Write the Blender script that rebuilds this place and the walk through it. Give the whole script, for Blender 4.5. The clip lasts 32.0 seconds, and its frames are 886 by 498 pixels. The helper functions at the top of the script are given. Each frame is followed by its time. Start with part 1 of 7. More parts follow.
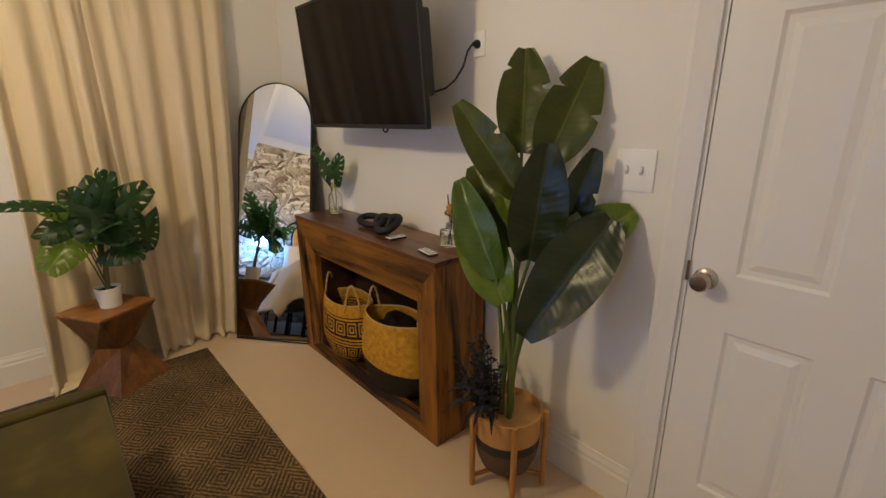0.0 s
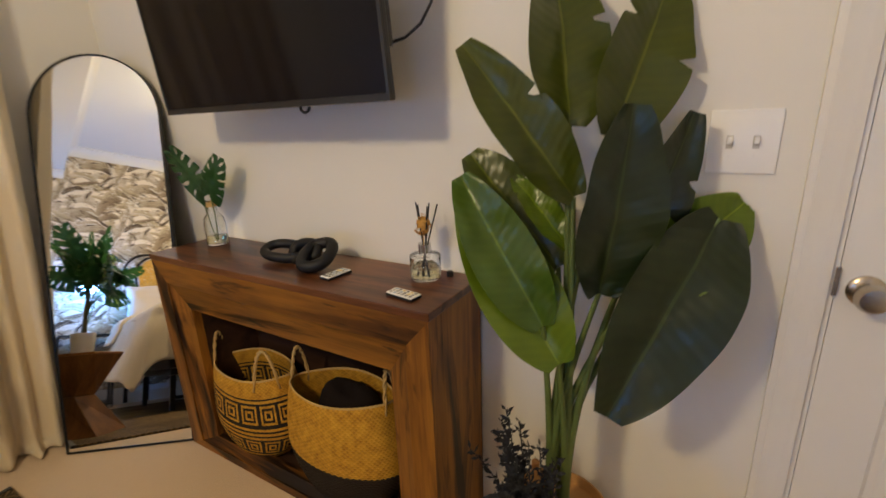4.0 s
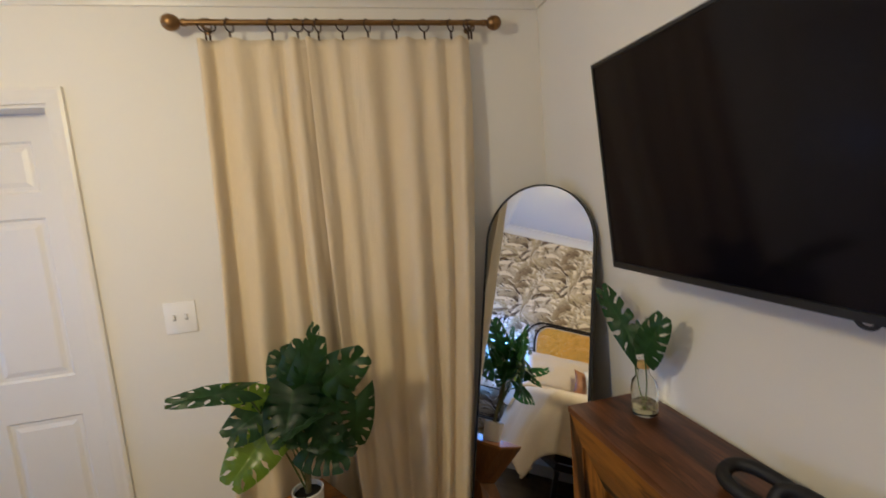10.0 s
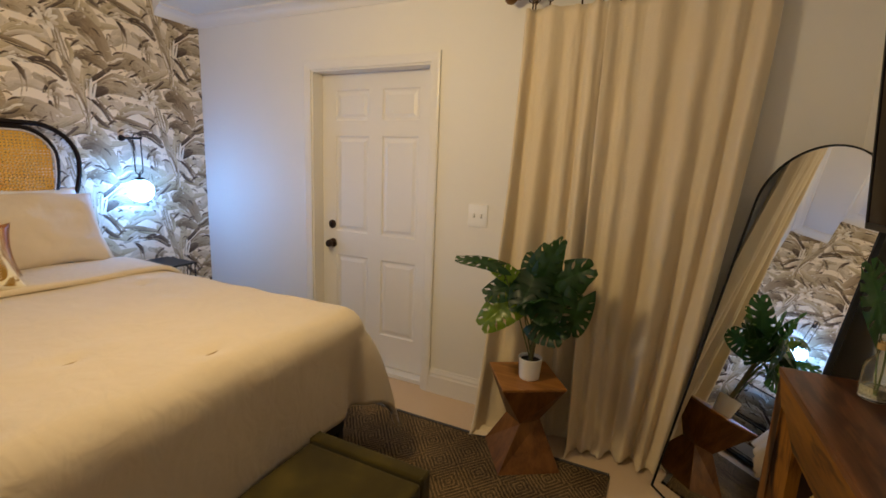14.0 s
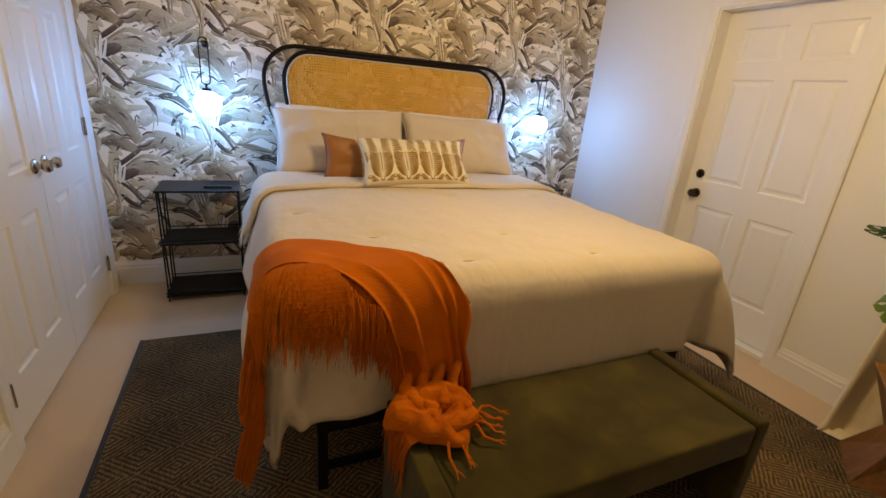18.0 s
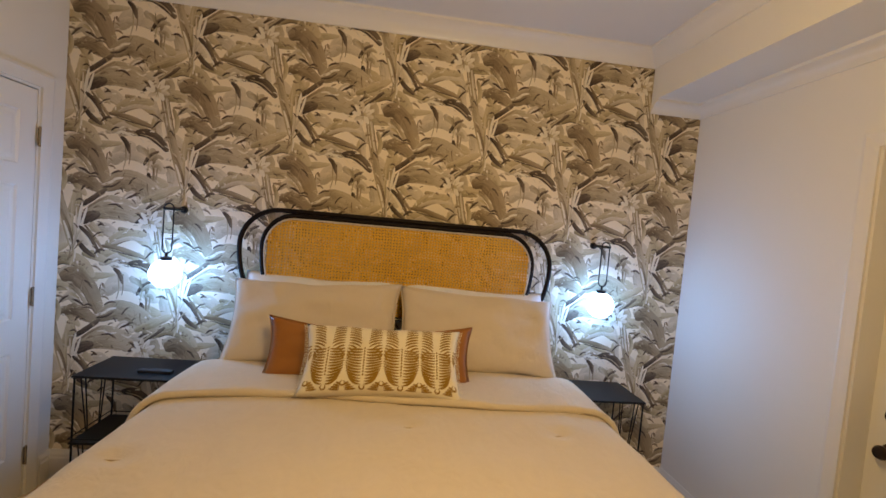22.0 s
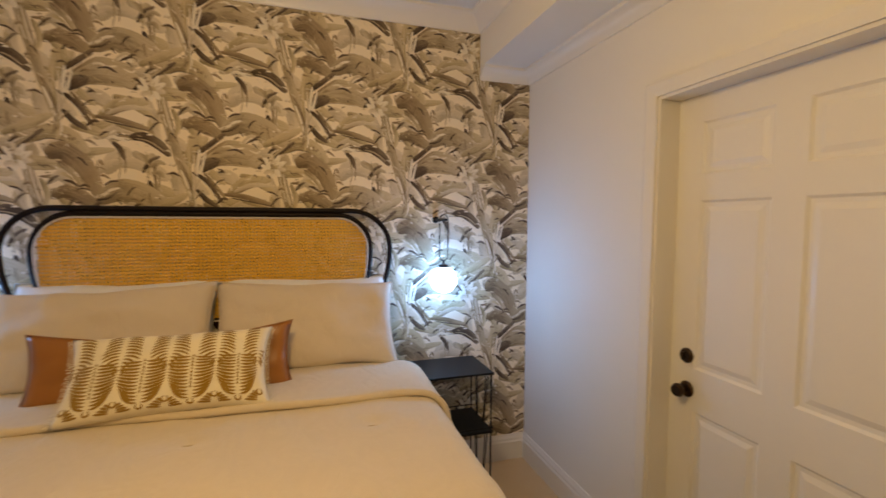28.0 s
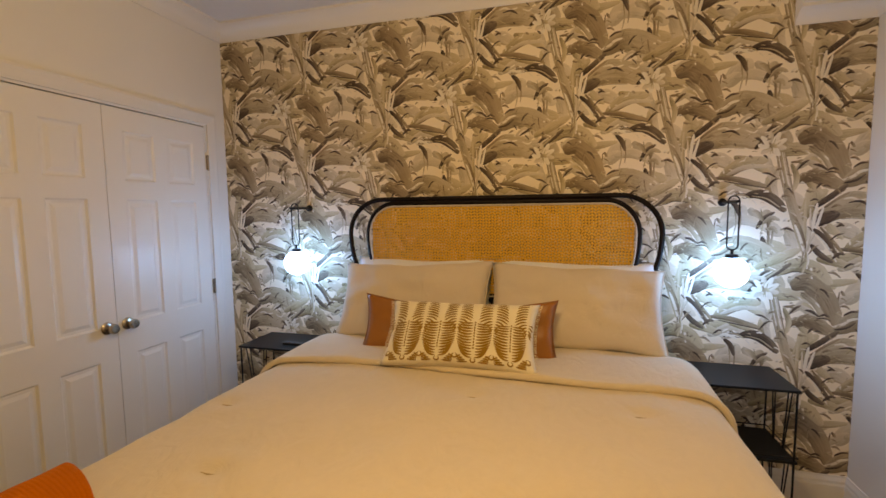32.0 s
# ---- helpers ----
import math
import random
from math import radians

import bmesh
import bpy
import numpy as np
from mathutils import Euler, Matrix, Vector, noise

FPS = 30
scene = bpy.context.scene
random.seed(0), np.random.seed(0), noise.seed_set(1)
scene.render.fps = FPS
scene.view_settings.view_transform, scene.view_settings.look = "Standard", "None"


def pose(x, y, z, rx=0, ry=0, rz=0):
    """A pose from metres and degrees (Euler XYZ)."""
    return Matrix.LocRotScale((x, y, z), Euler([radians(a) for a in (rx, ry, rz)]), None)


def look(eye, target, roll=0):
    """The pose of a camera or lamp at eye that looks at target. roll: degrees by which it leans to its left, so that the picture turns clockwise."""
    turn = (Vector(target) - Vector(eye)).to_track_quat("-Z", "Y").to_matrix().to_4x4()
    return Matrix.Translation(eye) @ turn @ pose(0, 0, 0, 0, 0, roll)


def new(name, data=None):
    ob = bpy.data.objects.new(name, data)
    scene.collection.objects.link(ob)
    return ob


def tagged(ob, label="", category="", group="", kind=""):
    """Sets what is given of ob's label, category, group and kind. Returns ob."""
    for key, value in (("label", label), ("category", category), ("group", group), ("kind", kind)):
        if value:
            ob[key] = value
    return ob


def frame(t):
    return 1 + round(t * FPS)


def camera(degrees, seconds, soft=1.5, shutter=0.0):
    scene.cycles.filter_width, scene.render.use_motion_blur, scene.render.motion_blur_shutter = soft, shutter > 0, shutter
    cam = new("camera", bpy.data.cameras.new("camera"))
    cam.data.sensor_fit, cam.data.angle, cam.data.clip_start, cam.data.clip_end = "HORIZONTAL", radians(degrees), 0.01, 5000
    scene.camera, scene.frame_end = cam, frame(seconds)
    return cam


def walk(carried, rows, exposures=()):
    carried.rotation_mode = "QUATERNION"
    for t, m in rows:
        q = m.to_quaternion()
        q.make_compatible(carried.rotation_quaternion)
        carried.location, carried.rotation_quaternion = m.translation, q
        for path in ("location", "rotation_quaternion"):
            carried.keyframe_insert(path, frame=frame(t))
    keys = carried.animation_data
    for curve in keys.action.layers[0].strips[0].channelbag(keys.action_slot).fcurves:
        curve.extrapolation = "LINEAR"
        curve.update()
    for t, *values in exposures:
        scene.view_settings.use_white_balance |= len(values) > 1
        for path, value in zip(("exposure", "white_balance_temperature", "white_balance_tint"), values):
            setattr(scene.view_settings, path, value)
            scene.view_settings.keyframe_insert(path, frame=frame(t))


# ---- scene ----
cam = camera(89.8, 32.0, shutter=0.4)

PATH = [
    (0, (2.64, -3.149, 1.379), (3.921, -1.721, 0.812), -0.4),
    (0.5, (2.638, -3.122, 1.399), (3.922, -1.675, 0.892), -0.1),
    (1, (2.662, -3.082, 1.454), (3.952, -1.608, 1.051), 0.2),
    (1.5, (2.723, -3.031, 1.516), (3.997, -1.517, 1.224), 0.5),
    (2, (2.815, -2.973, 1.533), (4.023, -1.398, 1.286), 1.2),
    (2.5, (2.926, -2.949, 1.488), (4.1, -1.351, 1.226), 1.6),
    (4.5, (2.873, -2.217, 1.225), (4.594, -1.453, 0.55), -4.5),
    (5, (2.924, -1.998, 1.162), (4.632, -1.265, 0.423), -7.5),
    (5.5, (2.934, -1.906, 1.128), (4.583, -1.102, 0.332), -7.6),
    (6, (2.932, -1.872, 1.134), (4.534, -0.981, 0.336), -8.7),
    (6.5, (2.941, -1.855, 1.145), (4.504, -0.883, 0.362), -9.5),
    (7, (2.965, -1.859, 1.183), (4.452, -0.77, 0.406), -10.2),
    (7.5, (2.975, -1.837, 1.271), (4.371, -0.651, 0.468), -10.1),
    (8, (2.991, -1.839, 1.314), (4.24, -0.443, 0.613), -9.0),
    (8.5, (3.032, -1.859, 1.339), (4.049, -0.23, 0.779), -8.5),
    (9, (3.025, -1.901, 1.4), (3.799, -0.115, 0.939), -7.8),
    (9.5, (3.011, -1.94, 1.496), (3.608, -0.066, 1.13), -6.3),
    (10, (3.014, -2.0, 1.582), (3.446, -0.061, 1.348), -4.9),
    (10.5, (3.006, -2.062, 1.642), (3.243, -0.083, 1.476), -3.7),
    (11, (3.043, -2.152, 1.613), (3.034, -0.156, 1.489), -2.8),
    (11.5, (3.101, -2.235, 1.589), (2.87, -0.253, 1.454), -1.5),
    (12, (3.107, -2.259, 1.574), (2.7, -0.308, 1.408), -0.4),
    (12.5, (3.143, -2.273, 1.552), (2.597, -0.36, 1.349), 0.6),
    (13, (3.19, -2.295, 1.523), (2.532, -0.422, 1.283), 1.6),
    (13.5, (3.226, -2.338, 1.484), (2.46, -0.513, 1.193), 2.0),
    (15.5, (3.375, -2.811, 1.387), (2.27, -1.264, 0.765), 3.0),
    (16, (3.454, -2.865, 1.359), (2.142, -1.507, 0.701), 2.8),
    (16.5, (3.496, -2.872, 1.35), (2.017, -1.704, 0.681), 2.7),
    (17, (3.506, -2.882, 1.357), (1.904, -1.889, 0.689), 3.1),
    (17.5, (3.455, -2.885, 1.376), (1.782, -2.02, 0.703), 4.2),
    (18, (3.341, -2.803, 1.392), (1.621, -2.021, 0.735), 5.1),
    (18.5, (3.226, -2.747, 1.404), (1.49, -1.992, 0.758), 5.6),
    (19, (3.188, -2.654, 1.407), (1.409, -1.983, 0.788), 5.7),
    (19.5, (3.123, -2.446, 1.441), (1.294, -1.903, 0.841), 5.4),
    (20, (3.069, -2.282, 1.431), (1.192, -1.822, 0.916), 5.1),
    (20.5, (2.909, -2.206, 1.469), (1.004, -1.763, 1.052), 5.4),
    (21, (2.775, -2.115, 1.509), (0.841, -1.706, 1.206), 5.7),
    (21.5, (2.705, -2.011, 1.548), (0.743, -1.673, 1.351), 5.3),
    (22, (2.637, -1.841, 1.585), (0.652, -1.617, 1.49), 5.1),
    (22.5, (2.605, -1.742, 1.589), (0.613, -1.564, 1.557), 4.7),
    (23, (2.55, -1.748, 1.582), (0.564, -1.516, 1.561), 4.2),
    (23.5, (2.508, -1.741, 1.585), (0.532, -1.435, 1.538), 3.8),
    (24, (2.473, -1.724, 1.568), (0.509, -1.358, 1.494), 3.3),
    (24.5, (2.486, -1.598, 1.565), (0.547, -1.119, 1.465), 3.2),
    (25, (2.527, -1.452, 1.571), (0.648, -0.776, 1.449), 3.2),
    (25.5, (2.553, -1.372, 1.575), (0.755, -0.505, 1.451), 2.9),
    (27.5, (2.551, -1.336, 1.545), (0.742, -0.491, 1.416), 0.9),
    (28, (2.568, -1.354, 1.555), (0.661, -0.767, 1.425), 0.3),
    (28.5, (2.581, -1.345, 1.548), (0.618, -0.983, 1.427), -0.1),
    (29, (2.567, -1.362, 1.551), (0.581, -1.158, 1.426), -0.1),
    (29.5, (2.57, -1.392, 1.546), (0.575, -1.344, 1.418), -0.1),
    (30, (2.581, -1.396, 1.545), (0.588, -1.486, 1.406), -0.1),
    (30.5, (2.586, -1.403, 1.55), (0.601, -1.591, 1.399), -0.2),
    (31, (2.586, -1.393, 1.532), (0.619, -1.72, 1.388), -0.5),
    (31.5, (2.595, -1.388, 1.538), (0.651, -1.828, 1.377), -0.6),
    (32, (2.603, -1.394, 1.534), (0.681, -1.921, 1.36), -0.7),
]
# automatic exposure and white balance: seconds, stops, kelvin, tint
EXPOSURES = [
    (0.0, 0.68, 5650, 4), (2.5, 0.68, 5650, 4), (4.5, 1.00, 5600, 4), (6.0, 1.02, 5350, 4), (8.0, 1.02, 5300, 4), (9.0, 0.93, 5500, 4), (9.5, 0.68, 5500, 4), (10.0, 0.57, 5200, 3), (10.5, 0.43, 5400, 3),
    (11.0, 0.26, 5700, 3), (11.5, 0.21, 6100, 4), (12.0, 0.17, 6200, 4), (13.5, 0.18, 6400, 4), (15.5, 0.37, 5500, 4), (17.0, 0.56, 6000, 4), (18.5, 0.28, 7300, 5), (20.0, 0.07, 7800, 6),
    (21.0, 0.01, 7500, 5), (23.0, 0.03, 8300, 6), (25.0, 0.02, 8900, 6), (28.0, 0.00, 8000, 6), (29.5, 0.02, 8300, 6), (31.0, 0.03, 8900, 6), (32.0, 0.03, 9100, 7),
]
walk(cam, [(t, look(eye, target, roll)) for t, eye, target, roll in PATH], EXPOSURES)

# ---- world and light ----
world = bpy.data.worlds.new("world")
scene.world = world
world.use_nodes = True
world.node_tree.nodes["Background"].inputs[0].default_value = (0.02, 0.025, 0.04, 1)
world.node_tree.nodes["Background"].inputs[1].default_value = 0.3

LAMP = (1.95, -1.54, 2.22)      # middle of the ceiling fan's light bowl
bulb = bpy.data.lights.new("fan_bulb", "POINT")
bulb.energy, bulb.color, bulb.shadow_soft_size = 33, (1.0, 0.715, 0.36), 0.12
bulb_ob = new("fan_bulb", bulb)
bulb_ob.location = LAMP
glow_down = bpy.data.lights.new("bowl_glow", "AREA")      # the bowl throws more light down than out
glow_down.shape, glow_down.size, glow_down.energy, glow_down.color = "DISK", 0.16, 3.0, (1.0, 0.715, 0.36)
new("bowl_glow", glow_down).location = (LAMP[0], LAMP[1], LAMP[2] - 0.03)
GLOBE_POWER = 54.0
BOWL_POWER = 6.0


# ---- mesh helpers ----
def thing(name, base, label, category, group="", kind=""):
    ob = new(name)
    ob.empty_display_size = 0.05
    ob.location = base
    return tagged(ob, label, category, group, kind)


def part(name, bm, material, parent=None, label="", smooth=None):
    me = bpy.data.meshes.new(name)
    bm.to_mesh(me)
    bm.free()
    if material is not None:
        for m in (material if isinstance(material, (list, tuple)) else [material]):
            me.materials.append(m)
    if smooth is not None:
        me.polygons.foreach_set("use_smooth", [True] * len(me.polygons))
        if smooth < 180:
            me.set_sharp_from_angle(angle=radians(smooth))
    ob = new(name, me)
    hang(ob, parent)
    return tagged(ob, label)


def world_of(ob):
    own = Matrix.Translation(ob.location)
    return own if ob.parent is None else world_of(ob.parent) @ ob.matrix_parent_inverse @ own


def hang(ob, parent):
    if parent is not None:
        ob.parent = parent
        ob.matrix_parent_inverse = world_of(parent).inverted()
    return ob


def solo(name, bm, material, label, category, smooth=None, group="", kind=""):
    return tagged(part(name, bm, material, None, "", smooth), label, category, group, kind)


def box(x0, x1, y0, y1, z0, z1, bevel=0.0, seg=2, bm=None):
    own = bmesh.new()
    m = Matrix.Translation(((x0 + x1) / 2, (y0 + y1) / 2, (z0 + z1) / 2)) @ Matrix.Diagonal((abs(x1 - x0), abs(y1 - y0), abs(z1 - z0), 1))
    bmesh.ops.create_cube(own, size=1, matrix=m)
    if bevel:
        bmesh.ops.bevel(own, geom=own.edges[:], offset=bevel, segments=seg, profile=0.6, affect="EDGES")
    return own if bm is None else add(bm, own)


def add(bm, other, m=None):
    """Joins another bmesh into bm."""
    if m is not None:
        other.transform(m)
    me = bpy.data.meshes.new("tmp")
    other.to_mesh(me)
    other.free()
    bm.from_mesh(me)
    bpy.data.meshes.remove(me)
    return bm


def tube(points, r, n=10, bm=None, closed=False, caps=True):
    """A round bar along points; r is a radius or a list of radii."""
    bm = bmesh.new() if bm is None else bm
    pts = [Vector(p) for p in points]
    k = len(pts)
    rs = r if isinstance(r, (list, tuple)) else [r] * k
    rings, up = [], None
    for i, p in enumerate(pts):
        a = pts[(i - 1) % k] if closed or i else p
        b = pts[(i + 1) % k] if closed or i < k - 1 else p
        t = (b - a).normalized()
        if up is None:
            up = t.orthogonal().normalized()
        up = (up - t * up.dot(t))
        up = up.normalized() if up.length > 1e-6 else t.orthogonal().normalized()
        w = t.cross(up)
        rings.append([bm.verts.new(p + (up * math.cos(2 * math.pi * j / n) + w * math.sin(2 * math.pi * j / n)) * rs[i]) for j in range(n)])
    for i in range(k if closed else k - 1):
        a, b = rings[i], rings[(i + 1) % k]
        for j in range(n):
            bm.faces.new((a[j], a[(j + 1) % n], b[(j + 1) % n], b[j]))
    if caps and not closed:
        bm.faces.new(rings[0][::-1])
        bm.faces.new(rings[-1])
    return bm


def lathe(profile, n=32, at=(0, 0, 0), bm=None, caps=True):
    """Profile of (radius, height), turned round the vertical through at."""
    bm = bmesh.new() if bm is None else bm
    rings = [[bm.verts.new((at[0] + r * math.cos(2 * math.pi * j / n), at[1] + r * math.sin(2 * math.pi * j / n), at[2] + z)) for j in range(n)] for r, z in profile]
    for a, b in zip(rings, rings[1:]):
        for j in range(n):
            bm.faces.new((a[j], a[(j + 1) % n], b[(j + 1) % n], b[j]))
    if caps:
        bm.faces.new(rings[0][::-1])
        bm.faces.new(rings[-1])
    return bm


def sheet(f, nu, nv, thick=0.0, bm=None, uv=False):
    """The surface f(u, v) for u, v in 0..1, with a thickness along its normal."""
    bm = bmesh.new() if bm is None else bm
    P = np.array([[f(i / nu, j / nv) for j in range(nv + 1)] for i in range(nu + 1)], float)
    gu, gv = np.gradient(P, axis=0), np.gradient(P, axis=1)
    nrm = np.cross(gu, gv)
    nrm /= np.linalg.norm(nrm, axis=2, keepdims=True) + 1e-9
    lay = bm.loops.layers.uv.verify() if uv else None

    def put(Q, flip):
        vs = [[bm.verts.new(Q[i, j]) for j in range(nv + 1)] for i in range(nu + 1)]
        for i in range(nu):
            for j in range(nv):
                ids = [(i, j), (i + 1, j), (i + 1, j + 1), (i, j + 1)]
                if flip:
                    ids = ids[::-1]
                fc = bm.faces.new([vs[a][b] for a, b in ids])
                if uv:
                    for lp, (a, b) in zip(fc.loops, ids):
                        lp[lay].uv = (a / nu, b / nv)
        return vs
    top = put(P, False)
    if thick:
        low = put(P - nrm * thick, True)
        edge = [(i, 0) for i in range(nu)] + [(nu, j) for j in range(nv)] + [(i, nv) for i in range(nu, 0, -1)] + [(0, j) for j in range(nv, 0, -1)]
        for (a, b), (c, d) in zip(edge, edge[1:] + edge[:1]):
            bm.faces.new((top[a][b], low[a][b], low[c][d], top[c][d]))
    return bm


def sweep(profile, path, z_axis=(0, 0, 1), bm=None):
    """A moulding: profile of (out, up) along straight path points, mitred at the corners; out is to the left of the way."""
    bm = bmesh.new() if bm is None else bm
    pts = [Vector(p) for p in path]
    up = Vector(z_axis)
    rings = []
    for i, p in enumerate(pts):
        da = (p - pts[i - 1]).normalized() if i else None
        db = (pts[i + 1] - p).normalized() if i < len(pts) - 1 else None
        la = up.cross(da) if da else None
        lb = up.cross(db) if db else None
        if la and lb:
            out = (la + lb).normalized()
            out = out / max(0.2, out.dot(la))
        else:
            out = la or lb
        rings.append([bm.verts.new(p + out * a + up * b) for a, b in profile])
    n = len(profile)
    for a, b in zip(rings, rings[1:]):
        for j in range(n):
            bm.faces.new((a[j], a[(j + 1) % n], b[(j + 1) % n], b[j]))
    bm.faces.new(rings[0][::-1])
    bm.faces.new(rings[-1])
    bmesh.ops.recalc_face_normals(bm, faces=bm.faces[:])
    return bm


def smoothstep(a, b, x):
    t = min(1.0, max(0.0, (x - a) / (b - a)))
    return t * t * (3 - 2 * t)


# ---- materials ----
class Nodes:
    """Short hand for building node trees."""

    def __init__(self, name):
        self.m = bpy.data.materials.new(name)
        self.m.use_nodes = True
        self.t = self.m.node_tree
        self.b = self.t.nodes["Principled BSDF"]

    def add(self, kind, **kw):
        n = self.t.nodes.new(kind)
        for k, v in kw.items():
            n.inputs[k.replace("_", " ")].default_value = v
        return n

    def link(self, a, b):
        self.t.links.new(a, b)

    def coords(self, scale=(1, 1, 1), which="Object", rot=(0, 0, 0)):
        c, mp = self.add("ShaderNodeTexCoord"), self.add("ShaderNodeMapping")
        mp.inputs["Scale"].default_value = scale
        mp.inputs["Rotation"].default_value = rot
        self.link(c.outputs[which], mp.inputs["Vector"])
        return mp.outputs["Vector"]

    def noise(self, vec, scale, detail=3.0, rough=0.55, distort=0.0):
        n = self.add("ShaderNodeTexNoise", Scale=scale, Detail=detail, Roughness=rough, Distortion=distort)
        self.link(vec, n.inputs["Vector"])
        return n.outputs["Fac"]

    def ramp(self, fac, stops):
        r = self.add("ShaderNodeValToRGB")
        e = r.color_ramp.elements
        while len(e) < len(stops):
            e.new(0.5)
        for el, (p, c) in zip(e, stops):
            el.position, el.color = p, (*c, 1)
        self.link(fac, r.inputs["Fac"])
        return r.outputs["Color"]

    def mix(self, fac, a, b, mode="MIX"):
        n = self.t.nodes.new("ShaderNodeMix")
        n.data_type, n.blend_type = "RGBA", mode
        for sock, v in ((n.inputs[0], fac), (n.inputs[6], a), (n.inputs[7], b)):
            if isinstance(v, bpy.types.NodeSocket):
                self.link(v, sock)
            elif isinstance(v, (int, float)):
                sock.default_value = v
            else:
                sock.default_value = (*v, 1)
        return n.outputs[2]

    def math(self, op, a, b=0.0, c=0.0):
        n = self.t.nodes.new("ShaderNodeMath")
        n.operation = op
        for s, v in zip(n.inputs, (a, b, c)):
            if isinstance(v, bpy.types.NodeSocket):
                self.link(v, s)
            else:
                s.default_value = v
        return n.outputs[0]

    def bump(self, height, strength=0.3, dist=0.002):
        n = self.add("ShaderNodeBump", Strength=strength, Distance=dist)
        self.link(height, n.inputs["Height"])
        self.link(n.outputs["Normal"], self.b.inputs["Normal"])

    def color(self, c):
        if isinstance(c, bpy.types.NodeSocket):
            self.link(c, self.b.inputs["Base Color"])
        else:
            self.b.inputs["Base Color"].default_value = (*c, 1)

    def done(self, rough=0.5, metal=0.0, spec=0.5, **kw):
        self.b.inputs["Roughness"].default_value = rough
        self.b.inputs["Metallic"].default_value = metal
        self.b.inputs["Specular IOR Level"].default_value = spec
        for k, v in kw.items():
            self.b.inputs[k.replace("_", " ")].default_value = v
        return self.m


def paint(name, c, rough=0.5, spread=0.06, bump=0.08, fine=220.0, coarse=2.2, metal=0.0, spec=0.4):
    """A painted or plain surface with faint clouding and fine grain."""
    k = Nodes(name)
    v = k.coords()
    a, b = k.noise(v, coarse, 4), k.noise(v, fine, 2)
    dark, light = tuple(x * (1 - spread) for x in c), tuple(min(1, x * (1 + spread)) for x in c)
    k.color(k.mix(k.math("ADD", k.math("MULTIPLY", a, 0.7), k.math("MULTIPLY", b, 0.3)), dark, light))
    k.bump(b, bump, 0.0015)
    return k.done(rough, metal, spec)


def cloth(name, c, weave=900.0, spread=0.1, bump=0.35, rough=0.9, sheen=0.3, wrinkle=0.0):
    k = Nodes(name)
    v = k.coords()
    w1 = k.add("ShaderNodeTexWave", Scale=weave / 6.28, Distortion=1.5, Detail=1.0)
    w2 = k.add("ShaderNodeTexWave", Scale=weave / 6.28, Distortion=1.5, Detail=1.0)
    w1.bands_direction, w2.bands_direction = "Z", "Y"
    k.link(v, w1.inputs["Vector"])
    k.link(v, w2.inputs["Vector"])
    weft = k.math("ADD", w1.outputs["Fac"], w2.outputs["Fac"])
    big, mid = k.noise(v, 3.0, 4), k.noise(v, 60.0, 3)
    f = k.math("ADD", k.math("MULTIPLY", big, 0.5), k.math("ADD", k.math("MULTIPLY", mid, 0.3), k.math("MULTIPLY", weft, 0.1)))
    k.color(k.mix(f, tuple(x * (1 - spread) for x in c), tuple(min(1, x * (1 + spread)) for x in c)))
    if wrinkle:
        wr = k.noise(k.coords((1, 1.6, 1.2)), 7.0, 5, 0.5, 1.6)
        k.bump(k.math("ADD", k.math("MULTIPLY", k.math("ADD", weft, mid), 0.06), k.math("MULTIPLY", wr, 2.0)), wrinkle, 0.010)
    else:
        k.bump(k.math("ADD", weft, mid), bump, 0.0008)
    return k.done(rough, 0, 0.2, Sheen_Weight=sheen, Sheen_Roughness=0.6)


def wood(name, dark, mid, light, axis="y", rough=0.45, scale=1.0, knots=0.0, spec=0.4):
    """Stained timber; axis is the way of the grain."""
    k = Nodes(name)
    st = {"x": (1.2, 16, 16), "y": (16, 1.2, 16), "z": (16, 16, 1.2)}[axis]
    v = k.coords(tuple(s * scale for s in st))
    a = k.noise(v, 1.4, 6, 0.62, 0.6)
    v2 = k.coords(tuple(s * scale * 5 for s in st))
    b = k.noise(v2, 1.6, 3, 0.6)
    v3 = k.coords(tuple(1.0 if s > 2 else 0.35 for s in st))
    cl = k.noise(v3, 5.0, 3, 0.5, 0.3)
    f = k.math("ADD", k.math("MULTIPLY", a, 0.62), k.math("ADD", k.math("MULTIPLY", b, 0.2), k.math("MULTIPLY", cl, 0.28)))
    if knots:
        kn = k.noise(k.coords(tuple(4.0 if x > 2 else 0.5 for x in st)), 2.2, 5, 0.6, 0.8)
        kn2 = k.noise(k.coords(tuple(9.0 if x > 2 else 1.4 for x in st)), 1.5, 4, 0.6, 1.0)
        dip = k.math("ADD", k.math("MULTIPLY", k.math("MAXIMUM", k.math("SUBTRACT", kn, 0.52), 0.0), 1.45 * knots), k.math("MULTIPLY", k.math("MAXIMUM", k.math("SUBTRACT", kn2, 0.57), 0.0), 1.1 * knots))
        f = k.math("SUBTRACT", k.math("ADD", f, 0.05 * knots), dip)
    col = k.ramp(f, [(0.36, dark), (0.53, mid), (0.72, light)])
    k.color(col)
    k.bump(k.math("ADD", a, b), 0.18, 0.001)
    return k.done(rough, 0, spec)


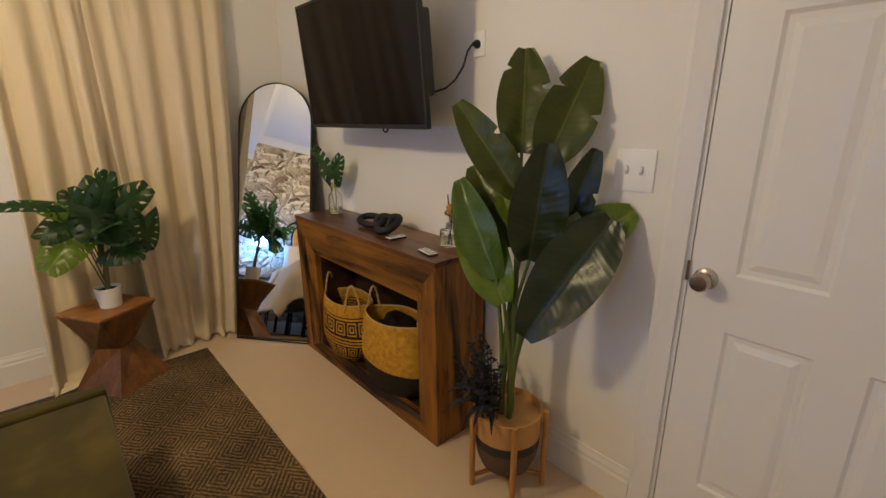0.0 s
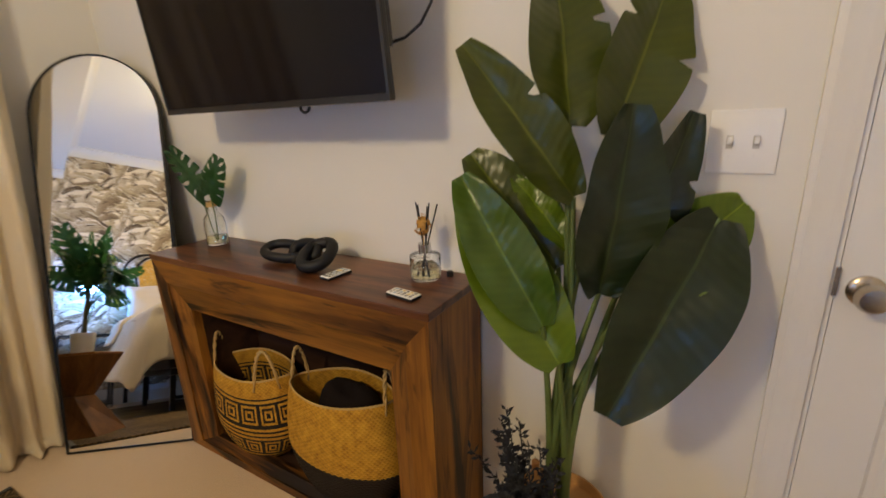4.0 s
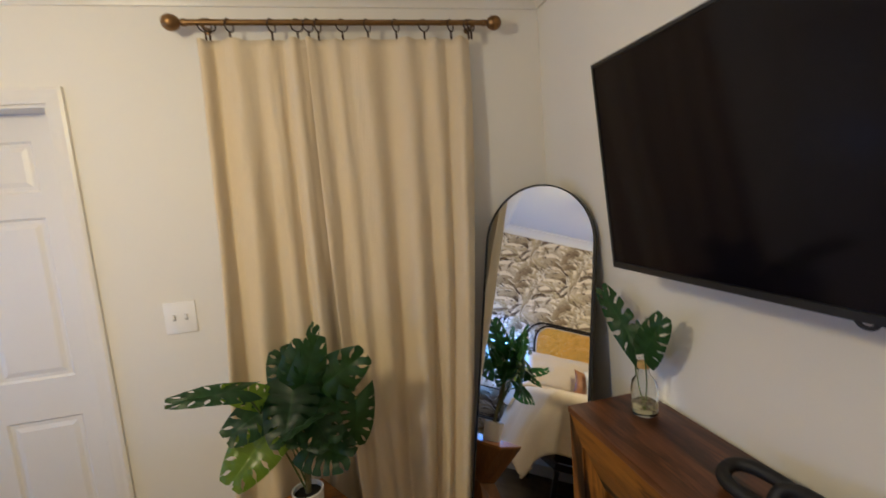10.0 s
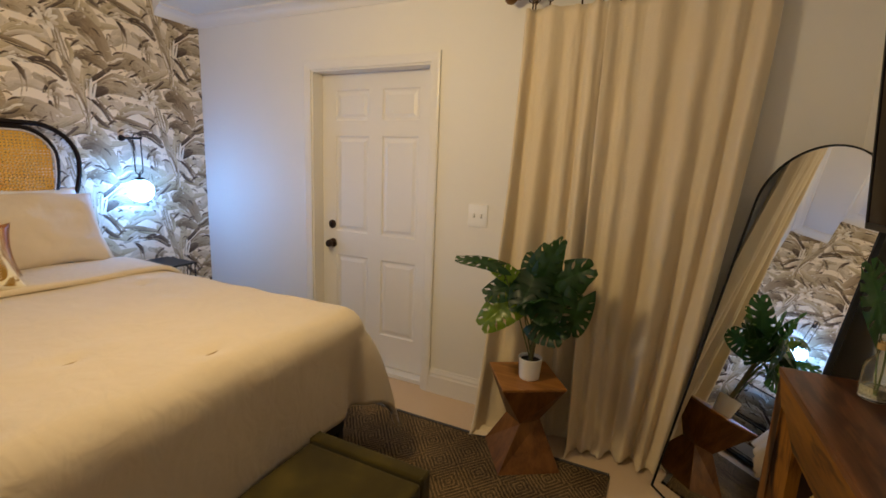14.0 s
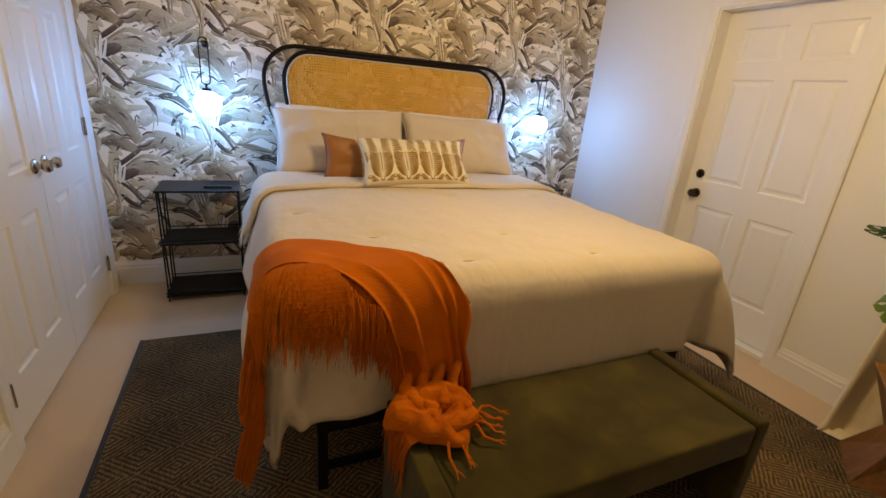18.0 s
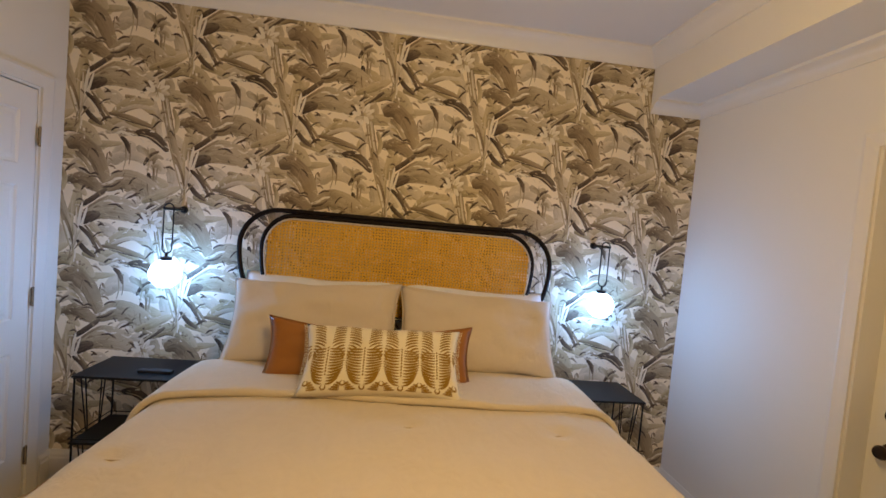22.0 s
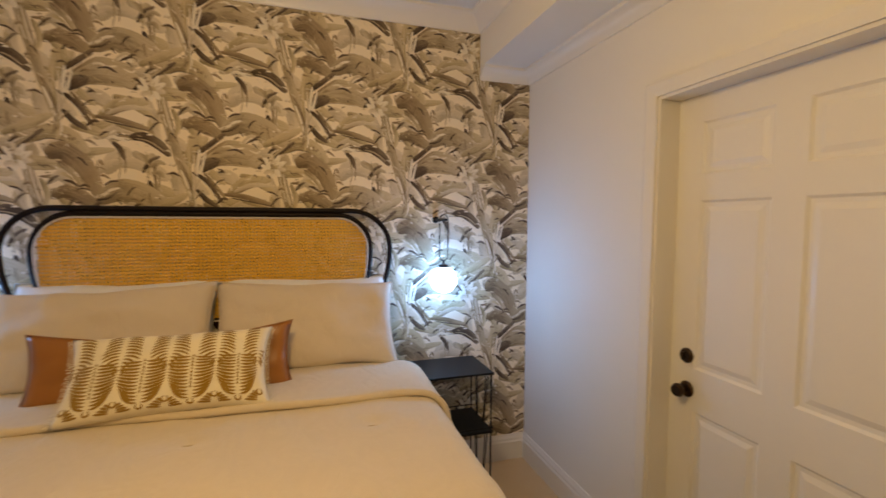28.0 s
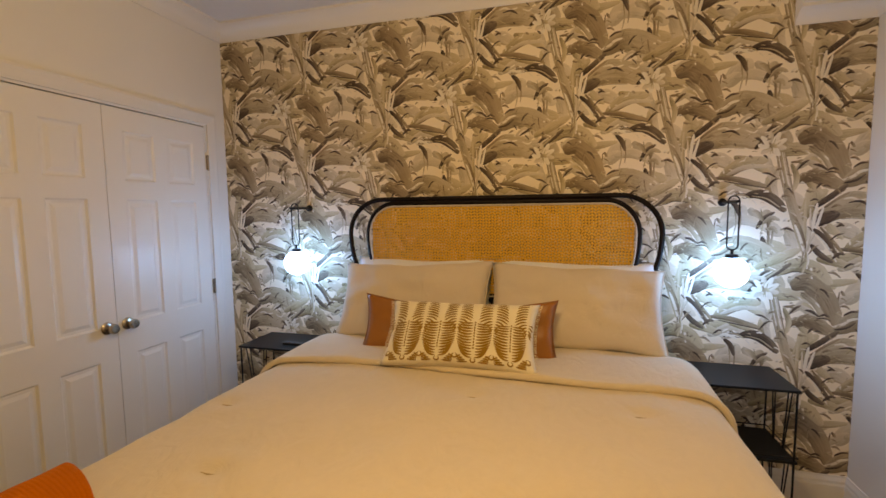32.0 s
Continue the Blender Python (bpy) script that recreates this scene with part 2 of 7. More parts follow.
WHITE_WALL = paint("wall_paint", (0.83, 0.80, 0.73), 0.62, 0.025, 0.10, 160)
CEILING_WHITE = paint("ceiling_paint", (0.78, 0.78, 0.78), 0.8, 0.02, 0.15, 120)
TRIM_WHITE = paint("trim_gloss_paint", (0.82, 0.79, 0.73), 0.32, 0.02, 0.05, 60)
DOOR_WHITE = paint("door_paint", (0.84, 0.81, 0.75), 0.34, 0.02, 0.12, 45, 4.0)
BLACK_METAL = paint("black_metal", (0.018, 0.018, 0.02), 0.4, 0.2, 0.05, 80, metal=0.6)
BLACK_PLASTIC = paint("black_plastic", (0.015, 0.015, 0.017), 0.35, 0.1, 0.03)
BRONZE = paint("bronze_metal", (0.24, 0.140, 0.055), 0.38, 0.3, 0.05, 90, 9, metal=0.85)
DARK_BRONZE = paint("dark_bronze", (0.07, 0.045, 0.03), 0.28, 0.25, 0.05, 90, 9, metal=0.9)
NICKEL = paint("brushed_nickel", (0.50, 0.44, 0.36), 0.26, 0.1, 0.03, 120, 9, metal=1.0)
PLATE = paint("switch_plate", (0.92, 0.905, 0.875), 0.3, 0.01, 0.02)
SLOT = paint("switch_slot", (0.55, 0.53, 0.49), 0.5)
WHITE_CERAMIC = paint("white_ceramic", (0.82, 0.81, 0.79), 0.25, 0.02, 0.02)

# ---- the room: x from the papered wall, y up to the wall with the door and curtain ----
RX, RY, CEIL = 4.0, -3.65, 2.77
SOF_Y, SOF_Z = -0.335, 2.475
T = 0.14
DOOR_X0, DOOR_X1, DOOR_Z = 1.09, 1.995, 2.05        # door to the outside
CL_X0, CL_X1, CL_Z = 0.165, 1.525, 2.105            # closet
D2_Y0, D2_Y1, D2_Z = -3.47, -2.70, 2.05             # door to the hall


def carpet_mat():
    k = Nodes("cream_carpet")
    v = k.coords()
    a, b, c = k.noise(v, 2.0, 4), k.noise(v, 700.0, 2), k.noise(v, 60.0, 3)
    f = k.math("ADD", k.math("MULTIPLY", a, 0.35), k.math("ADD", k.math("MULTIPLY", b, 0.45), k.math("MULTIPLY", c, 0.25)))
    k.color(k.mix(f, (0.53, 0.375, 0.225), (0.80, 0.610, 0.400)))
    k.bump(k.math("ADD", b, k.math("MULTIPLY", c, 0.6)), 0.7, 0.004)
    return k.done(0.95, 0, 0.1, Sheen_Weight=0.3)


CARPET = carpet_mat()


def struct(name, bm, material, label, category, smooth=None):
    return tagged(part(name, bm, material, None, "", smooth), label, category, "", "structure")


struct("floor", box(-T, RX + T, RY - 0.7, 0.5, -0.12, 0.0), CARPET, "cream short-pile carpet over the whole bedroom floor", "carpet floor")
struct("ceiling", box(-T, RX + T, RY - T, SOF_Y, CEIL, CEIL + 0.1), CEILING_WHITE, "flat white painted bedroom ceiling", "ceiling")
sof = box(0, RX, SOF_Y, 0.0, SOF_Z, CEIL + 0.1)
struct("ceiling_soffit", sof, WHITE_WALL, "boxed-in painted soffit above the outside door", "soffit")

struct("wall_west", box(-T, 0, RY - T, T, 0, CEIL + 0.1), WHITE_WALL, "painted wall behind the headboard paper", "wall")
wn = box(-0.0, DOOR_X0, 0, T, 0, CEIL + 0.1)
box(DOOR_X1, RX + T, 0, T, 0, CEIL + 0.1, bm=wn)
box(DOOR_X0, DOOR_X1, 0, T, DOOR_Z, CEIL + 0.1, bm=wn)
struct("wall_north", wn, WHITE_WALL, "warm white painted wall with the outside door", "wall")
ws = box(0, CL_X0, RY - T, RY, 0, CEIL + 0.1)
box(CL_X1, RX + T, RY - T, RY, 0, CEIL + 0.1, bm=ws)
box(CL_X0, CL_X1, RY - T, RY, CL_Z, CEIL + 0.1, bm=ws)
struct("wall_south", ws, WHITE_WALL, "warm white painted wall with the closet doors", "wall")
we = box(RX, RX + T, RY, D2_Y0, 0, CEIL + 0.1)
box(RX, RX + T, D2_Y1, 0, 0, CEIL + 0.1, bm=we)
box(RX, RX + T, D2_Y0, D2_Y1, D2_Z, CEIL + 0.1, bm=we)
struct("wall_east", we, WHITE_WALL, "warm white painted wall with the television", "wall")
struct("outer_shell_north", box(0.6, 2.5, 0.3, 0.36, 0, 2.4), WHITE_WALL, "plain wall closing the place behind the outside door", "wall")
struct("outer_shell_south", box(-0.1, 1.9, RY - 0.66, RY - 0.6, 0, 2.4), WHITE_WALL, "plain back wall of the closet", "wall")
struct("outer_shell_east", box(RX + 0.3, RX + 0.36, RY, -2.3, 0, 2.4), WHITE_WALL, "plain wall closing the hall behind the door", "wall")

# skirting and cornice
SKIRT = [(0, 0), (0.016, 0), (0.016, 0.115), (0.012, 0.125), (0.012, 0.138), (0.006, 0.155), (0.005, 0.165), (0, 0.165)]
bb = sweep(SKIRT, [(DOOR_X0 - 0.062, 0, 0), (0, 0, 0), (0, RY, 0), (CL_X0 - 0.085, RY, 0)])
sweep(SKIRT, [(CL_X1 + 0.07, RY, 0), (RX, RY, 0), (RX, D2_Y0 - 0.07, 0)], bm=bb)
sweep(SKIRT, [(RX, D2_Y1 + 0.07, 0), (RX, 0, 0), (DOOR_X1 + 0.06, 0, 0)], bm=bb)
struct("baseboard", bb, TRIM_WHITE, "tall white moulded baseboard round the room", "baseboard")


def crown(h, d):
    return [(0, -h), (0.010, -h), (0.012, -h + 0.014), (d * 0.35, -h * 0.62), (d * 0.55, -h * 0.34), (d * 0.9, -0.018), (d, -0.014), (d, 0), (0, 0)]


cr = sweep(crown(0.10, 0.085), [(0, SOF_Y, CEIL), (0, RY, CEIL), (RX, RY, CEIL), (RX, SOF_Y, CEIL), (0, SOF_Y, CEIL)])
struct("crown_moulding_main", cr, TRIM_WHITE, "white crown moulding under the main ceiling", "moulding", 40)
cr = sweep(crown(0.075, 0.07), [(RX, SOF_Y, SOF_Z), (RX, 0, SOF_Z), (0, 0, SOF_Z), (0, SOF_Y, SOF_Z)])
struct("crown_moulding_soffit", cr, TRIM_WHITE, "white crown moulding under the soffit", "moulding", 40)


# ---- doors ----
def panel_door(w, h, t=0.035, style=0.115, mid=0.105):
    """A moulded six-panel door leaf from (0, 0, 0) to (w, h), faces at y = 0 and y = t; the panels are sunk and raised again."""
    bm = box(0, w, 0.008, t - 0.008, 0, h)
    pw = (w - 2 * style - mid) / 2
    rows = [(0.23, 0.77), (0.94, 1.60), (1.70, h - 0.115)]
    zs = [0.0]
    for a, b in rows:
        zs += [a, b]
    zs.append(h)
    for y0, y1, s in ((0, 0.009, 1), (t - 0.009, t, -1)):
        for x0, x1 in ((0, style), (style + pw, style + pw + mid), (w - style, w)):
            box(x0, x1, y0, y1, 0, h, bm=bm)
        for i in range(0, len(zs), 2):
            for x0 in (style, style + pw + mid):
                box(x0, x0 + pw, y0, y1, zs[i], zs[i + 1], bm=bm)
    panels = []
    for a, b in rows:
        for x0 in (style, style + pw + mid):
            e = bmesh.new()
            for face, s in ((0.0, 1), (t, -1)):
                vs = []
                for inset, depth in ((0.0, 0.0005), (0.010, 0.009), (0.020, 0.009), (0.042, 0.002)):
                    vs.append([e.verts.new((x, face + s * depth, z)) for x, z in ((x0 + inset, a + inset), (x0 + pw - inset, a + inset), (x0 + pw - inset, b - inset), (x0 + inset, b - inset))])
                for p, q in zip(vs, vs[1:]):
                    for j in range(4):
                        e.faces.new((p[j], p[(j + 1) % 4], q[(j + 1) % 4], q[j]))
                e.faces.new(vs[-1])
            bmesh.ops.recalc_face_normals(e, faces=e.faces[:])
            panels.append(e)
    return bm, panels


def hang_leaf(door, leaf_and_panels, m):
    """The leaf under its door, and the raised panels under the leaf."""
    body, panels = leaf_and_panels
    leaf_ = part("door_leaf", place(body, m), DOOR_WHITE, door)
    for p in panels:
        part("panel", place(p, m), DOOR_WHITE, leaf_)


def casing(x0, x1, z, w=0.06, d=0.018):
    """A moulded frame round an opening in the plane y = 0, standing out towards -y."""
    prof = [(0.0, 0), (0.0, 0.010), (w * 0.25, 0.013), (w * 0.55, d - 0.003), (w * 0.8, d), (w, d - 0.003), (w, 0)]
    bm = bmesh.new()
    path = [(x0, 0), (x0, z), (x1, z), (x1, 0)]
    rings = []
    for i, (px, pz) in enumerate(path):
        ring = []
        for a, b in prof:
            dx = -a if i < 2 else a
            dz = a if 0 < i < 3 else 0
            ring.append(bm.verts.new((px + dx, -b, pz + dz)))
        rings.append(ring)
    n = len(prof)
    for a, b in zip(rings, rings[1:]):
        for j in range(n):
            bm.faces.new((a[j], a[(j + 1) % n], b[(j + 1) % n], b[j]))
    bm.faces.new(rings[0])
    bm.faces.new(rings[-1][::-1])
    bmesh.ops.recalc_face_normals(bm, faces=bm.faces[:])
    return bm


def knob(r=0.027, reach=0.062):
    """A round door knob on a rose, standing out along -y from the origin."""
    bm = lathe([(0.002, 0), (0.032, 0.0), (0.032, 0.006), (0.026, 0.011), (0.012, 0.013), (0.011, 0.028), (r * 0.75, 0.034), (r, 0.044), (r, 0.052), (r * 0.8, reach - 0.001), (r * 0.45, reach), (0.003, reach)], 28)
    bm.transform(Matrix.Rotation(radians(90), 4, "X"))
    return bm


def hinge():
    bm = box(-0.012, 0.012, -0.004, 0.0, -0.045, 0.045)
    tube([(0, -0.006, -0.05), (0, -0.006, 0.05)], 0.006, 8, bm=bm)
    return bm


def place(bm, m):
    bm.transform(m)
    return bm


# outside door, deep in its jamb
REV = 0.098
M1 = Matrix.Translation((DOOR_X0 + 0.012, REV, 0.035))
d1 = thing("door_1", (DOOR_X0, REV, 0), "white six-panel outside door with dark bronze knob and deadbolt, closed", "door", kind="structure")
W1 = DOOR_X1 - DOOR_X0 - 0.024
hang_leaf(d1, panel_door(W1, DOOR_Z - 0.036), M1)
part("door_casing", place(casing(DOOR_X0, DOOR_X1, DOOR_Z), Matrix.Identity(4)), TRIM_WHITE, d1)
jm = box(DOOR_X0, DOOR_X0 + 0.012, 0.0, T, 0, DOOR_Z)
box(DOOR_X1 - 0.012, DOOR_X1, 0.0, T, 0, DOOR_Z, bm=jm)
box(DOOR_X0 + 0.012, DOOR_X1 - 0.012, 0.0, T, DOOR_Z - 0.012, DOOR_Z, bm=jm)
part("door_jamb", jm, TRIM_WHITE, d1)
part("threshold", box(DOOR_X0 + 0.012, DOOR_X1 - 0.012, 0.03, T, 0.0, 0.03, 0.004), TRIM_WHITE, d1, "white painted threshold")
part("knob", place(knob(), Matrix.Translation((1.19, REV, 0.885))), DARK_BRONZE, d1, "dark bronze round knob", 35)
db = lathe([(0.002, 0), (0.03, 0), (0.03, 0.008), (0.024, 0.015), (0.002, 0.016)], 24)
box(-0.004, 0.004, -0.016, 0.016, 0.014, 0.03, 0.002, bm=db)
db.transform(Matrix.Translation((1.185, REV, 1.02)) @ Matrix.Rotation(radians(90), 4, "X"))
part("deadbolt", db, DARK_BRONZE, d1, "dark bronze deadbolt with a thumb turn", 35)
for z in (0.25, 1.05, 1.85):
    part("hinge", place(hinge(), Matrix.Translation((DOOR_X1 - 0.014, REV - 0.001, z))), DARK_BRONZE, d1)

# closet double doors
R180 = Matrix.Translation((0, RY, 0)) @ Matrix.Rotation(math.pi, 4, "Z")
MID = (CL_X0 + CL_X1) / 2
for i, (x0, x1, kx, hx) in enumerate(((CL_X0 + 0.014, MID - 0.002, MID - 0.055, CL_X0 + 0.008), (MID + 0.002, CL_X1 - 0.014, MID + 0.055, CL_X1 - 0.008))):
    dd = thing(f"door_{2 + i}", (x0, RY, 0), "white six-panel closet door with a brushed nickel knob, closed", "closet door", "closet doors", "structure")
    lf = panel_door(x1 - x0, CL_Z - 0.03, style=0.10, mid=0.09)
    hang_leaf(dd, lf, Matrix.Translation((x1, RY - 0.004, 0.012)) @ Matrix.Rotation(math.pi, 4, "Z"))
    part("knob", place(knob(0.026), Matrix.Translation((kx, RY - 0.004, 0.95)) @ Matrix.Rotation(math.pi, 4, "Z")), NICKEL, dd, "brushed nickel knob", 35)
    for z in (0.22, 1.05, 1.86):
        part("hinge", place(hinge(), Matrix.Translation((hx, RY + 0.003, z)) @ Matrix.Rotation(math.pi, 4, "Z")), NICKEL, dd)
cc = casing(-CL_X1, -CL_X0, CL_Z, 0.07)
cc.transform(R180)
struct("closet_casing_trim", cc, TRIM_WHITE, "white moulded casing round the closet doors", "door casing")
jm = box(CL_X0, CL_X0 + 0.012, RY - T, RY - 0.002, 0, CL_Z)
box(CL_X1 - 0.012, CL_X1, RY - T, RY - 0.002, 0, CL_Z, bm=jm)
box(CL_X0 + 0.012, CL_X1 - 0.012, RY - T, RY - 0.002, CL_Z - 0.012, CL_Z, bm=jm)
struct("closet_jamb_trim", jm, TRIM_WHITE, "white jamb lining the closet opening", "door jamb")

# hall door
ME = Matrix.Translation((RX, 0, 0)) @ Matrix.Rotation(radians(-90), 4, "Z")
d2 = thing("door_4", (RX, D2_Y1, 0), "white moulded six-panel hall door with a nickel privacy knob, closed", "door", kind="structure")
lf = panel_door(D2_Y1 - D2_Y0 - 0.028, D2_Z - 0.03)
hang_leaf(d2, lf, ME @ Matrix.Translation((-D2_Y1 + 0.014, 0.006, 0.014)))
part("door_casing", place(casing(-D2_Y1, -D2_Y0, D2_Z, 0.068), ME), TRIM_WHITE, d2)
jm = box(-D2_Y1, -D2_Y1 + 0.012, 0.001, T, 0, D2_Z)
box(-D2_Y0 - 0.012, -D2_Y0, 0.001, T, 0, D2_Z, bm=jm)
box(-D2_Y1 + 0.012, -D2_Y0 - 0.012, 0.001, T, D2_Z - 0.012, D2_Z, bm=jm)
part("door_jamb", place(jm, ME), TRIM_WHITE, d2)
kn = knob(0.028, 0.066)
part("knob", place(kn, ME @ Matrix.Translation((2.760, 0.006, 0.930))), NICKEL, d2, "satin nickel knob with a privacy button", 35)
part("latch_plate", place(box(-0.004, 0.004, -0.004, 0.004, -0.03, 0.03), ME @ Matrix.Translation((2.711, 0.001, 0.945))), NICKEL, d2)


# ---- switches and sockets ----
def switch_plate(name, m, w=0.120, h=0.132):
    e = thing(name, m.translation, "white double light switch plate with two toggles", "light switch")
    part("cover_plate", place(box(-w / 2, w / 2, -0.006, 0, -h / 2, h / 2, 0.0028), m), PLATE, e, "", 40)
    for dx in (-0.023, 0.023):
        part("toggle_slot", place(box(dx - 0.006, dx + 0.006, -0.0066, -0.0055, -0.013, 0.013), m), SLOT, e)
        part("toggle", place(box(dx - 0.0045, dx + 0.0045, -0.018, -0.0055, -0.003, 0.011, 0.002), m), PLATE, e)
        for dz in (-0.03, 0.03):
            sc = lathe([(0.0006, 0), (0.003, 0), (0.003, 0.0012), (0.0006, 0.0014)], 10)
            sc.transform(Matrix.Translation((dx, -0.006, dz)) @ Matrix.Rotation(radians(90), 4, "X"))
            part("screw", place(sc, m), PLATE, e)
    return e


switch_plate("light_switch", Matrix.Translation((2.329, 0, 1.18)))
switch_plate("light_switch", ME @ Matrix.Translation((2.519, 0, 1.22)), 0.124, 0.128)

# ---- printed wallpaper behind the bed ----
def print_mat(name, base, mid, tip, streak=0.6):
    """Ink of a printed leaf: a wash from its base to its tip, with soft brush streaks along the blade."""
    k = Nodes(name)
    c = k.add("ShaderNodeTexCoord")
    sp = k.add("ShaderNodeSeparateXYZ")
    k.link(c.outputs["UV"], sp.inputs[0])
    mp = k.add("ShaderNodeMapping")
    mp.inputs["Scale"].default_value = (3.0, 11.0, 1.0)
    k.link(c.outputs["UV"], mp.inputs["Vector"])
    g = k.add("ShaderNodeNewGeometry")
    off = k.add("ShaderNodeVectorMath")
    off.operation = "ADD"
    k.link(mp.outputs["Vector"], off.inputs[0])
    sc = k.math("MULTIPLY", g.outputs["Random Per Island"], 40.0)
    k.link(sc, off.inputs[1])
    brush = k.noise(off.outputs[0], 1.0, 3, 0.6, 0.4)
    cloud = k.noise(k.coords(), 11.0, 3)
    grain = k.noise(k.coords(), 130.0, 2)
    f = k.math("ADD", k.math("MULTIPLY", sp.outputs[0], 0.50), k.math("ADD", k.math("MULTIPLY", k.math("SUBTRACT", brush, 0.5), 1.3 * streak), k.math("MULTIPLY", k.math("SUBTRACT", cloud, 0.5), 0.55)))
    f = k.math("ADD", f, k.math("ADD", k.math("MULTIPLY", k.math("SUBTRACT", sp.outputs[1], 0.35), 0.38), k.math("MULTIPLY", k.math("SUBTRACT", grain, 0.5), 0.12)))
    k.color(k.ramp(f, [(0.0, base), (0.34, mid), (0.85, tip)]))
    return k.done(0.6, 0, 0.25)


PAPER = paint("wallpaper_ground", (0.90, 0.795, 0.625), 0.65, 0.05, 0.06, 120, 5.0, spec=0.25)
INKS = [
    print_mat("ink_taupe", (0.27, 0.205, 0.125), (0.50, 0.405, 0.265), (0.67, 0.57, 0.405)),
    print_mat("ink_olive", (0.28, 0.215, 0.115), (0.55, 0.448, 0.275), (0.72, 0.612, 0.420)),
    print_mat("ink_dark", (0.040, 0.026, 0.018), (0.12, 0.083, 0.055), (0.31, 0.238, 0.155)),
    print_mat("ink_pale", (0.48, 0.400, 0.280), (0.66, 0.565, 0.415), (0.80, 0.705, 0.550)),
    print_mat("ink_white", (0.70, 0.62, 0.48), (0.82, 0.75, 0.62), (0.88, 0.82, 0.70), 0.15),
    print_mat("ink_brown", (0.16, 0.110, 0.062), (0.35, 0.262, 0.160), (0.52, 0.412, 0.27)),
]
struct("wallpaper", box(0.0002, 0.0014, RY + 0.0005, -0.0005, 0.16, 2.70), PAPER, "cream wallpaper ground with a grey banana-leaf print", "wallpaper")


def strokes_of_motif():
    """One drop of the pattern, in metres from its anchor: (points, widths above, widths below, ink)."""
    S, R = 1 / 298, radians(-1.5)

    def at(px, py):
        x, y = (px - 172) * S, -(py - 188) * S
        return x * math.cos(R) - y * math.sin(R), x * math.sin(R) + y * math.cos(R)

    def spline(ps, n):
        out = []
        k = len(ps) - 1
        for i in range(n + 1):
            t = i / n * k
            j = min(int(t), k - 1)
            q = t - j
            p0, p1, p2, p3 = ps[max(0, j - 1)], ps[j], ps[j + 1], ps[min(k, j + 2)]
            out.append(tuple(0.5 * (2 * b + (c - a) * q + (2 * a - 5 * b + 4 * c - d) * q * q + (3 * b - a - 3 * c + d) * q ** 3) for a, b, c, d in zip(p0, p1, p2, p3)))
        return out

    done = []
    T_, O_, D_, P_, W_, B_ = range(6)
    rn = random.Random(77)

    def leaf(ps, up, low, ink, n=14, blunt=0.55, ragged=0.0):
        """A blade along the midrib ps; up and low are its half widths in the drawing's units."""
        pts = spline([at(*p) for p in ps], n)
        prof = [math.sin(math.pi * (0.04 + 0.93 * i / n)) ** blunt for i in range(n + 1)]
        rag = [1 - ragged * rn.random() for i in range(n + 1)]
        done.append((pts, [up * S * a * r for a, r in zip(prof, rag)], [low * S * a * r for a, r in zip(prof, rag)], ink))

    def line(ps, w, ink, n=8):
        leaf(ps, w, w, ink, n, 0.35)

    def blade(ps, up, low, ink, ribs=6, blunt=0.6, tones=(T_, O_, P_)):
        """A broad banana leaf with a softly uneven edge and a few slanting ribs."""
        leaf(ps, up, low, ink, 26, blunt, 0.12)
        rib = spline(ps, 24)
        if low > 8:
            edge = []
            for i in range(3, 22, 3):
                a, c = rib[i - 1], rib[i + 1]
                ln = math.hypot(c[0] - a[0], c[1] - a[1]) or 1
                w = low * math.sin(math.pi * (0.04 + 0.93 * i / 24)) ** blunt * 0.97
                edge.append((rib[i][0] - (c[1] - a[1]) / ln * w, rib[i][1] + (c[0] - a[0]) / ln * w))
            k = rn.randrange(0, 3)
            line(edge[k:k + 5], rn.uniform(0.7, 1.4), rn.choice((B_, D_, T_)), 10)
        for q in range(ribs):
            i = 3 + int(19 * (q + rn.random() * 0.7) / ribs)
            a, c = rib[i - 1], rib[min(24, i + 1)]
            ln = math.hypot(c[0] - a[0], c[1] - a[1]) or 1
            tx, ty = (c[0] - a[0]) / ln, (c[1] - a[1]) / ln
            env = math.sin(math.pi * (0.04 + 0.93 * i / 24)) ** blunt
            sd, wid = rn.choice(((1, up), (-1, low)))
            w = wid * env * rn.uniform(0.6, 0.95)
            nx, ny = ty * sd, -tx * sd
            x0, y0 = rib[i]
            line([(x0, y0), (x0 + nx * w * 0.55 + tx * w * 0.35, y0 + ny * w * 0.55 + ty * w * 0.35), (x0 + nx * w + tx * w * 0.8, y0 + ny * w + ty * w * 0.8)], rn.uniform(0.5, 1.3), rn.choice(tones), 5)

    # pale washes far behind
    blade([(180, 203), (205, 198), (228, 214)], 6, 15, P_, 3)
    blade([(300, 168), (330, 160), (352, 178)], 8, 15, P_, 3)
    leaf([(205, 95), (222, 70), (240, 62)], 12, 14, P_)
    leaf([(292, 88), (302, 110), (300, 135)], 8, 10, P_)
    rw = random.Random(5)
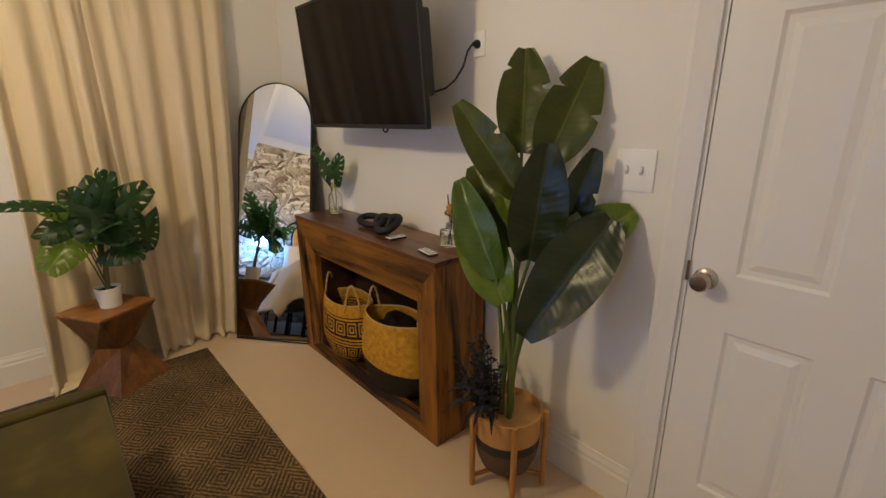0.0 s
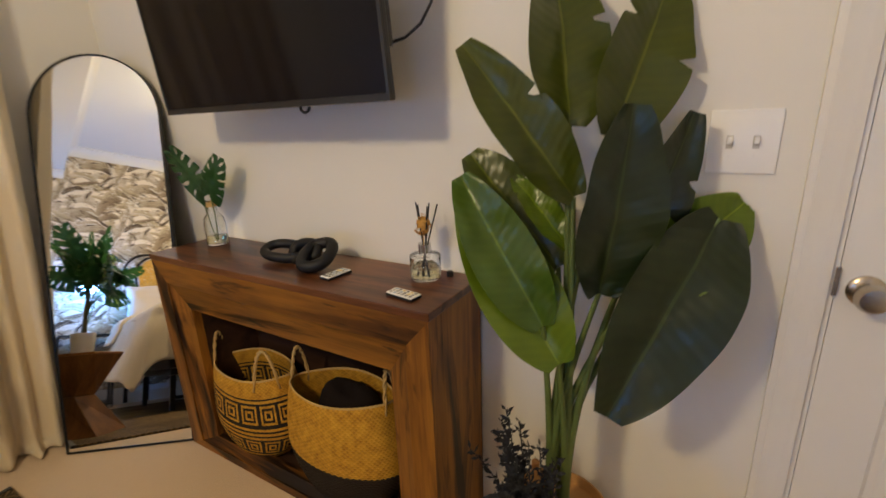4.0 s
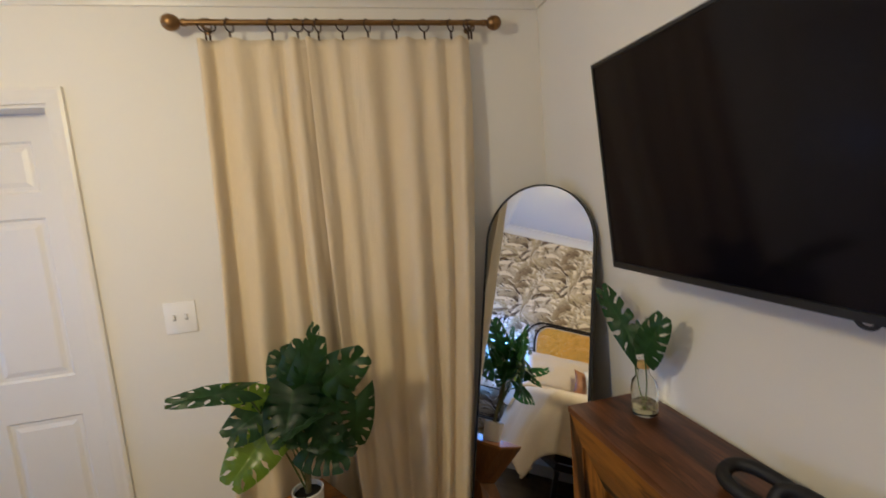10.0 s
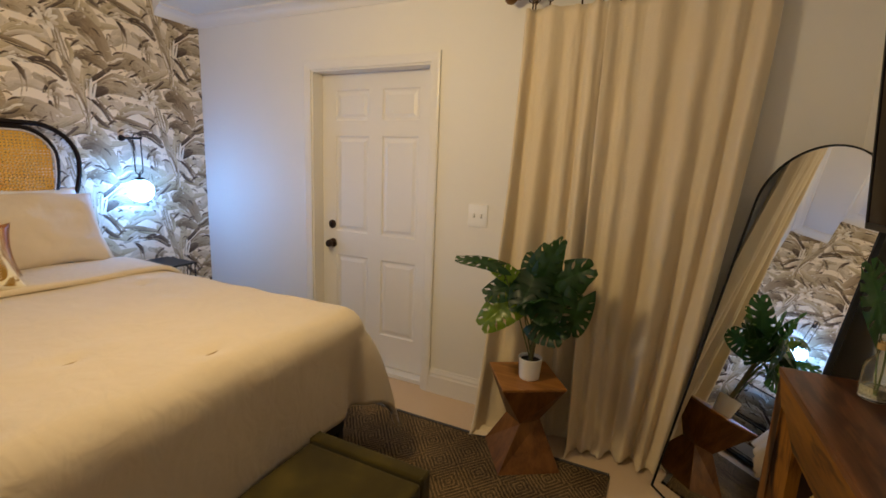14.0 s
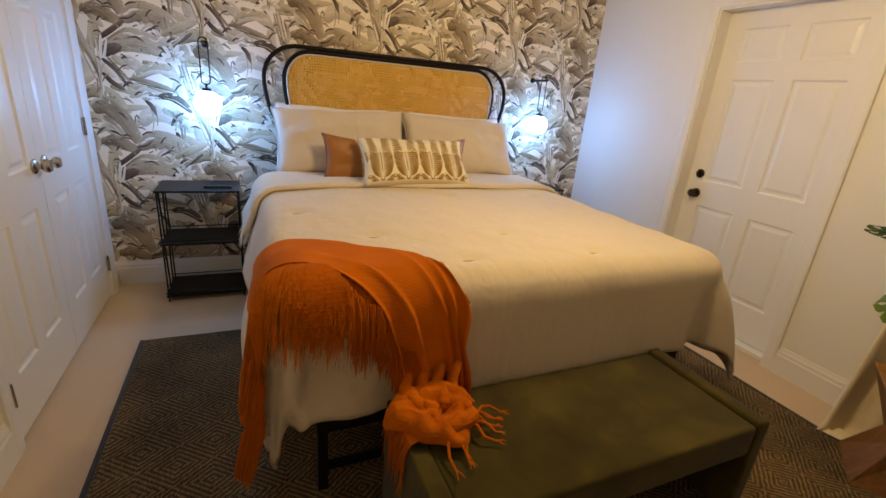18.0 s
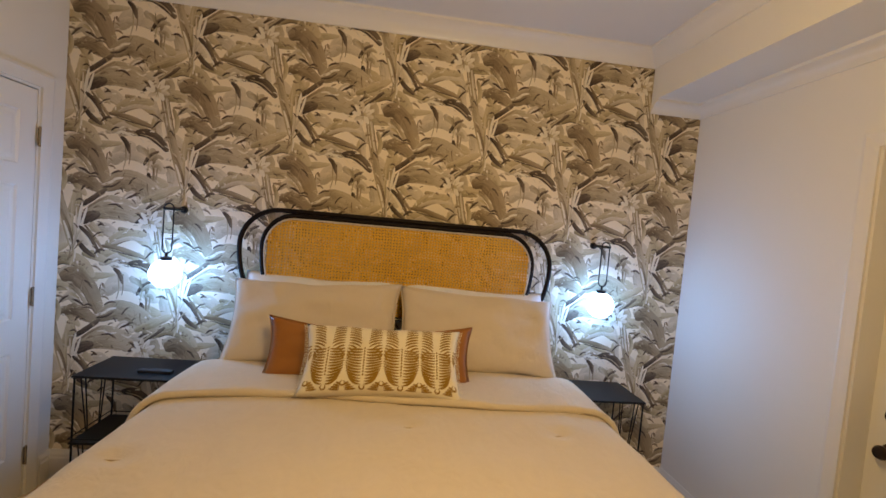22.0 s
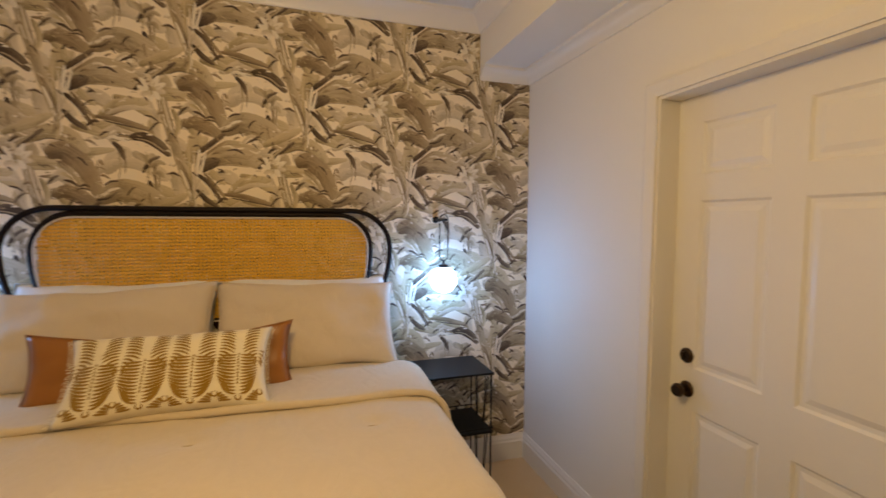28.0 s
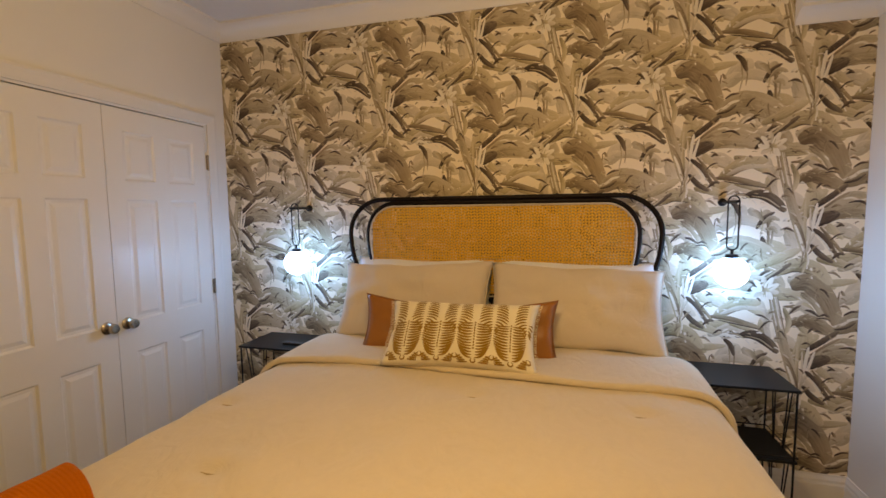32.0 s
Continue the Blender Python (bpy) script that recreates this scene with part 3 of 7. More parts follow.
    for i in range(34):
        x, y = rw.uniform(140, 480), 188 + rw.uniform(-55, 55)
        y += (x - 310) * rw.choice((-0.65, 0.65)) * 0.25
        a, ln, bow = rw.uniform(-0.9, 0.9) + rw.choice((0, 0, 1.2)), rw.uniform(26, 62), rw.uniform(-9, 12)
        dx, dy = ln * math.cos(a), -ln * math.sin(a)
        leaf([(x, y), (x + dx * 0.5 - dy / ln * bow, y + dy * 0.5 - abs(dx) / ln * bow), (x + dx, y + dy)], rw.uniform(4, 10), rw.uniform(5, 12), rw.choice((P_, P_, P_, O_, O_, W_, T_)), 12, 0.6, 0.12)
    # hanging stems with drops
    for ps, w, ink in (([(268, 80), (271, 110), (270, 142)], 1.9, B_), ([(276, 88), (275, 120), (277, 150)], 1.4, T_), ([(198, 78), (196, 105), (199, 128)], 1.3, B_), ([(228, 272), (232, 298), (229, 318)], 1.1, T_), ([(236, 274), (238, 296), (237, 310)], 0.9, B_), ([(258, 62), (262, 84), (260, 104)], 1.2, O_)):
        line(ps, w, ink)
    leaf([(262, 103), (264, 115), (261, 127)], 4.2, 4.0, D_, 8)
    for x, y in ((200, 80), (196, 104), (201, 124), (271, 132)):
        leaf([(x, y - 4), (x + 2, y), (x + 5, y + 4)], 2.0, 2.2, B_, 5)
    for a, b, c in (((254, 92), (262, 76), (276, 66)), ((262, 84), (272, 74), (284, 78)), ((262, 80), (254, 68), (246, 66)), ((266, 92), (276, 90), (282, 98))):
        leaf([a, b, c], 3.0, 3.6, rn.choice((B_, T_, D_)), 8)
    # drooping brown leaf
    blade([(136, 74), (158, 66), (182, 88), (201, 130)], 15, 17, B_, 5, 0.55, (T_, B_, O_))
    leaf([(150, 84), (168, 96), (184, 124)], 3, 5, T_)
    leaf([(148, 102), (166, 112), (182, 134)], 4, 7, P_)
    blade([(138, 132), (160, 122), (184, 132), (198, 146)], 8, 13, B_, 4, 0.55, (T_, O_))
    # tan leaf behind on the right
    blade([(283, 160), (305, 143), (335, 147), (356, 171)], 9, 13, O_, 4)
    # upper half of the broad leaf
    blade([(194, 136), (224, 113), (262, 121), (299, 147)], 11, 26, T_, 6, 0.6, (T_, O_, B_))
    leaf([(256, 152), (288, 136), (313, 121)], 8, 6, O_)
    leaf([(224, 151), (240, 137), (254, 152)], 2, 9, P_, 10)
    leaf([(228, 150), (240, 142), (248, 150)], 2, 5, W_, 8)
    # lower half of the broad leaf
    blade([(174, 182), (205, 154), (252, 160)], 7, 14, T_, 3, 0.55, (T_, O_))
    blade([(168, 191), (200, 172), (235, 173), (257, 185)], 18, 15, T_, 5, 0.55, (O_, T_, B_))
    leaf([(162, 194), (174, 188), (194, 178)], 10, 9, D_, 10)
    line([(198, 158), (208, 156), (216, 160), (228, 157)], 1.8, W_)
    line([(204, 163), (216, 161), (224, 165)], 1.1, D_)
    line([(236, 160), (246, 164), (252, 160)], 1.2, W_)
    line([(162, 171), (180, 156), (201, 137)], 4.2, D_)
    line([(168, 177), (186, 161), (204, 148)], 1.8, B_)
    line([(249, 188), (268, 170), (286, 156), (303, 142)], 3.8, D_)
    line([(254, 182), (272, 166), (292, 148)], 1.5, T_)
    line([(194, 131), (206, 126), (214, 119), (225, 116)], 2.2, W_)
    line([(196, 135), (210, 131), (221, 122)], 1.7, D_)
    # pale leaf with a dark edge below
    blade([(205, 231), (230, 209), (268, 203)], 7, 12, O_, 4, 0.5, (P_, W_, T_))
    leaf([(214, 226), (240, 214), (274, 214)], 3, 4, P_)
    leaf([(197, 231), (225, 232), (255, 240), (280, 248)], 4, 4.5, B_)
    leaf([(226, 240), (255, 247), (281, 258)], 2.5, 4, O_)
    line([(212, 236), (240, 241), (270, 246)], 1.0, D_)
    # trunk leaf running down from the blossom
    for dx, w, ink in ((0, 6.5, O_), (4, 2.8, P_), (-5, 1.8, T_), (6, 0.9, B_), (-1, 1.4, T_), (2, 1.0, W_), (-3, 0.8, W_)):
        line([(283 + dx, 194), (293 + dx, 235), (307 + dx * 0.8, 285), (325 + dx * 0.3, 345)], w, ink, 12)
    blade([(292, 238), (306, 276), (324, 322)], 6, 5, T_, 3)
    leaf([(283, 215), (278, 240), (284, 262)], 4, 5, P_)
    leaf([(298, 210), (306, 230), (304, 250)], 4, 4, O_)
    # fan of stalks
    for ps, w, ink in (([(157, 240), (162, 205), (166, 164)], 2.6, W_), ([(158, 240), (166, 205), (174, 170)], 2.2, W_), ([(156, 238), (153, 205), (152, 160)], 2.4, O_), ([(157, 240), (164, 212), (180, 195)], 2.2, P_), ([(156, 236), (147, 205), (133, 178)], 3.6, B_), ([(157, 240), (160, 210), (158, 172)], 1.6, P_), ([(156, 240), (148, 215), (140, 196)], 1.8, W_), ([(157, 236), (158, 250), (155, 268)], 2.2, O_), ([(159, 236), (161, 250), (160, 262)], 1.4, W_), ([(154, 236), (153, 252), (151, 262)], 1.2, B_)):
        line(ps, w, ink, 10)
    # dark brushed leaves at its foot
    leaf([(164, 202), (178, 215), (199, 244)], 3.6, 4.0, D_)
    leaf([(172, 199), (190, 221), (205, 240)], 2.6, 2.6, B_)
    leaf([(162, 225), (175, 240), (192, 251)], 4.4, 3.8, D_)
    line([(168, 210), (182, 226), (196, 250)], 1.2, W_)
    leaf([(190, 246), (198, 238), (206, 238)], 2.5, 2.0, D_, 6)
    # spiky tuft and dark leaf
    for i in range(9):
        a = radians(-8 + 20 * i)
        x, y = 216 + 2 * i, 262
        line([(x, y), (x + 9 * math.cos(a) + 4, y - 8 * abs(math.sin(a)) - 2), (x + 20 * math.cos(a) + 8, y - 10 * abs(math.sin(a)) + 1)], rn.uniform(1.0, 1.9), (D_, W_, B_)[i % 3], 6)
    leaf([(214, 262), (224, 258), (240, 264)], 2.5, 2.5, W_, 8)
    leaf([(221, 266), (230, 274), (237, 291)], 4.2, 3.2, D_, 8)
    leaf([(242, 258), (262, 256), (282, 267), (295, 281)], 8.5, 7, D_, 16)
    line([(250, 258), (270, 262), (288, 275)], 1.0, T_)
    # blossom
    for i in range(9):
        a = i / 9 * math.tau + 0.3
        leaf([(272, 186), (272 + 8 * math.cos(a), 184 + 8 * math.sin(a)), (272 + 19 * math.cos(a), 182 + 20 * math.sin(a))], 4.2, 4.2, W_ if i % 3 else P_, 7)
    for i in range(5):
        a = rn.uniform(0, math.tau)
        line([(272, 186), (272 + 12 * math.cos(a), 184 + 12 * math.sin(a))], 0.7, O_, 4)
    leaf([(268, 186), (273, 183), (278, 187)], 3, 3, O_, 6)
    # berries
    for i in range(9):
        x, y = 170 + rn.uniform(-9, 9), 262 + rn.uniform(-5, 5)
        leaf([(x - 1.8, y), (x, y), (x + 1.8, y)], 1.7, 1.7, rn.choice((W_, B_, O_)), 5)
    # shadows tucked under the leaves
    for i in range(34):
        x, y = rn.uniform(140, 480), rn.uniform(110, 270)
        a, ln = rn.uniform(-0.9, 0.9), rn.uniform(10, 22)
        leaf([(x, y), (x + ln * 0.5 * math.cos(a), y - ln * 0.5 * math.sin(a) - 3), (x + ln * math.cos(a), y - ln * math.sin(a))], rn.uniform(0.8, 2.0), rn.uniform(1.2, 3.0), rn.choice((D_, D_, B_)), 8, 0.7, 0.2)
    # brush flecks
    for i in range(110):
        x, y = rn.uniform(140, 480), rn.uniform(80, 300)
        a, ln = rn.uniform(-1.1, 0.7), rn.uniform(3, 11)
        line([(x, y), (x + ln * 0.5 * math.cos(a), y - ln * 0.5 * math.sin(a) - 1), (x + ln * math.cos(a), y - ln * math.sin(a))], rn.uniform(0.5, 1.5), rn.choice((D_, B_, T_, W_, P_, O_)), 5)
    return done


def paper_print():
    motif = strokes_of_motif()
    verts, faces, mats, uvs = [], [], [], []
    ax, az = 0.557, 0.362
    for i in range(-4, 12):
        for j in range(-8, 9):
            oy, oz = -2.408 + (i + j) * ax, 2.190 + (i - j) * az
            if not (-4.6 < oy < 0.7 and -0.5 < oz < 3.3):
                continue
            for k, (pts, up, low, ink) in enumerate(motif):
                x = 0.0017 + 0.000006 * k
                m = len(pts)
                if max(p[0] for p in pts) + oy < RY or min(p[0] for p in pts) + oy > 0 or max(p[1] for p in pts) + oz < 0.1 or min(p[1] for p in pts) + oz > 2.75:
                    continue
                b = len(verts)
                for q in range(m):
                    a, c = pts[max(0, q - 1)], pts[min(m - 1, q + 1)]
                    tx, tz = c[0] - a[0], c[1] - a[1]
                    ln = math.hypot(tx, tz) or 1
                    nx, nz = -tz / ln, tx / ln
                    for w in (up[q], 0, -low[q]):
                        verts.append((x, min(-0.0006, max(RY + 0.0006, oy + pts[q][0] + nx * w)), min(2.72, max(0.12, oz + pts[q][1] + nz * w))))
                for q in range(m - 1):
                    for s in range(2):
                        ids = (b + 3 * q + s, b + 3 * q + s + 1, b + 3 * q + s + 4, b + 3 * q + s + 3)
                        faces.append(ids)
                        mats.append(ink)
                        u0, u1 = q / (m - 1), (q + 1) / (m - 1)
                        uvs += [(u0, 1 - s * 0.5), (u0, 0.5 - s * 0.5), (u1, 0.5 - s * 0.5), (u1, 1 - s * 0.5)]
    me = bpy.data.meshes.new("leaf_print")
    me.from_pydata(verts, [], faces)
    for m in INKS:
        me.materials.append(m)
    me.polygons.foreach_set("material_index", mats)
    lay = me.uv_layers.new(name="UVMap")
    lay.data.foreach_set("uv", np.array(uvs, np.float32).ravel())
    me.update()
    return new("leaf_print", me)


pr = paper_print()
hang(pr, bpy.data.objects["wallpaper"])
tagged(pr, "printed grey and taupe banana leaves", kind="stuff")

# ---- bed ----
def rug_mat():
    k = Nodes("jute_rug")
    c = k.add("ShaderNodeTexCoord")
    sp = k.add("ShaderNodeSeparateXYZ")
    k.link(c.outputs["Object"], sp.inputs[0])
    vec = c.outputs["Object"]
    wob = k.math("MULTIPLY", k.math("SUBTRACT", k.noise(vec, 55.0, 3), 0.5), 0.012)
    px, py = 0.206, 0.250
    fx = k.math("ABSOLUTE", k.math("SUBTRACT", k.math("FRACT", k.math("DIVIDE", k.math("ADD", k.math("ADD", sp.outputs[0], 0.044), wob), px)), 0.5))
    fy = k.math("ABSOLUTE", k.math("SUBTRACT", k.math("FRACT", k.math("DIVIDE", k.math("ADD", k.math("SUBTRACT", sp.outputs[1], 0.140), wob), py)), 0.5))
    d = k.math("ADD", fx, fy)
    d = k.math("MINIMUM", d, k.math("SUBTRACT", 1.0, d))
    ring = k.math("MULTIPLY", k.math("COSINE", k.math("MULTIPLY", d, 56.5)), -1.0)
    thread = k.math("ADD", k.math("MULTIPLY", k.noise(k.coords((90, 420, 200)), 1.0, 3), 0.7), k.math("MULTIPLY", k.noise(vec, 240.0, 2), 0.3))
    cloudy = k.noise(vec, 3.0, 3)
    f = k.math("ADD", k.math("MULTIPLY", ring, 0.115), k.math("ADD", thread, k.math("MULTIPLY", k.math("SUBTRACT", cloudy, 0.3), 0.35)))
    k.color(k.ramp(f, [(0.36, (0.030, 0.021, 0.014)), (0.58, (0.110, 0.076, 0.040)), (0.82, (0.34, 0.225, 0.105))]))
    k.bump(k.math("ADD", k.math("MULTIPLY", ring, 0.5), thread), 0.8, 0.004)
    return k.done(0.95, 0, 0.1)


RUG_Z = 0.012
rug = thing("area_rug", (2.0, -1.85, 0), "dark brown and tan jute rug with diamond weave", "rug")
part("woven_field", box(0.83, 3.205, -3.37, -0.33, 0.0, RUG_Z, 0.003), rug_mat(), rug)
BIND = cloth("rug_binding", (0.022, 0.02, 0.02))
for y0, y1 in ((-3.39, -3.371), (-0.329, -0.31)):
    part("edge_binding", box(0.83, 3.205, y0, y1, 0.0, RUG_Z + 0.002, 0.003), BIND, rug, "black woven edge binding")

YC, TOP, XF, HW, RAD = -1.79, 0.818, 2.045, 0.875, 0.11
DUVET = cloth("cream_cotton", (0.655, 0.548, 0.395), 700, 0.08, 0.25, wrinkle=0.33)
SHEET_WHITE = cloth("white_cotton", (0.80, 0.79, 0.77), 900, 0.03, 0.2)
DARK_CLOTH = cloth("black_ticking", (0.02, 0.02, 0.022), 600)

bed = thing("bed", (0.1, YC, RUG_Z), "wide bed with a black frame, made up in cream bedding", "bed")
part("mattress", box(0.10, 2.05, YC - 0.86, YC + 0.86, 0.50, 0.775, 0.06, 4), SHEET_WHITE, bed, "mattress in a white fitted sheet", 60)
part("box_spring", box(0.11, 2.04, YC - 0.85, YC + 0.85, 0.315, 0.50, 0.02), DARK_CLOTH, bed, "box spring in black fabric")
for y in (YC - 0.83, YC + 0.83):
    part("side_rail", box(0.10, 2.05, y - 0.02, y + 0.02, 0.265, 0.313, 0.004), BLACK_METAL, bed)
part("foot_rail", box(2.05, 2.09, YC - 0.85, YC + 0.85, 0.265, 0.313, 0.004), BLACK_METAL, bed)
part("lower_rail", box(2.055, 2.08, YC - 0.83, YC + 0.83, 0.09, 0.115, 0.003), BLACK_METAL, bed)
for x in (0.14, 1.1, 2.07):
    for y in (YC - 0.83, YC, YC + 0.83):
        part("leg", box(x - 0.018, x + 0.018, y - 0.018, y + 0.018, RUG_Z, 0.263, 0.004), BLACK_METAL, bed)

# headboard: two bent black canes round a woven panel
HB_BLACK = paint("black_lacquered_rattan", (0.010, 0.0055, 0.0045), 0.48, 0.3, 0.2, 60, 12, spec=0.18)
hb = thing("headboard", (0.07, YC, 0), "rounded black rattan headboard with a natural woven cane panel", "headboard")


HB_Z = 1.395        # height of the headboard's widest point


def oval(x, y0, y1, top, rad, grow=0.0, drop=0.36, n=14):
    """A closed loop: flat on top, tightly rounded shoulders, long rounded sides below."""
    y0, y1, top, up = y0 - grow, y1 + grow, top + grow, top + grow - HB_Z
    rad, drop = rad + grow, drop + grow
    pts = []
    for cy, s, order in ((y0 + rad, -1, range(n + 1)), (y1 - rad, 1, range(n, -1, -1))):
        for i in order:
            a = math.pi / 2 * i / n
            pts.append((x, cy + s * rad * math.cos(a), HB_Z + up * math.sin(a)))
    for cy, s, order in ((y1 - rad, 1, range(1, n + 1)), (y0 + rad, -1, range(n, 0, -1))):
        for i in order:
            a = math.pi / 2 * i / n
            pts.append((x, cy + s * rad * math.cos(a), HB_Z - drop * math.sin(a)))
    return pts


part("outer_frame", tube(oval(0.070, -2.684, -0.902, 1.602, 0.215), 0.0135, 12, closed=True), HB_BLACK, hb, "", 60)
part("inner_frame", tube(oval(0.075, -2.562, -1.012, 1.578, 0.170), 0.0125, 12, closed=True), HB_BLACK, hb, "", 60)
part("piping", tube(oval(0.088, -2.545, -1.029, 1.560, 0.160), 0.0048, 8, closed=True), paint("pale_cane_piping", (0.62, 0.55, 0.45), 0.5), hb, "pale cane piping round the panel", 60)
for s in (-1, 1):
    part("post", tube([(0.055, YC + s * 0.62, 0.0), (0.055, YC + s * 0.62, 1.06)], 0.0135, 10), HB_BLACK, hb, "", 60)


def cane_mat():
    k = Nodes("natural_cane")
    v = k.coords()
    g = k.add("ShaderNodeNewGeometry")
    a, b = k.noise(v, 9.0, 4), k.noise(v, 300.0, 2)
    f = k.math("ADD", k.math("MULTIPLY", a, 0.5), k.math("ADD", k.math("MULTIPLY", b, 0.25), k.math("MULTIPLY", g.outputs["Random Per Island"], 0.3)))
    k.color(k.mix(f, (0.64, 0.335, 0.036), (0.92, 0.56, 0.095)))
    k.bump(b, 0.3, 0.001)
    return k.done(0.5, 0, 0.4)


CANE = cane_mat()


def inside_panel(y, z):
    y0, y1, up, rad, drop = -2.543, -1.031, 1.558 - HB_Z, 0.158, 0.358
    q = (z - HB_Z) / (up if z > HB_Z else drop)
    if abs(q) >= 1:
        return False
    edge = rad * (1 - math.sqrt(1 - q * q))
    return y0 + edge < y < y1 - edge


def cane_panel():
    bm = bmesh.new()
    p, w = 0.0170, 0.0050
    ny, nz = int(1.52 / p), int(0.53 / p)
    for i in range(ny + 1):
        y = -2.543 + i * p
        zs = [1.037 + j * p / 2 for j in range(2 * nz) if inside_panel(y, 1.037 + j * p / 2)]
        vs = [(bm.verts.new((0.078 + (0.0022 if (j // 1 + i) % 2 else -0.0022), y - w, z)), bm.verts.new((0.078 + (0.0022 if (j + i) % 2 else -0.0022), y + w, z))) for j, z in enumerate(zs)]
        for a, b in zip(vs, vs[1:]):
            bm.faces.new((a[0], a[1], b[1], b[0]))
    for j in range(nz + 1):
        z = 1.037 + j * p
        ys = [-2.543 + i * p / 2 for i in range(2 * ny) if inside_panel(-2.543 + i * p / 2, z)]
        vs = [(bm.verts.new((0.078 + (0.0022 if (i + j) % 2 else -0.0022), y, z - w)), bm.verts.new((0.078 + (0.0022 if (i + j) % 2 else -0.0022), y, z + w))) for i, y in enumerate(ys)]
        for a, b in zip(vs, vs[1:]):
            bm.faces.new((a[0], b[0], b[1], a[1]))
    return bm


tagged(part("cane_weave", cane_panel(), CANE, hb, "woven natural cane panel with open mesh"), kind="stuff")


def drape(cu, cv, off=0.0, flare=0.22, bell=0.0):
    """A point of a cloth on the bed: cu runs down the bed, cv across from its middle; past the edges it bends down."""
    ou, ov = max(0.0, cu - XF), max(0.0, abs(cv) - HW)
    s = 1 if cv > 0 else -1
    x, y = min(cu, XF), YC + s * min(abs(cv), HW)
    L = (ou ** 3 + ov ** 3) ** (1 / 3)
    if L <= 1e-9:
        z = TOP + off
    else:
        h = math.hypot(ou, ov)
        dx, dy = ou / h, s * ov / h
        r = RAD + off
        arc = RAD * math.pi / 2
        a = min(L, arc) / RAD
        out, z = r * math.sin(a), TOP - RAD + r * math.cos(a)
        if L > arc:
            st = L - arc
            fl = flare * (abs(dy) ** 1.5) + 0.035 * abs(dx)
            out += st * fl + bell * 2 * abs(dx * dy) * (1 - math.exp(-st / 0.12))
            z -= st * (1 - 0.5 * fl * fl)
        x, y = x + dx * out, y + dy * out
    return x, y, z


TUFTS = [(1.26, -0.82), (1.64, -0.55), (1.99, -0.29), (1.70, 0.016), (1.00, 0.065), (0.996, 0.656), (1.99, 0.28), (1.48, 1.03)]


def duvet_pt(u, v):
    cu = 0.50 + u * (XF + 0.50 - 0.50)
    cv = -1.38 + 2.90 * v
    a, b = max(0.0, cu - XF), max(0.0, abs(cv) - HW)
    if a > 0 and b > 0:
        big = (a ** 3 + b ** 3) ** (1 / 3)
        k = 1 - (1 - min(1.0, (0.75 if cv < 0 else 0.69) / big)) * smoothstep(0.0, 0.30, min(a, b))
        cu, cv = XF + a * k, math.copysign(HW + b * k, cv)
    x, y, z = drape(cu, cv, 0.0, 0.22 if cv < 0 else 0.30, 0.0 if cv < 0 else 0.075)
    ou, ov = max(0, cu - XF), max(0, abs(cv) - HW)
    hangs = smoothstep(0.10, 0.45, max(ou, ov))
    w = noise.noise(Vector((x * 2.3, y * 2.3, 0.0))) * 0.010 + noise.noise(Vector((x * 6, y * 6, z * 4))) * 0.005 + noise.noise(Vector((x * 6 + y * 5, y * 15 - x * 4, z * 9))) * 0.003
    fold = math.sin(cv * 11 + 2 * noise.noise(Vector((cv * 2, 3.1, 0)))) if ou > ov else math.sin(cu * 9 + 2.5 * noise.noise(Vector((cu * 2, 7.7, 0))))
    if max(ou, ov) < 0.12:
        for a, b in TUFTS:
            d = math.hypot((cu - a) * 1.4, cv - b)
            w -= 0.013 * math.exp(-(d / 0.040) ** 2)
            w += 0.004 * math.exp(-((d - 0.10) / 0.06) ** 2)
        z += w
        z += 0.012 * math.cos(min(1, abs(cv) / HW) * 1.5)
    else:
        amp = 0.020 * hangs
        if ou > ov:
            x += min(fold * amp * (0.35 if cv > -0.70 else 1.0) + w, 0.002 if cv > -0.70 else 0.03)
            crumple = hangs * smoothstep(-0.42, -0.70, cv)
            x -= 0.045 * hangs * math.exp(-((cv - HW + 0.03) / 0.055) ** 2)
            x += 0.017 * crumple * (math.sin(cv * 15 + ou * 16) + 0.7 * math.sin(cv * 8 - ou * 22) + 0.5 * noise.noise(Vector((cv * 7, ou * 9, 3))))
            z += 0.010 * crumple * smoothstep(0.25, 0.5, ou) * math.sin(cv * 21 + 1.0)
        else:
            y += (fold * amp + w) * (1 if cv > 0 else -1)
    return x, y, z


dv = thing("duvet", (1.3, YC, TOP), "cream cotton comforter with small tufts, hanging over the bed sides", "comforter")
part("cover", sheet(duvet_pt, 96, 130, 0.022), DUVET, dv, "", 180)
THREAD = cloth("tuft_thread", (0.43, 0.31, 0.16))
for a, b in TUFTS:
    x, y, z = duvet_pt((a - 0.50) / (XF + 0.50 - 0.50), (b + 1.38) / 2.90)
    part("tuft", tube([(x, y - 0.030, z + 0.003), (x + 0.001, y - 0.010, z + 0.0025), (x, y + 0.008, z + 0.002), (x + 0.002, y + 0.026, z + 0.003)], 0.0026, 6), THREAD, dv)


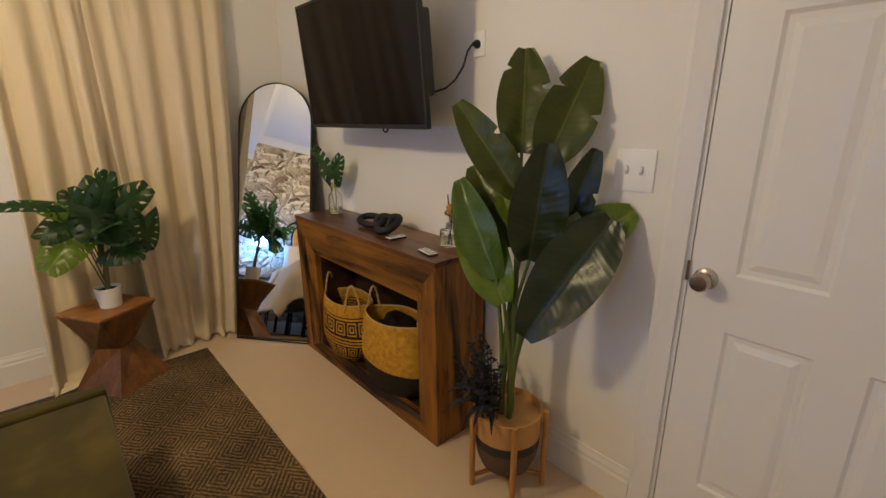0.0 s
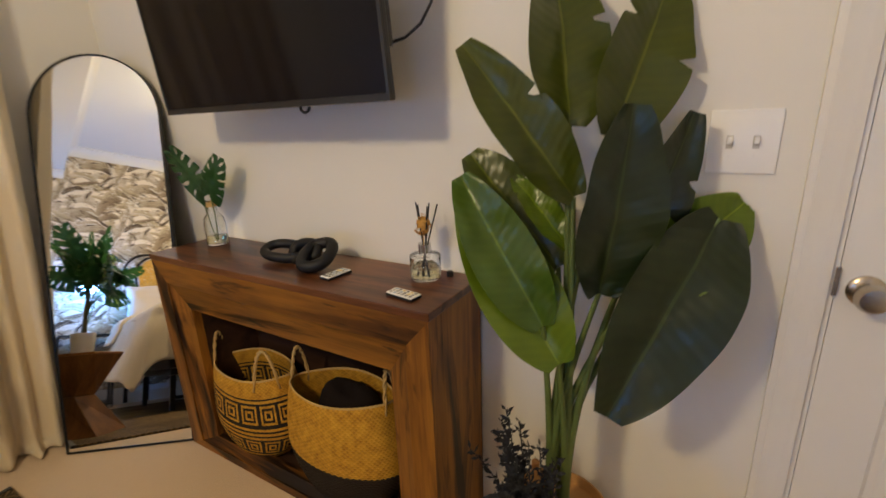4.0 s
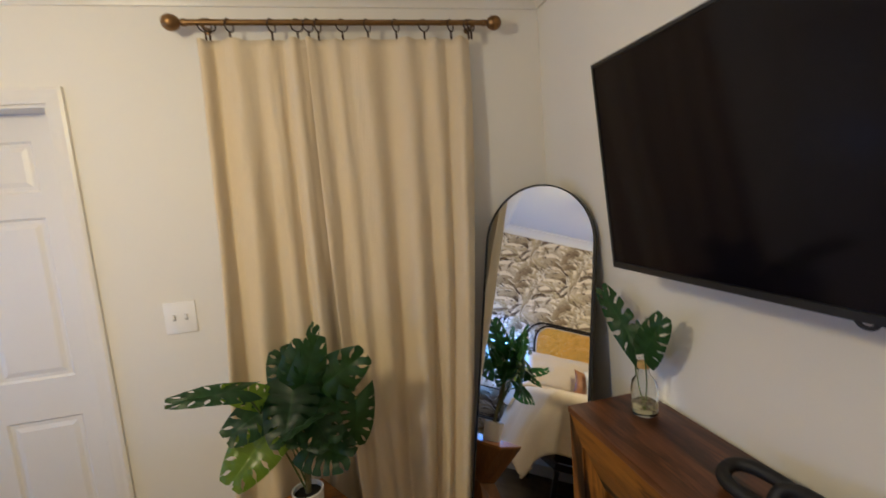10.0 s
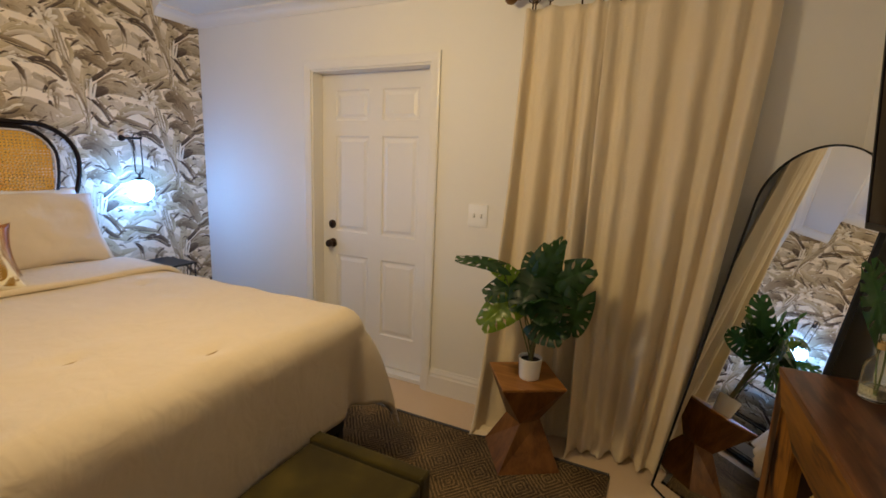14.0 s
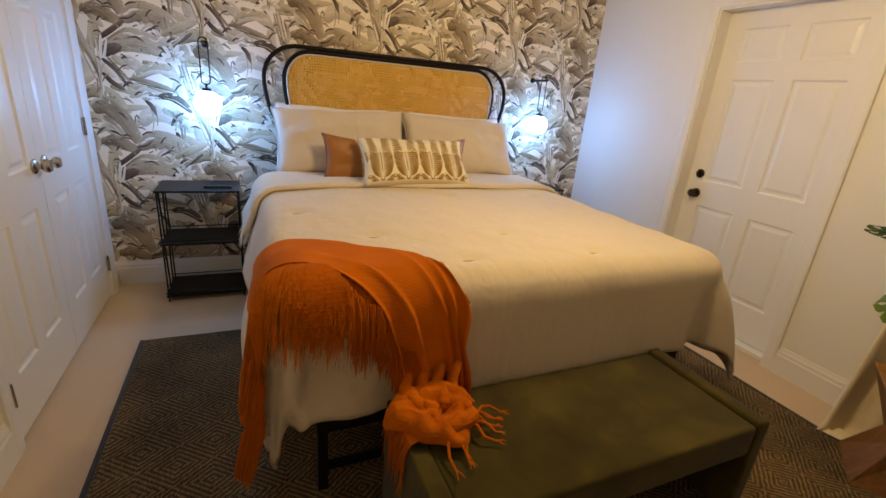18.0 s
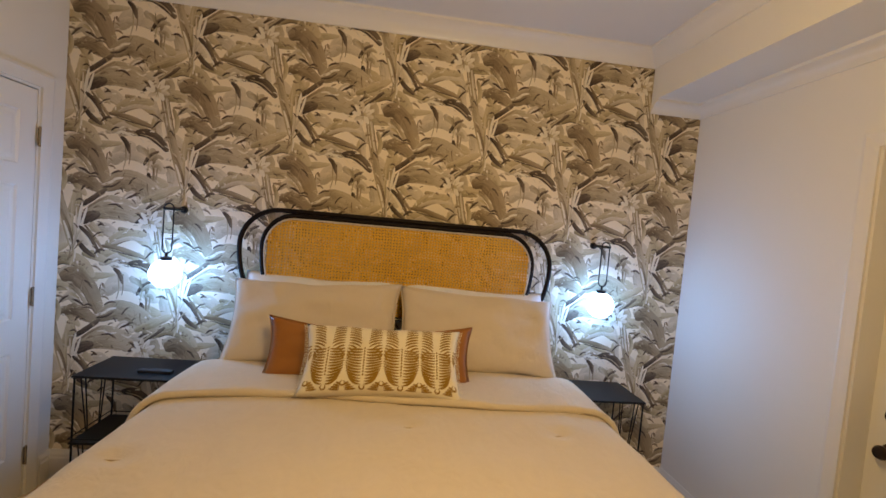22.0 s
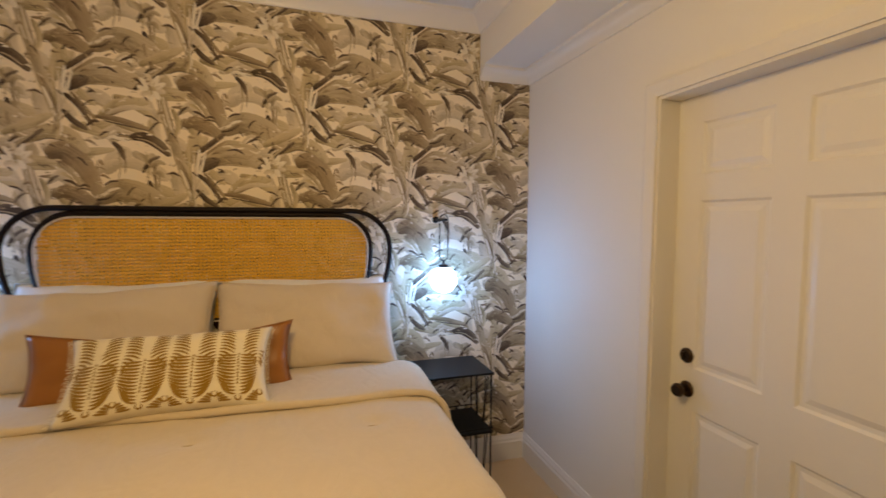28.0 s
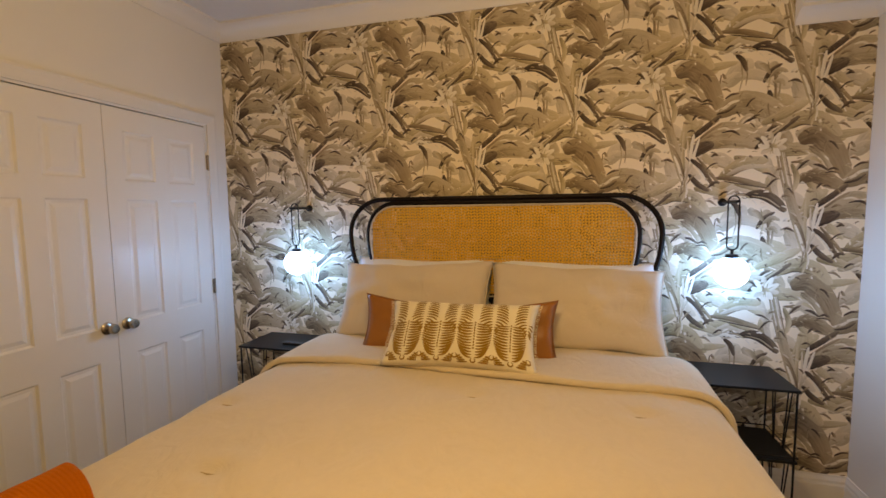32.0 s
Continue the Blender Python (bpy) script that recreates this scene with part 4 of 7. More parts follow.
def hem_pt(u, v):
    """The turned-down top of the comforter, with a rounded front edge."""
    cv = -1.18 + 2.36 * v
    front = 0.785 + 0.02 * math.sin(cv * 4.0) + 0.05 * smoothstep(0.75, 1.1, abs(cv))
    if u < 0.8:
        cu, off = 0.40 + (front - 0.40) * u / 0.8, 0.030 + 0.003 * math.sin(cv * 14 + u * 5)
    else:
        a = (u - 0.8) / 0.2 * math.pi * 0.75
        cu, off = front + 0.016 * math.sin(a), 0.014 + 0.017 * math.cos(a)
    x, y, z = drape(cu, cv, off, 0.42)
    if abs(cv) < HW:
        z += 0.012 * math.cos(min(1, abs(cv) / HW) * 1.5) + noise.noise(Vector((x * 5, y * 3, 0))) * 0.004
    return x, y, z


part("folded_hem", sheet(hem_pt, 24, 90, 0.012), DUVET, dv, "folded-back top edge of the comforter", 180)


fr = bmesh.new()
rnd = random.Random(3)
for k in range(26):
    u_ = 0.45 + 0.55 * rnd.random()
    p = Vector(hem_pt(u_, 0.004))
    n = rnd.uniform(0.03, 0.075)
    d = Vector((rnd.uniform(-0.3, 0.5), -0.35 + rnd.uniform(-0.2, 0.2), -1)).normalized()
    tube([p + Vector((0, 0.004, 0.006)), p + d * n * 0.5 + Vector((0, rnd.uniform(-.004, .004), 0)), p + d * n], [0.0022, 0.0020, 0.0010], 5, bm=fr)
tagged(part("frayed_tassels", fr, SHEET_WHITE, dv, "white frayed threads"), kind="stuff")

# ---- pillows ----
def pillow_map(w, h, t, m, puff=0.42, pinch=0.05, seed=0, soft=0.07):
    def f(u, v, side=1, off=0.0):
        """u, v in -1..1"""
        e = max(0.0, (1 - u * u)) ** puff * max(0.0, (1 - v * v)) ** puff
        sx = 1 - pinch * (1 - abs(v) ** 2) * abs(u) ** 3
        sy = 1 - pinch * 1.6 * (1 - abs(u) ** 2) * abs(v) ** 3 + soft * noise.noise(Vector((u * 1.7 + seed * 2.7, 0.4 * v, seed))) * abs(v) ** 2
        n = noise.noise(Vector((u * 2.1 + seed, v * 2.1, seed * 3.3))) * 0.12 * t + noise.noise(Vector((u * 5 + seed, v * 4, seed))) * 0.05 * t
        return m @ Vector((side * (t / 2 * e + n * e + off + 0.002), w / 2 * u * sx, h / 2 * v * sy))
    return f


def pillow_mesh(f, nu=36, nv=26):
    bm = bmesh.new()
    for side in (1, -1):
        vs = [[bm.verts.new(f(2 * i / nu - 1, 2 * j / nv - 1, side)) for j in range(nv + 1)] for i in range(nu + 1)]
        for i in range(nu):
            for j in range(nv):
                q = (vs[i][j], vs[i + 1][j], vs[i + 1][j + 1], vs[i][j + 1])
                bm.faces.new(q if side > 0 else q[::-1])
    bmesh.ops.remove_doubles(bm, verts=bm.verts[:], dist=0.0045)
    return bm


def lean(x, y, z, deg):
    """A pose for a cushion whose bottom middle stands at x, y, z and that leans back towards the headboard."""
    return Matrix.Translation((x, y, z)) @ Matrix.Rotation(radians(-deg), 4, "Y")


def edge_loop(f, off=0.0, n=20):
    pts = []
    for k in range(4 * n):
        s, q = k // n, 2 * (k % n) / n - 1
        u, v = [(q, -1), (1, q), (-q, 1), (-1, -q)][s]
        pts.append(f(u, v))
    return pts


PILLOW = cloth("beige_linen", (0.68, 0.575, 0.44), 800, 0.05, wrinkle=0.3)
for y, wide, seed in ((-2.212, 0.885, 1), (-1.348, 0.880, 2)):
    fb = pillow_map(0.86, 0.47, 0.16, lean(0.235, y, 0.83, 24) @ Matrix.Translation((0, 0, 0.225)), seed=seed + 5)
    e = thing("pillow", (0.235, y, 0.80), "white cotton bed pillow propped against the headboard", "pillow", "back pillows")
    part("case", pillow_mesh(fb), SHEET_WHITE, e, "", 180)
    ff = pillow_map(wide, 0.475, 0.20, lean(0.385, y + (0.005 if seed == 1 else -0.002), 0.825, 28 if seed == 1 else 30) @ Matrix.Rotation(radians(1.2 if seed == 1 else -1.0), 4, "X") @ Matrix.Translation((0, 0, 0.228)), 0.36, 0.07, seed, 0.11)
    e = thing("pillow", (0.385, y, 0.80), "beige linen pillow sham with a piped edge", "pillow", "front pillows")
    part("case", pillow_mesh(ff), PILLOW, e, "", 180)
    part("piping", tube(edge_loop(ff), 0.003, 6, closed=True), PILLOW, e, "", 180)


def leather_mat():
    k = Nodes("tan_leather")
    v = k.coords()
    a, b = k.noise(v, 6.0, 4), k.noise(v, 260.0, 3)
    vo = k.add("ShaderNodeTexVoronoi", Scale=420.0)
    k.link(v, vo.inputs["Vector"])
    k.color(k.mix(k.math("ADD", k.math("MULTIPLY", a, 0.8), k.math("MULTIPLY", b, 0.2)), (0.24, 0.086, 0.014), (0.42, 0.165, 0.030)))
    k.bump(vo.outputs["Distance"], 0.25, 0.0008)
    return k.done(0.42, 0, 0.5)


LEATHER = leather_mat()
fl = pillow_map(0.972, 0.280, 0.10, lean(0.570, -1.903, 0.838, 16) @ Matrix.Translation((0, 0, 0.14)), 0.34, 0.05, 4, 0.03)
e = thing("lumbar_pillow", (0.570, -1.903, 0.80), "long tan leather lumbar pillow against the pillows", "cushion")


def sagged(u, v, side=1, off=0.0):
    return fl(u, v, side, off) - Vector((0, 0, 0.045 * (1 - u * u) * (v + 1) / 2))


part("cover", pillow_mesh(sagged), LEATHER, e, "", 180)
part("seam", tube(edge_loop(sagged), 0.0016, 6, closed=True), LEATHER, e, "", 180)

CREAM_PRINT = cloth("cream_linen_print", (0.80, 0.71, 0.52), 600, 0.05)
GOLD_PRINT = cloth("olive_gold_print", (0.30, 0.165, 0.022), 600, 0.15)
fc = pillow_map(0.70, 0.335, 0.13, lean(0.800, -1.842, 0.850, 40) @ Matrix.Rotation(radians(0.6), 4, "X") @ Matrix.Translation((0, 0, 0.162)), 0.40, 0.075, 9, 0.02)
cu_ = thing("throw_cushion", (0.800, -1.842, 0.80), "cream lumbar cushion with a printed golden fern pattern", "cushion")
part("cover", pillow_mesh(fc, 48, 30), CREAM_PRINT, cu_, "", 180)


def fern_print(f):
    """Rows of upright fern motifs, laid just over the cushion's front."""
    bm = bmesh.new()

    def stroke(pts, wid):
        k = len(pts)
        row = []
        for i, (a, b) in enumerate(pts):
            p0, p1 = pts[max(0, i - 1)], pts[min(k - 1, i + 1)]
            t = Vector(((p1[0] - p0[0]) * 0.34, (p1[1] - p0[1]) * 0.165)).normalized()
            w = wid * math.sin(math.pi * min(0.97, (i + 0.35) / (k - 0.3))) + 0.0008
            row.append([bm.verts.new(f(max(-0.985, min(0.985, a + s * -t.y * w / 0.34)), max(-0.985, min(0.985, b + s * t.x * w / 0.165)), 1, 0.0012)) for s in (-1, 1)])
        for a, b in zip(row, row[1:]):
            bm.faces.new((a[0], b[0], b[1], a[1]))
    steps = (0.13, 0.26, 0.42, 0.58, 0.74, 0.9, 1.0)
    # full ferns: rows of crescents, cupped upwards below and flat on top
    for c in range(4):
        cx = -0.682 + 0.455 * c
        for r in range(13):
            w = r / 12
            v0 = -0.74 + 0.92 * w
            span = 0.135 + 0.085 * math.sin(math.pi * min(1.0, 0.10 + 0.72 * w))
            for s in (-1, 1):
                stroke([(cx + s * span * q, v0 - 0.10 * q + (0.26 - 0.17 * w) * q * q) for q in steps], 0.0041)
            if r > 2:
                stroke([(cx, v0 - 0.02), (cx, v0 + 0.01), (cx, v0 + 0.04)], 0.0030)
        stroke([(cx + 0.030 * math.sin(a), -0.83 + 0.062 * math.cos(a)) for a in [0.5 + 5.3 * k / 9 for k in range(10)]], 0.0028)
    # half drops above: rows of arched crescents over the gaps
    for c in range(5):
        cx = -0.91 + 0.455 * c
        for r in range(12):
            w = r / 11
            v0 = 0.02 + 0.88 * w
            span = 0.05 + 0.155 * smoothstep(0.0, 0.45, w) - 0.04 * w
            for s in (-1, 1):
                if abs(cx + s * span) < 1.06:
                    stroke([(cx + s * span * q, v0 + 0.09 * q - (0.24 - 0.09 * w) * q * q) for q in steps], 0.0037)
        # palmette with an eye at the foot
        stroke([(cx + 0.030 * math.sin(a), -0.72 + 0.062 * math.cos(a)) for a in [0.2 + 5.9 * k / 9 for k in range(10)]], 0.0030)
        for k in range(4):
            for s in (-1, 1):
                if abs(cx + s * 0.13) < 1.0:
                    stroke([(cx + s * (0.02 + (0.055 + 0.028 * k) * q), -0.80 - 0.035 * k + (0.14 - 0.035 * k) * q * (1.3 - 0.6 * q)) for q in (0.1, 0.35, 0.6, 0.85, 1.0)], 0.0038)
    return bm


tagged(part("fern_print", fern_print(fc), GOLD_PRINT, cu_, "golden brown fern print", 180), kind="stuff")
fr = bmesh.new()
rnd = random.Random(5)
for k in range(46):
    v = -0.95 + 1.9 * k / 45
    for s in (-1, 1):
        p = fc(s, v)
        tube([p, p + Vector((rnd.uniform(-.004, .006), s * 0.008, rnd.uniform(-.003, .003))), p + Vector((rnd.uniform(-.006, .008), s * 0.016, rnd.uniform(-.007, .005)))], [0.0016, 0.0013, 0.0008], 4, bm=fr)
tagged(part("frayed_edge", fr, CREAM_PRINT, cu_), kind="stuff")


# ---- orange knitted throw ----
def knit_mat(name, ribbed):
    k = Nodes(name)
    v = k.coords()
    a, b = k.noise(v, 5.0, 4), k.noise(v, 260.0, 3)
    if ribbed:
        c = k.add("ShaderNodeTexCoord")
        sp = k.add("ShaderNodeSeparateXYZ")
        k.link(c.outputs["UV"], sp.inputs[0])
        rib = k.math("MULTIPLY", k.math("SINE", k.math("ADD", k.math("MULTIPLY", sp.outputs[0], 340.0), k.math("MULTIPLY", a, 2.0))), 0.5)
    else:
        w = k.add("ShaderNodeTexWave", Scale=32.0, Distortion=3.0, Detail=1.0)
        w.bands_direction = "Z"
        k.link(v, w.inputs["Vector"])
        rib = k.math("SUBTRACT", w.outputs["Fac"], 0.5)
    f = k.math("ADD", k.math("MULTIPLY", a, 0.6), k.math("ADD", k.math("MULTIPLY", b, 0.3), k.math("MULTIPLY", rib, 0.05)))
    k.color(k.mix(f, (0.26, 0.043, 0.002), (0.80, 0.205, 0.008)))
    k.bump(k.math("ADD", k.math("MULTIPLY", rib, 0.34), b), 0.5, 0.003)
    return k.done(0.95, 0, 0.1, Sheen_Weight=0.15, Sheen_Tint=(1.0, 0.45, 0.12, 1))


KNIT = knit_mat("burnt_orange_knit", False)
KNIT_RIB = knit_mat("burnt_orange_ribbed_knit", True)
throw = thing("throw_blanket", (2.1, -2.5, TOP), "burnt orange knitted throw with fringe, draped over the bed's foot corner", "blanket")


def hem_under(cv):
    pts = [(-1.36, 0.30), (-1.26, 0.42), (-1.18, 0.32), (-1.09, 0.08), (-0.98, 0.0), (-0.84, 0.04), (-0.70, 0.17), (-0.58, 0.32), (-0.48, 0.40)]
    for (a, p), (b, q) in zip(pts, pts[1:]):
        if cv <= b:
            return p + (q - p) * smoothstep(a, b, cv)
    return pts[-1][1]


def throw_under(u, v):
    cv = -1.36 + 0.86 * v
    back = 1.80 + 0.03 * math.sin(v * 5) + 0.10 * (1 - v) ** 2 + 0.33 * v ** 3
    cu = back + u * (XF + hem_under(cv) - back)
    x, y, z = drape(cu, cv, 0.022)
    ou = max(0, cu - XF)
    wv = math.sin(cv * 34 + 1.5 * math.sin(cv * 9)) * 0.010 * smoothstep(0.05, 0.3, ou) + noise.noise(Vector((cu * 5, cv * 5, 1))) * 0.008
    return (x + wv + (0.010 if ou > .1 else 0), y + (noise.noise(Vector((cu * 6, cv * 3, 4))) * 0.02 - 0.01) * (1 if cv < -HW else 0.3), z + (wv if ou == 0 else 0) + 0.012)


part("under_layer", sheet(throw_under, 50, 90, 0.007), KNIT, throw, "", 180)


FOLDS = ((0.020, 0.035, 0.018), (0.31, 0.050, 0.024), (0.72, 0.035, 0.016), (0.84, 0.030, 0.020), (0.955, 0.035, 0.022))


def along(table, x):
    for (a, p), (b, q) in zip(table, table[1:]):
        if x <= b:
            return p + (q - p) * min(1.0, max(0.0, (x - a) / (b - a)))
    return table[-1][1]


def throw_over(u, v):
    cu0 = 1.70 + 0.05 * v + 0.26 * v ** 2 + 0.16 * v ** 5
    cu = cu0 + u * (XF + 0.455 - cu0)
    d = cu - XF
    ou = max(0.0, d)
    left = sum(along(((-0.25, -1.17), (-0.18, -1.12), (-0.10, -1.00), (0.0, -0.82), (0.12, -0.67), (0.29, -0.61), (0.46, -0.585)), d + k) for k in (-0.04, 0.0, 0.04)) / 3
    right = along(((-0.1, -0.43), (0.02, -0.43), (0.16, -0.38), (0.46, -0.36)), d) + 0.010 * math.sin(u * 9)
    cv = left + (right - left) * v
    x, y, z = drape(cu, cv, 0.036)
    grow = smoothstep(-0.20, 0.20, d)
    vv = v + 0.02 * noise.noise(Vector((cu * 5, v * 3, 6)))
    pleat = 0.0
    for c, w, h in FOLDS:
        w2 = w * (0.55 if vv > c else 1.5)
        pleat += h * math.exp(-abs((vv - c) / w2) ** 1.7)
    pleat = (pleat - 0.006) * grow + 0.010 * smoothstep(0.30, 0.46, d) * math.sin(v * 40)
    lump = noise.noise(Vector((cu * 4, cv * 5, 2))) * 0.010 + noise.noise(Vector((cu * 11, cv * 13, 7))) * 0.003
    if ou > 0.03:
        x += pleat + lump + 0.018 * smoothstep(0.02, 0.3, ou)
    z += (pleat * 0.8 + lump) * (1 - smoothstep(0, 0.1, ou)) + 0.012
    return x, y, z


part("over_layer", sheet(throw_over, 72, 150, 0.007, uv=True), KNIT_RIB, throw, "", 180)

BENCH_Z = 0.430


def bunch_pt(u, v):
    """The gathered end of the throw lying on the bench: a crushed ball with deep radial creases."""
    a, r = v * math.tau, u
    rr = 0.118 * r * (1 + 0.13 * math.sin(3 * a + 1) + 0.06 * math.sin(7 * a))
    cx, cy = 2.318 + rr * math.cos(a) * 1.05, -2.318 + rr * math.sin(a) * 1.18
    warp = 1.6 * noise.noise(Vector((cx * 7, cy * 7, 2.0)))
    crease = 1 - min(1.0, 2.6 * abs(noise.noise(Vector((cx * 12 + warp * 0.4, cy * 9 + 3.0, 1.0)))))
    ridge = 1 - abs(noise.noise(Vector((cx * 15 + warp * 0.5, cy * 15, 5.0)))) * 1.9
    dome = math.sqrt(max(0.0, 1 - r ** 2.6))
    hollow = 1 - 0.72 * math.exp(-((cx - 2.330) ** 2 + (cy + 2.300) ** 2) / 0.045 ** 2)
    z = BENCH_Z + 0.012 + 0.090 * dome * hollow * (0.58 + 0.26 * crease + 0.24 * ridge) + 0.012 * (1 - dome) * crease
    return cx, cy, max(BENCH_Z + 0.006, z)


bu = sheet(bunch_pt, 44, 168)
bmesh.ops.remove_doubles(bu, verts=bu.verts[:], dist=0.0008)
part("gathered_end", bu, KNIT, throw, "gathered end lying on the bench", 180)
for k in range(7):
    a0 = 0.9 * k + 0.3 * math.sin(k * 3.1)
    pts = []
    for i in range(13):
        q = i / 12
        a = a0 + q * (1.5 + 0.5 * math.sin(k * 2.3))
        rr = 0.064 + 0.030 * math.sin(q * 3.4 + k * 1.9) - 0.008 * (k % 3)
        pts.append((2.324 + rr * math.cos(a), -2.306 + rr * math.sin(a) * 1.15, BENCH_Z + 0.066 - 0.030 * (rr / 0.11) ** 2 + 0.016 * math.sin(k * 1.7 + q * 4.5) + 0.003 * math.sin(i * 2.5 + k)))
    part("knit_fold", tube(pts, [(0.006 + 0.018 * math.sin(math.pi * (0.04 + 0.92 * i / 12)) ** 0.6) * (1 + 0.10 * math.sin(i * 2.9 + k * 2)) for i in range(13)], 14), KNIT, throw, "", 180)
# twisted neck between the hanging cloth and the gathered end
for k in range(4):
    y0 = -2.395 + 0.055 * k
    part("neck_fold", tube([(2.205 + 0.006 * k, y0 + 0.030, BENCH_Z + 0.135), (2.222, y0 + 0.012, BENCH_Z + 0.085), (2.246, y0 + 0.004 + 0.02 * math.sin(k * 2), BENCH_Z + 0.052), (2.285, y0 + 0.02, BENCH_Z + 0.046), (2.325, y0 + 0.04, BENCH_Z + 0.040)], [0.012, 0.020, 0.024, 0.022, 0.012], 12), KNIT, throw, "", 180)

fr = bmesh.new()
rnd = random.Random(11)
for k in range(150):
    # strands gather into loose tassels that follow the bed's corner down; twice as many fan out over the corner
    v0 = 0.005 + 0.975 * (k + rnd.random()) / 88 if k < 88 else rnd.uniform(0.20, 0.66)
    mid = 1 - min(1.0, abs(v0 - 0.46) / 0.34)
    long_ = rnd.uniform(0.13, 0.19) + rnd.uniform(0.02, 0.15) * mid
    mcv = -1.36 + 0.86 * v0
    for j in range(18):
        v = min(0.985, max(0.0, v0 + rnd.uniform(-0.024, 0.024)))
        cv0 = -1.36 + 0.86 * v
        cu0 = XF + hem_under(cv0) - 0.035 - rnd.uniform(0.0, 0.02)
        turn = math.pi * 0.34 * smoothstep(-0.72, -1.12, cv0)
        n = long_ * rnd.uniform(0.6, 1.06)
        off = rnd.uniform(0.034, 0.048)
        path = []
        for q in (0.0, 0.2, 0.45, 0.7, 1.0):
            c0 = cv0 + (mcv - cv0) * 0.7 * q + 0.006 * math.sin(5 * q + k + j) * q
            px, py, pz = drape(cu0 + math.cos(turn) * n * q, c0 - math.sin(turn) * n * q, off + 0.010 * q)
            path.append((px + 0.010, py, pz + 0.010 * (1 - q)))
        tube(path, [0.0020, 0.0021, 0.0019, 0.0016, 0.0008], 3, bm=fr)
tagged(part("hem_fringe", fr, KNIT, throw, "loose orange fringe"), kind="stuff")
fr = bmesh.new()
for k in range(9):
    a = rnd.choice((0.15, 0.85, 1.05, 1.25)) + rnd.uniform(-0.18, 0.18)
    p = Vector((2.318 + 0.105 * math.cos(a), -2.318 + 0.125 * math.sin(a), BENCH_Z + 0.024))
    n = rnd.uniform(0.045, 0.115)
    d = Vector((math.cos(a), math.sin(a), 0)) * n
    b = Vector((-d.y, d.x, 0)) * rnd.uniform(-0.8, 0.8)
    q = [p, p + d * 0.3 + b * 0.5 + Vector((0, 0, 0.010)), p + d * 0.6 + b * 0.9 + Vector((0, 0, -0.008)), p + d + b * 0.7 + Vector((0, 0, -0.017))]
    tube(q, [0.0050, 0.0048, 0.0042, 0.0034], 7, bm=fr)
    for j in range(4):
        e_ = d.normalized() * rnd.uniform(0.018, 0.034) + Vector((-d.y, d.x, 0)).normalized() * rnd.uniform(-0.014, 0.014)
        tube([q[3], q[3] + e_ * 0.5 + Vector((0, 0, 0.003)), q[3] + e_], [0.0018, 0.0015, 0.0008], 4, bm=fr)
for k in range(48):
    x = rnd.uniform(2.22, 2.41)
    n = rnd.uniform(0.06, 0.20)
    tube([(x, -2.385, BENCH_Z + 0.034), (x, -2.425, BENCH_Z + 0.020), (x + rnd.uniform(-.01, .01), -2.441 - rnd.uniform(0, .010), BENCH_Z - n * 0.4), (x + rnd.uniform(-.02, .02), -2.441 - rnd.uniform(0, .012), BENCH_Z - n)], [0.0030, 0.0028, 0.0022, 0.0010], 5, bm=fr)
tagged(part("end_fringe", fr, KNIT, throw, "long orange tassel strands"), kind="stuff")


# ---- bench ----
def velvet_mat():
    k = Nodes("olive_velvet")
    v = k.coords()
    a, b = k.noise(v, 6.0, 3, 0.5, 0.3), k.noise(v, 500.0, 2)
    k.color(k.ramp(k.math("ADD", k.math("MULTIPLY", a, 0.85), k.math("MULTIPLY", b, 0.15)), [(0.25, (0.026, 0.018, 0.003)), (0.50, (0.050, 0.037, 0.005)), (0.78, (0.098, 0.073, 0.011))]))
    k.bump(b, 0.3, 0.001)
    return k.done(0.85, 0, 0.15, Sheen_Weight=0.15, Sheen_Roughness=0.5)


VELVET = velvet_mat()
bench = thing("bench", (2.42, -1.82, RUG_Z), "olive green velvet bench with waterfall sides at the bed's foot", "bench")
BX0, BX1, BY0, BY1 = 2.178, 2.665, -2.43, -1.205
part("seat", box(BX0 + 0.004, BX1 - 0.004, BY0 + 0.062, BY1 - 0.062, 0.30, 0.418, 0.014, 3), VELVET, bench, "", 50)
for y0, y1 in ((BY0, BY0 + 0.06), (BY1 - 0.06, BY1)):
    part("side_panel", box(BX0, BX1, y0, y1, RUG_Z, BENCH_Z, 0.012, 3), VELVET, bench, "", 50)
    for x in (BX0 + 0.008, BX1 - 0.008):
        part("piping", tube([(x, (y0 + y1) / 2 - 0.026, BENCH_Z - 0.003), (x, (y0 + y1) / 2 + 0.026, BENCH_Z - 0.003)], 0.004, 6), VELVET, bench)


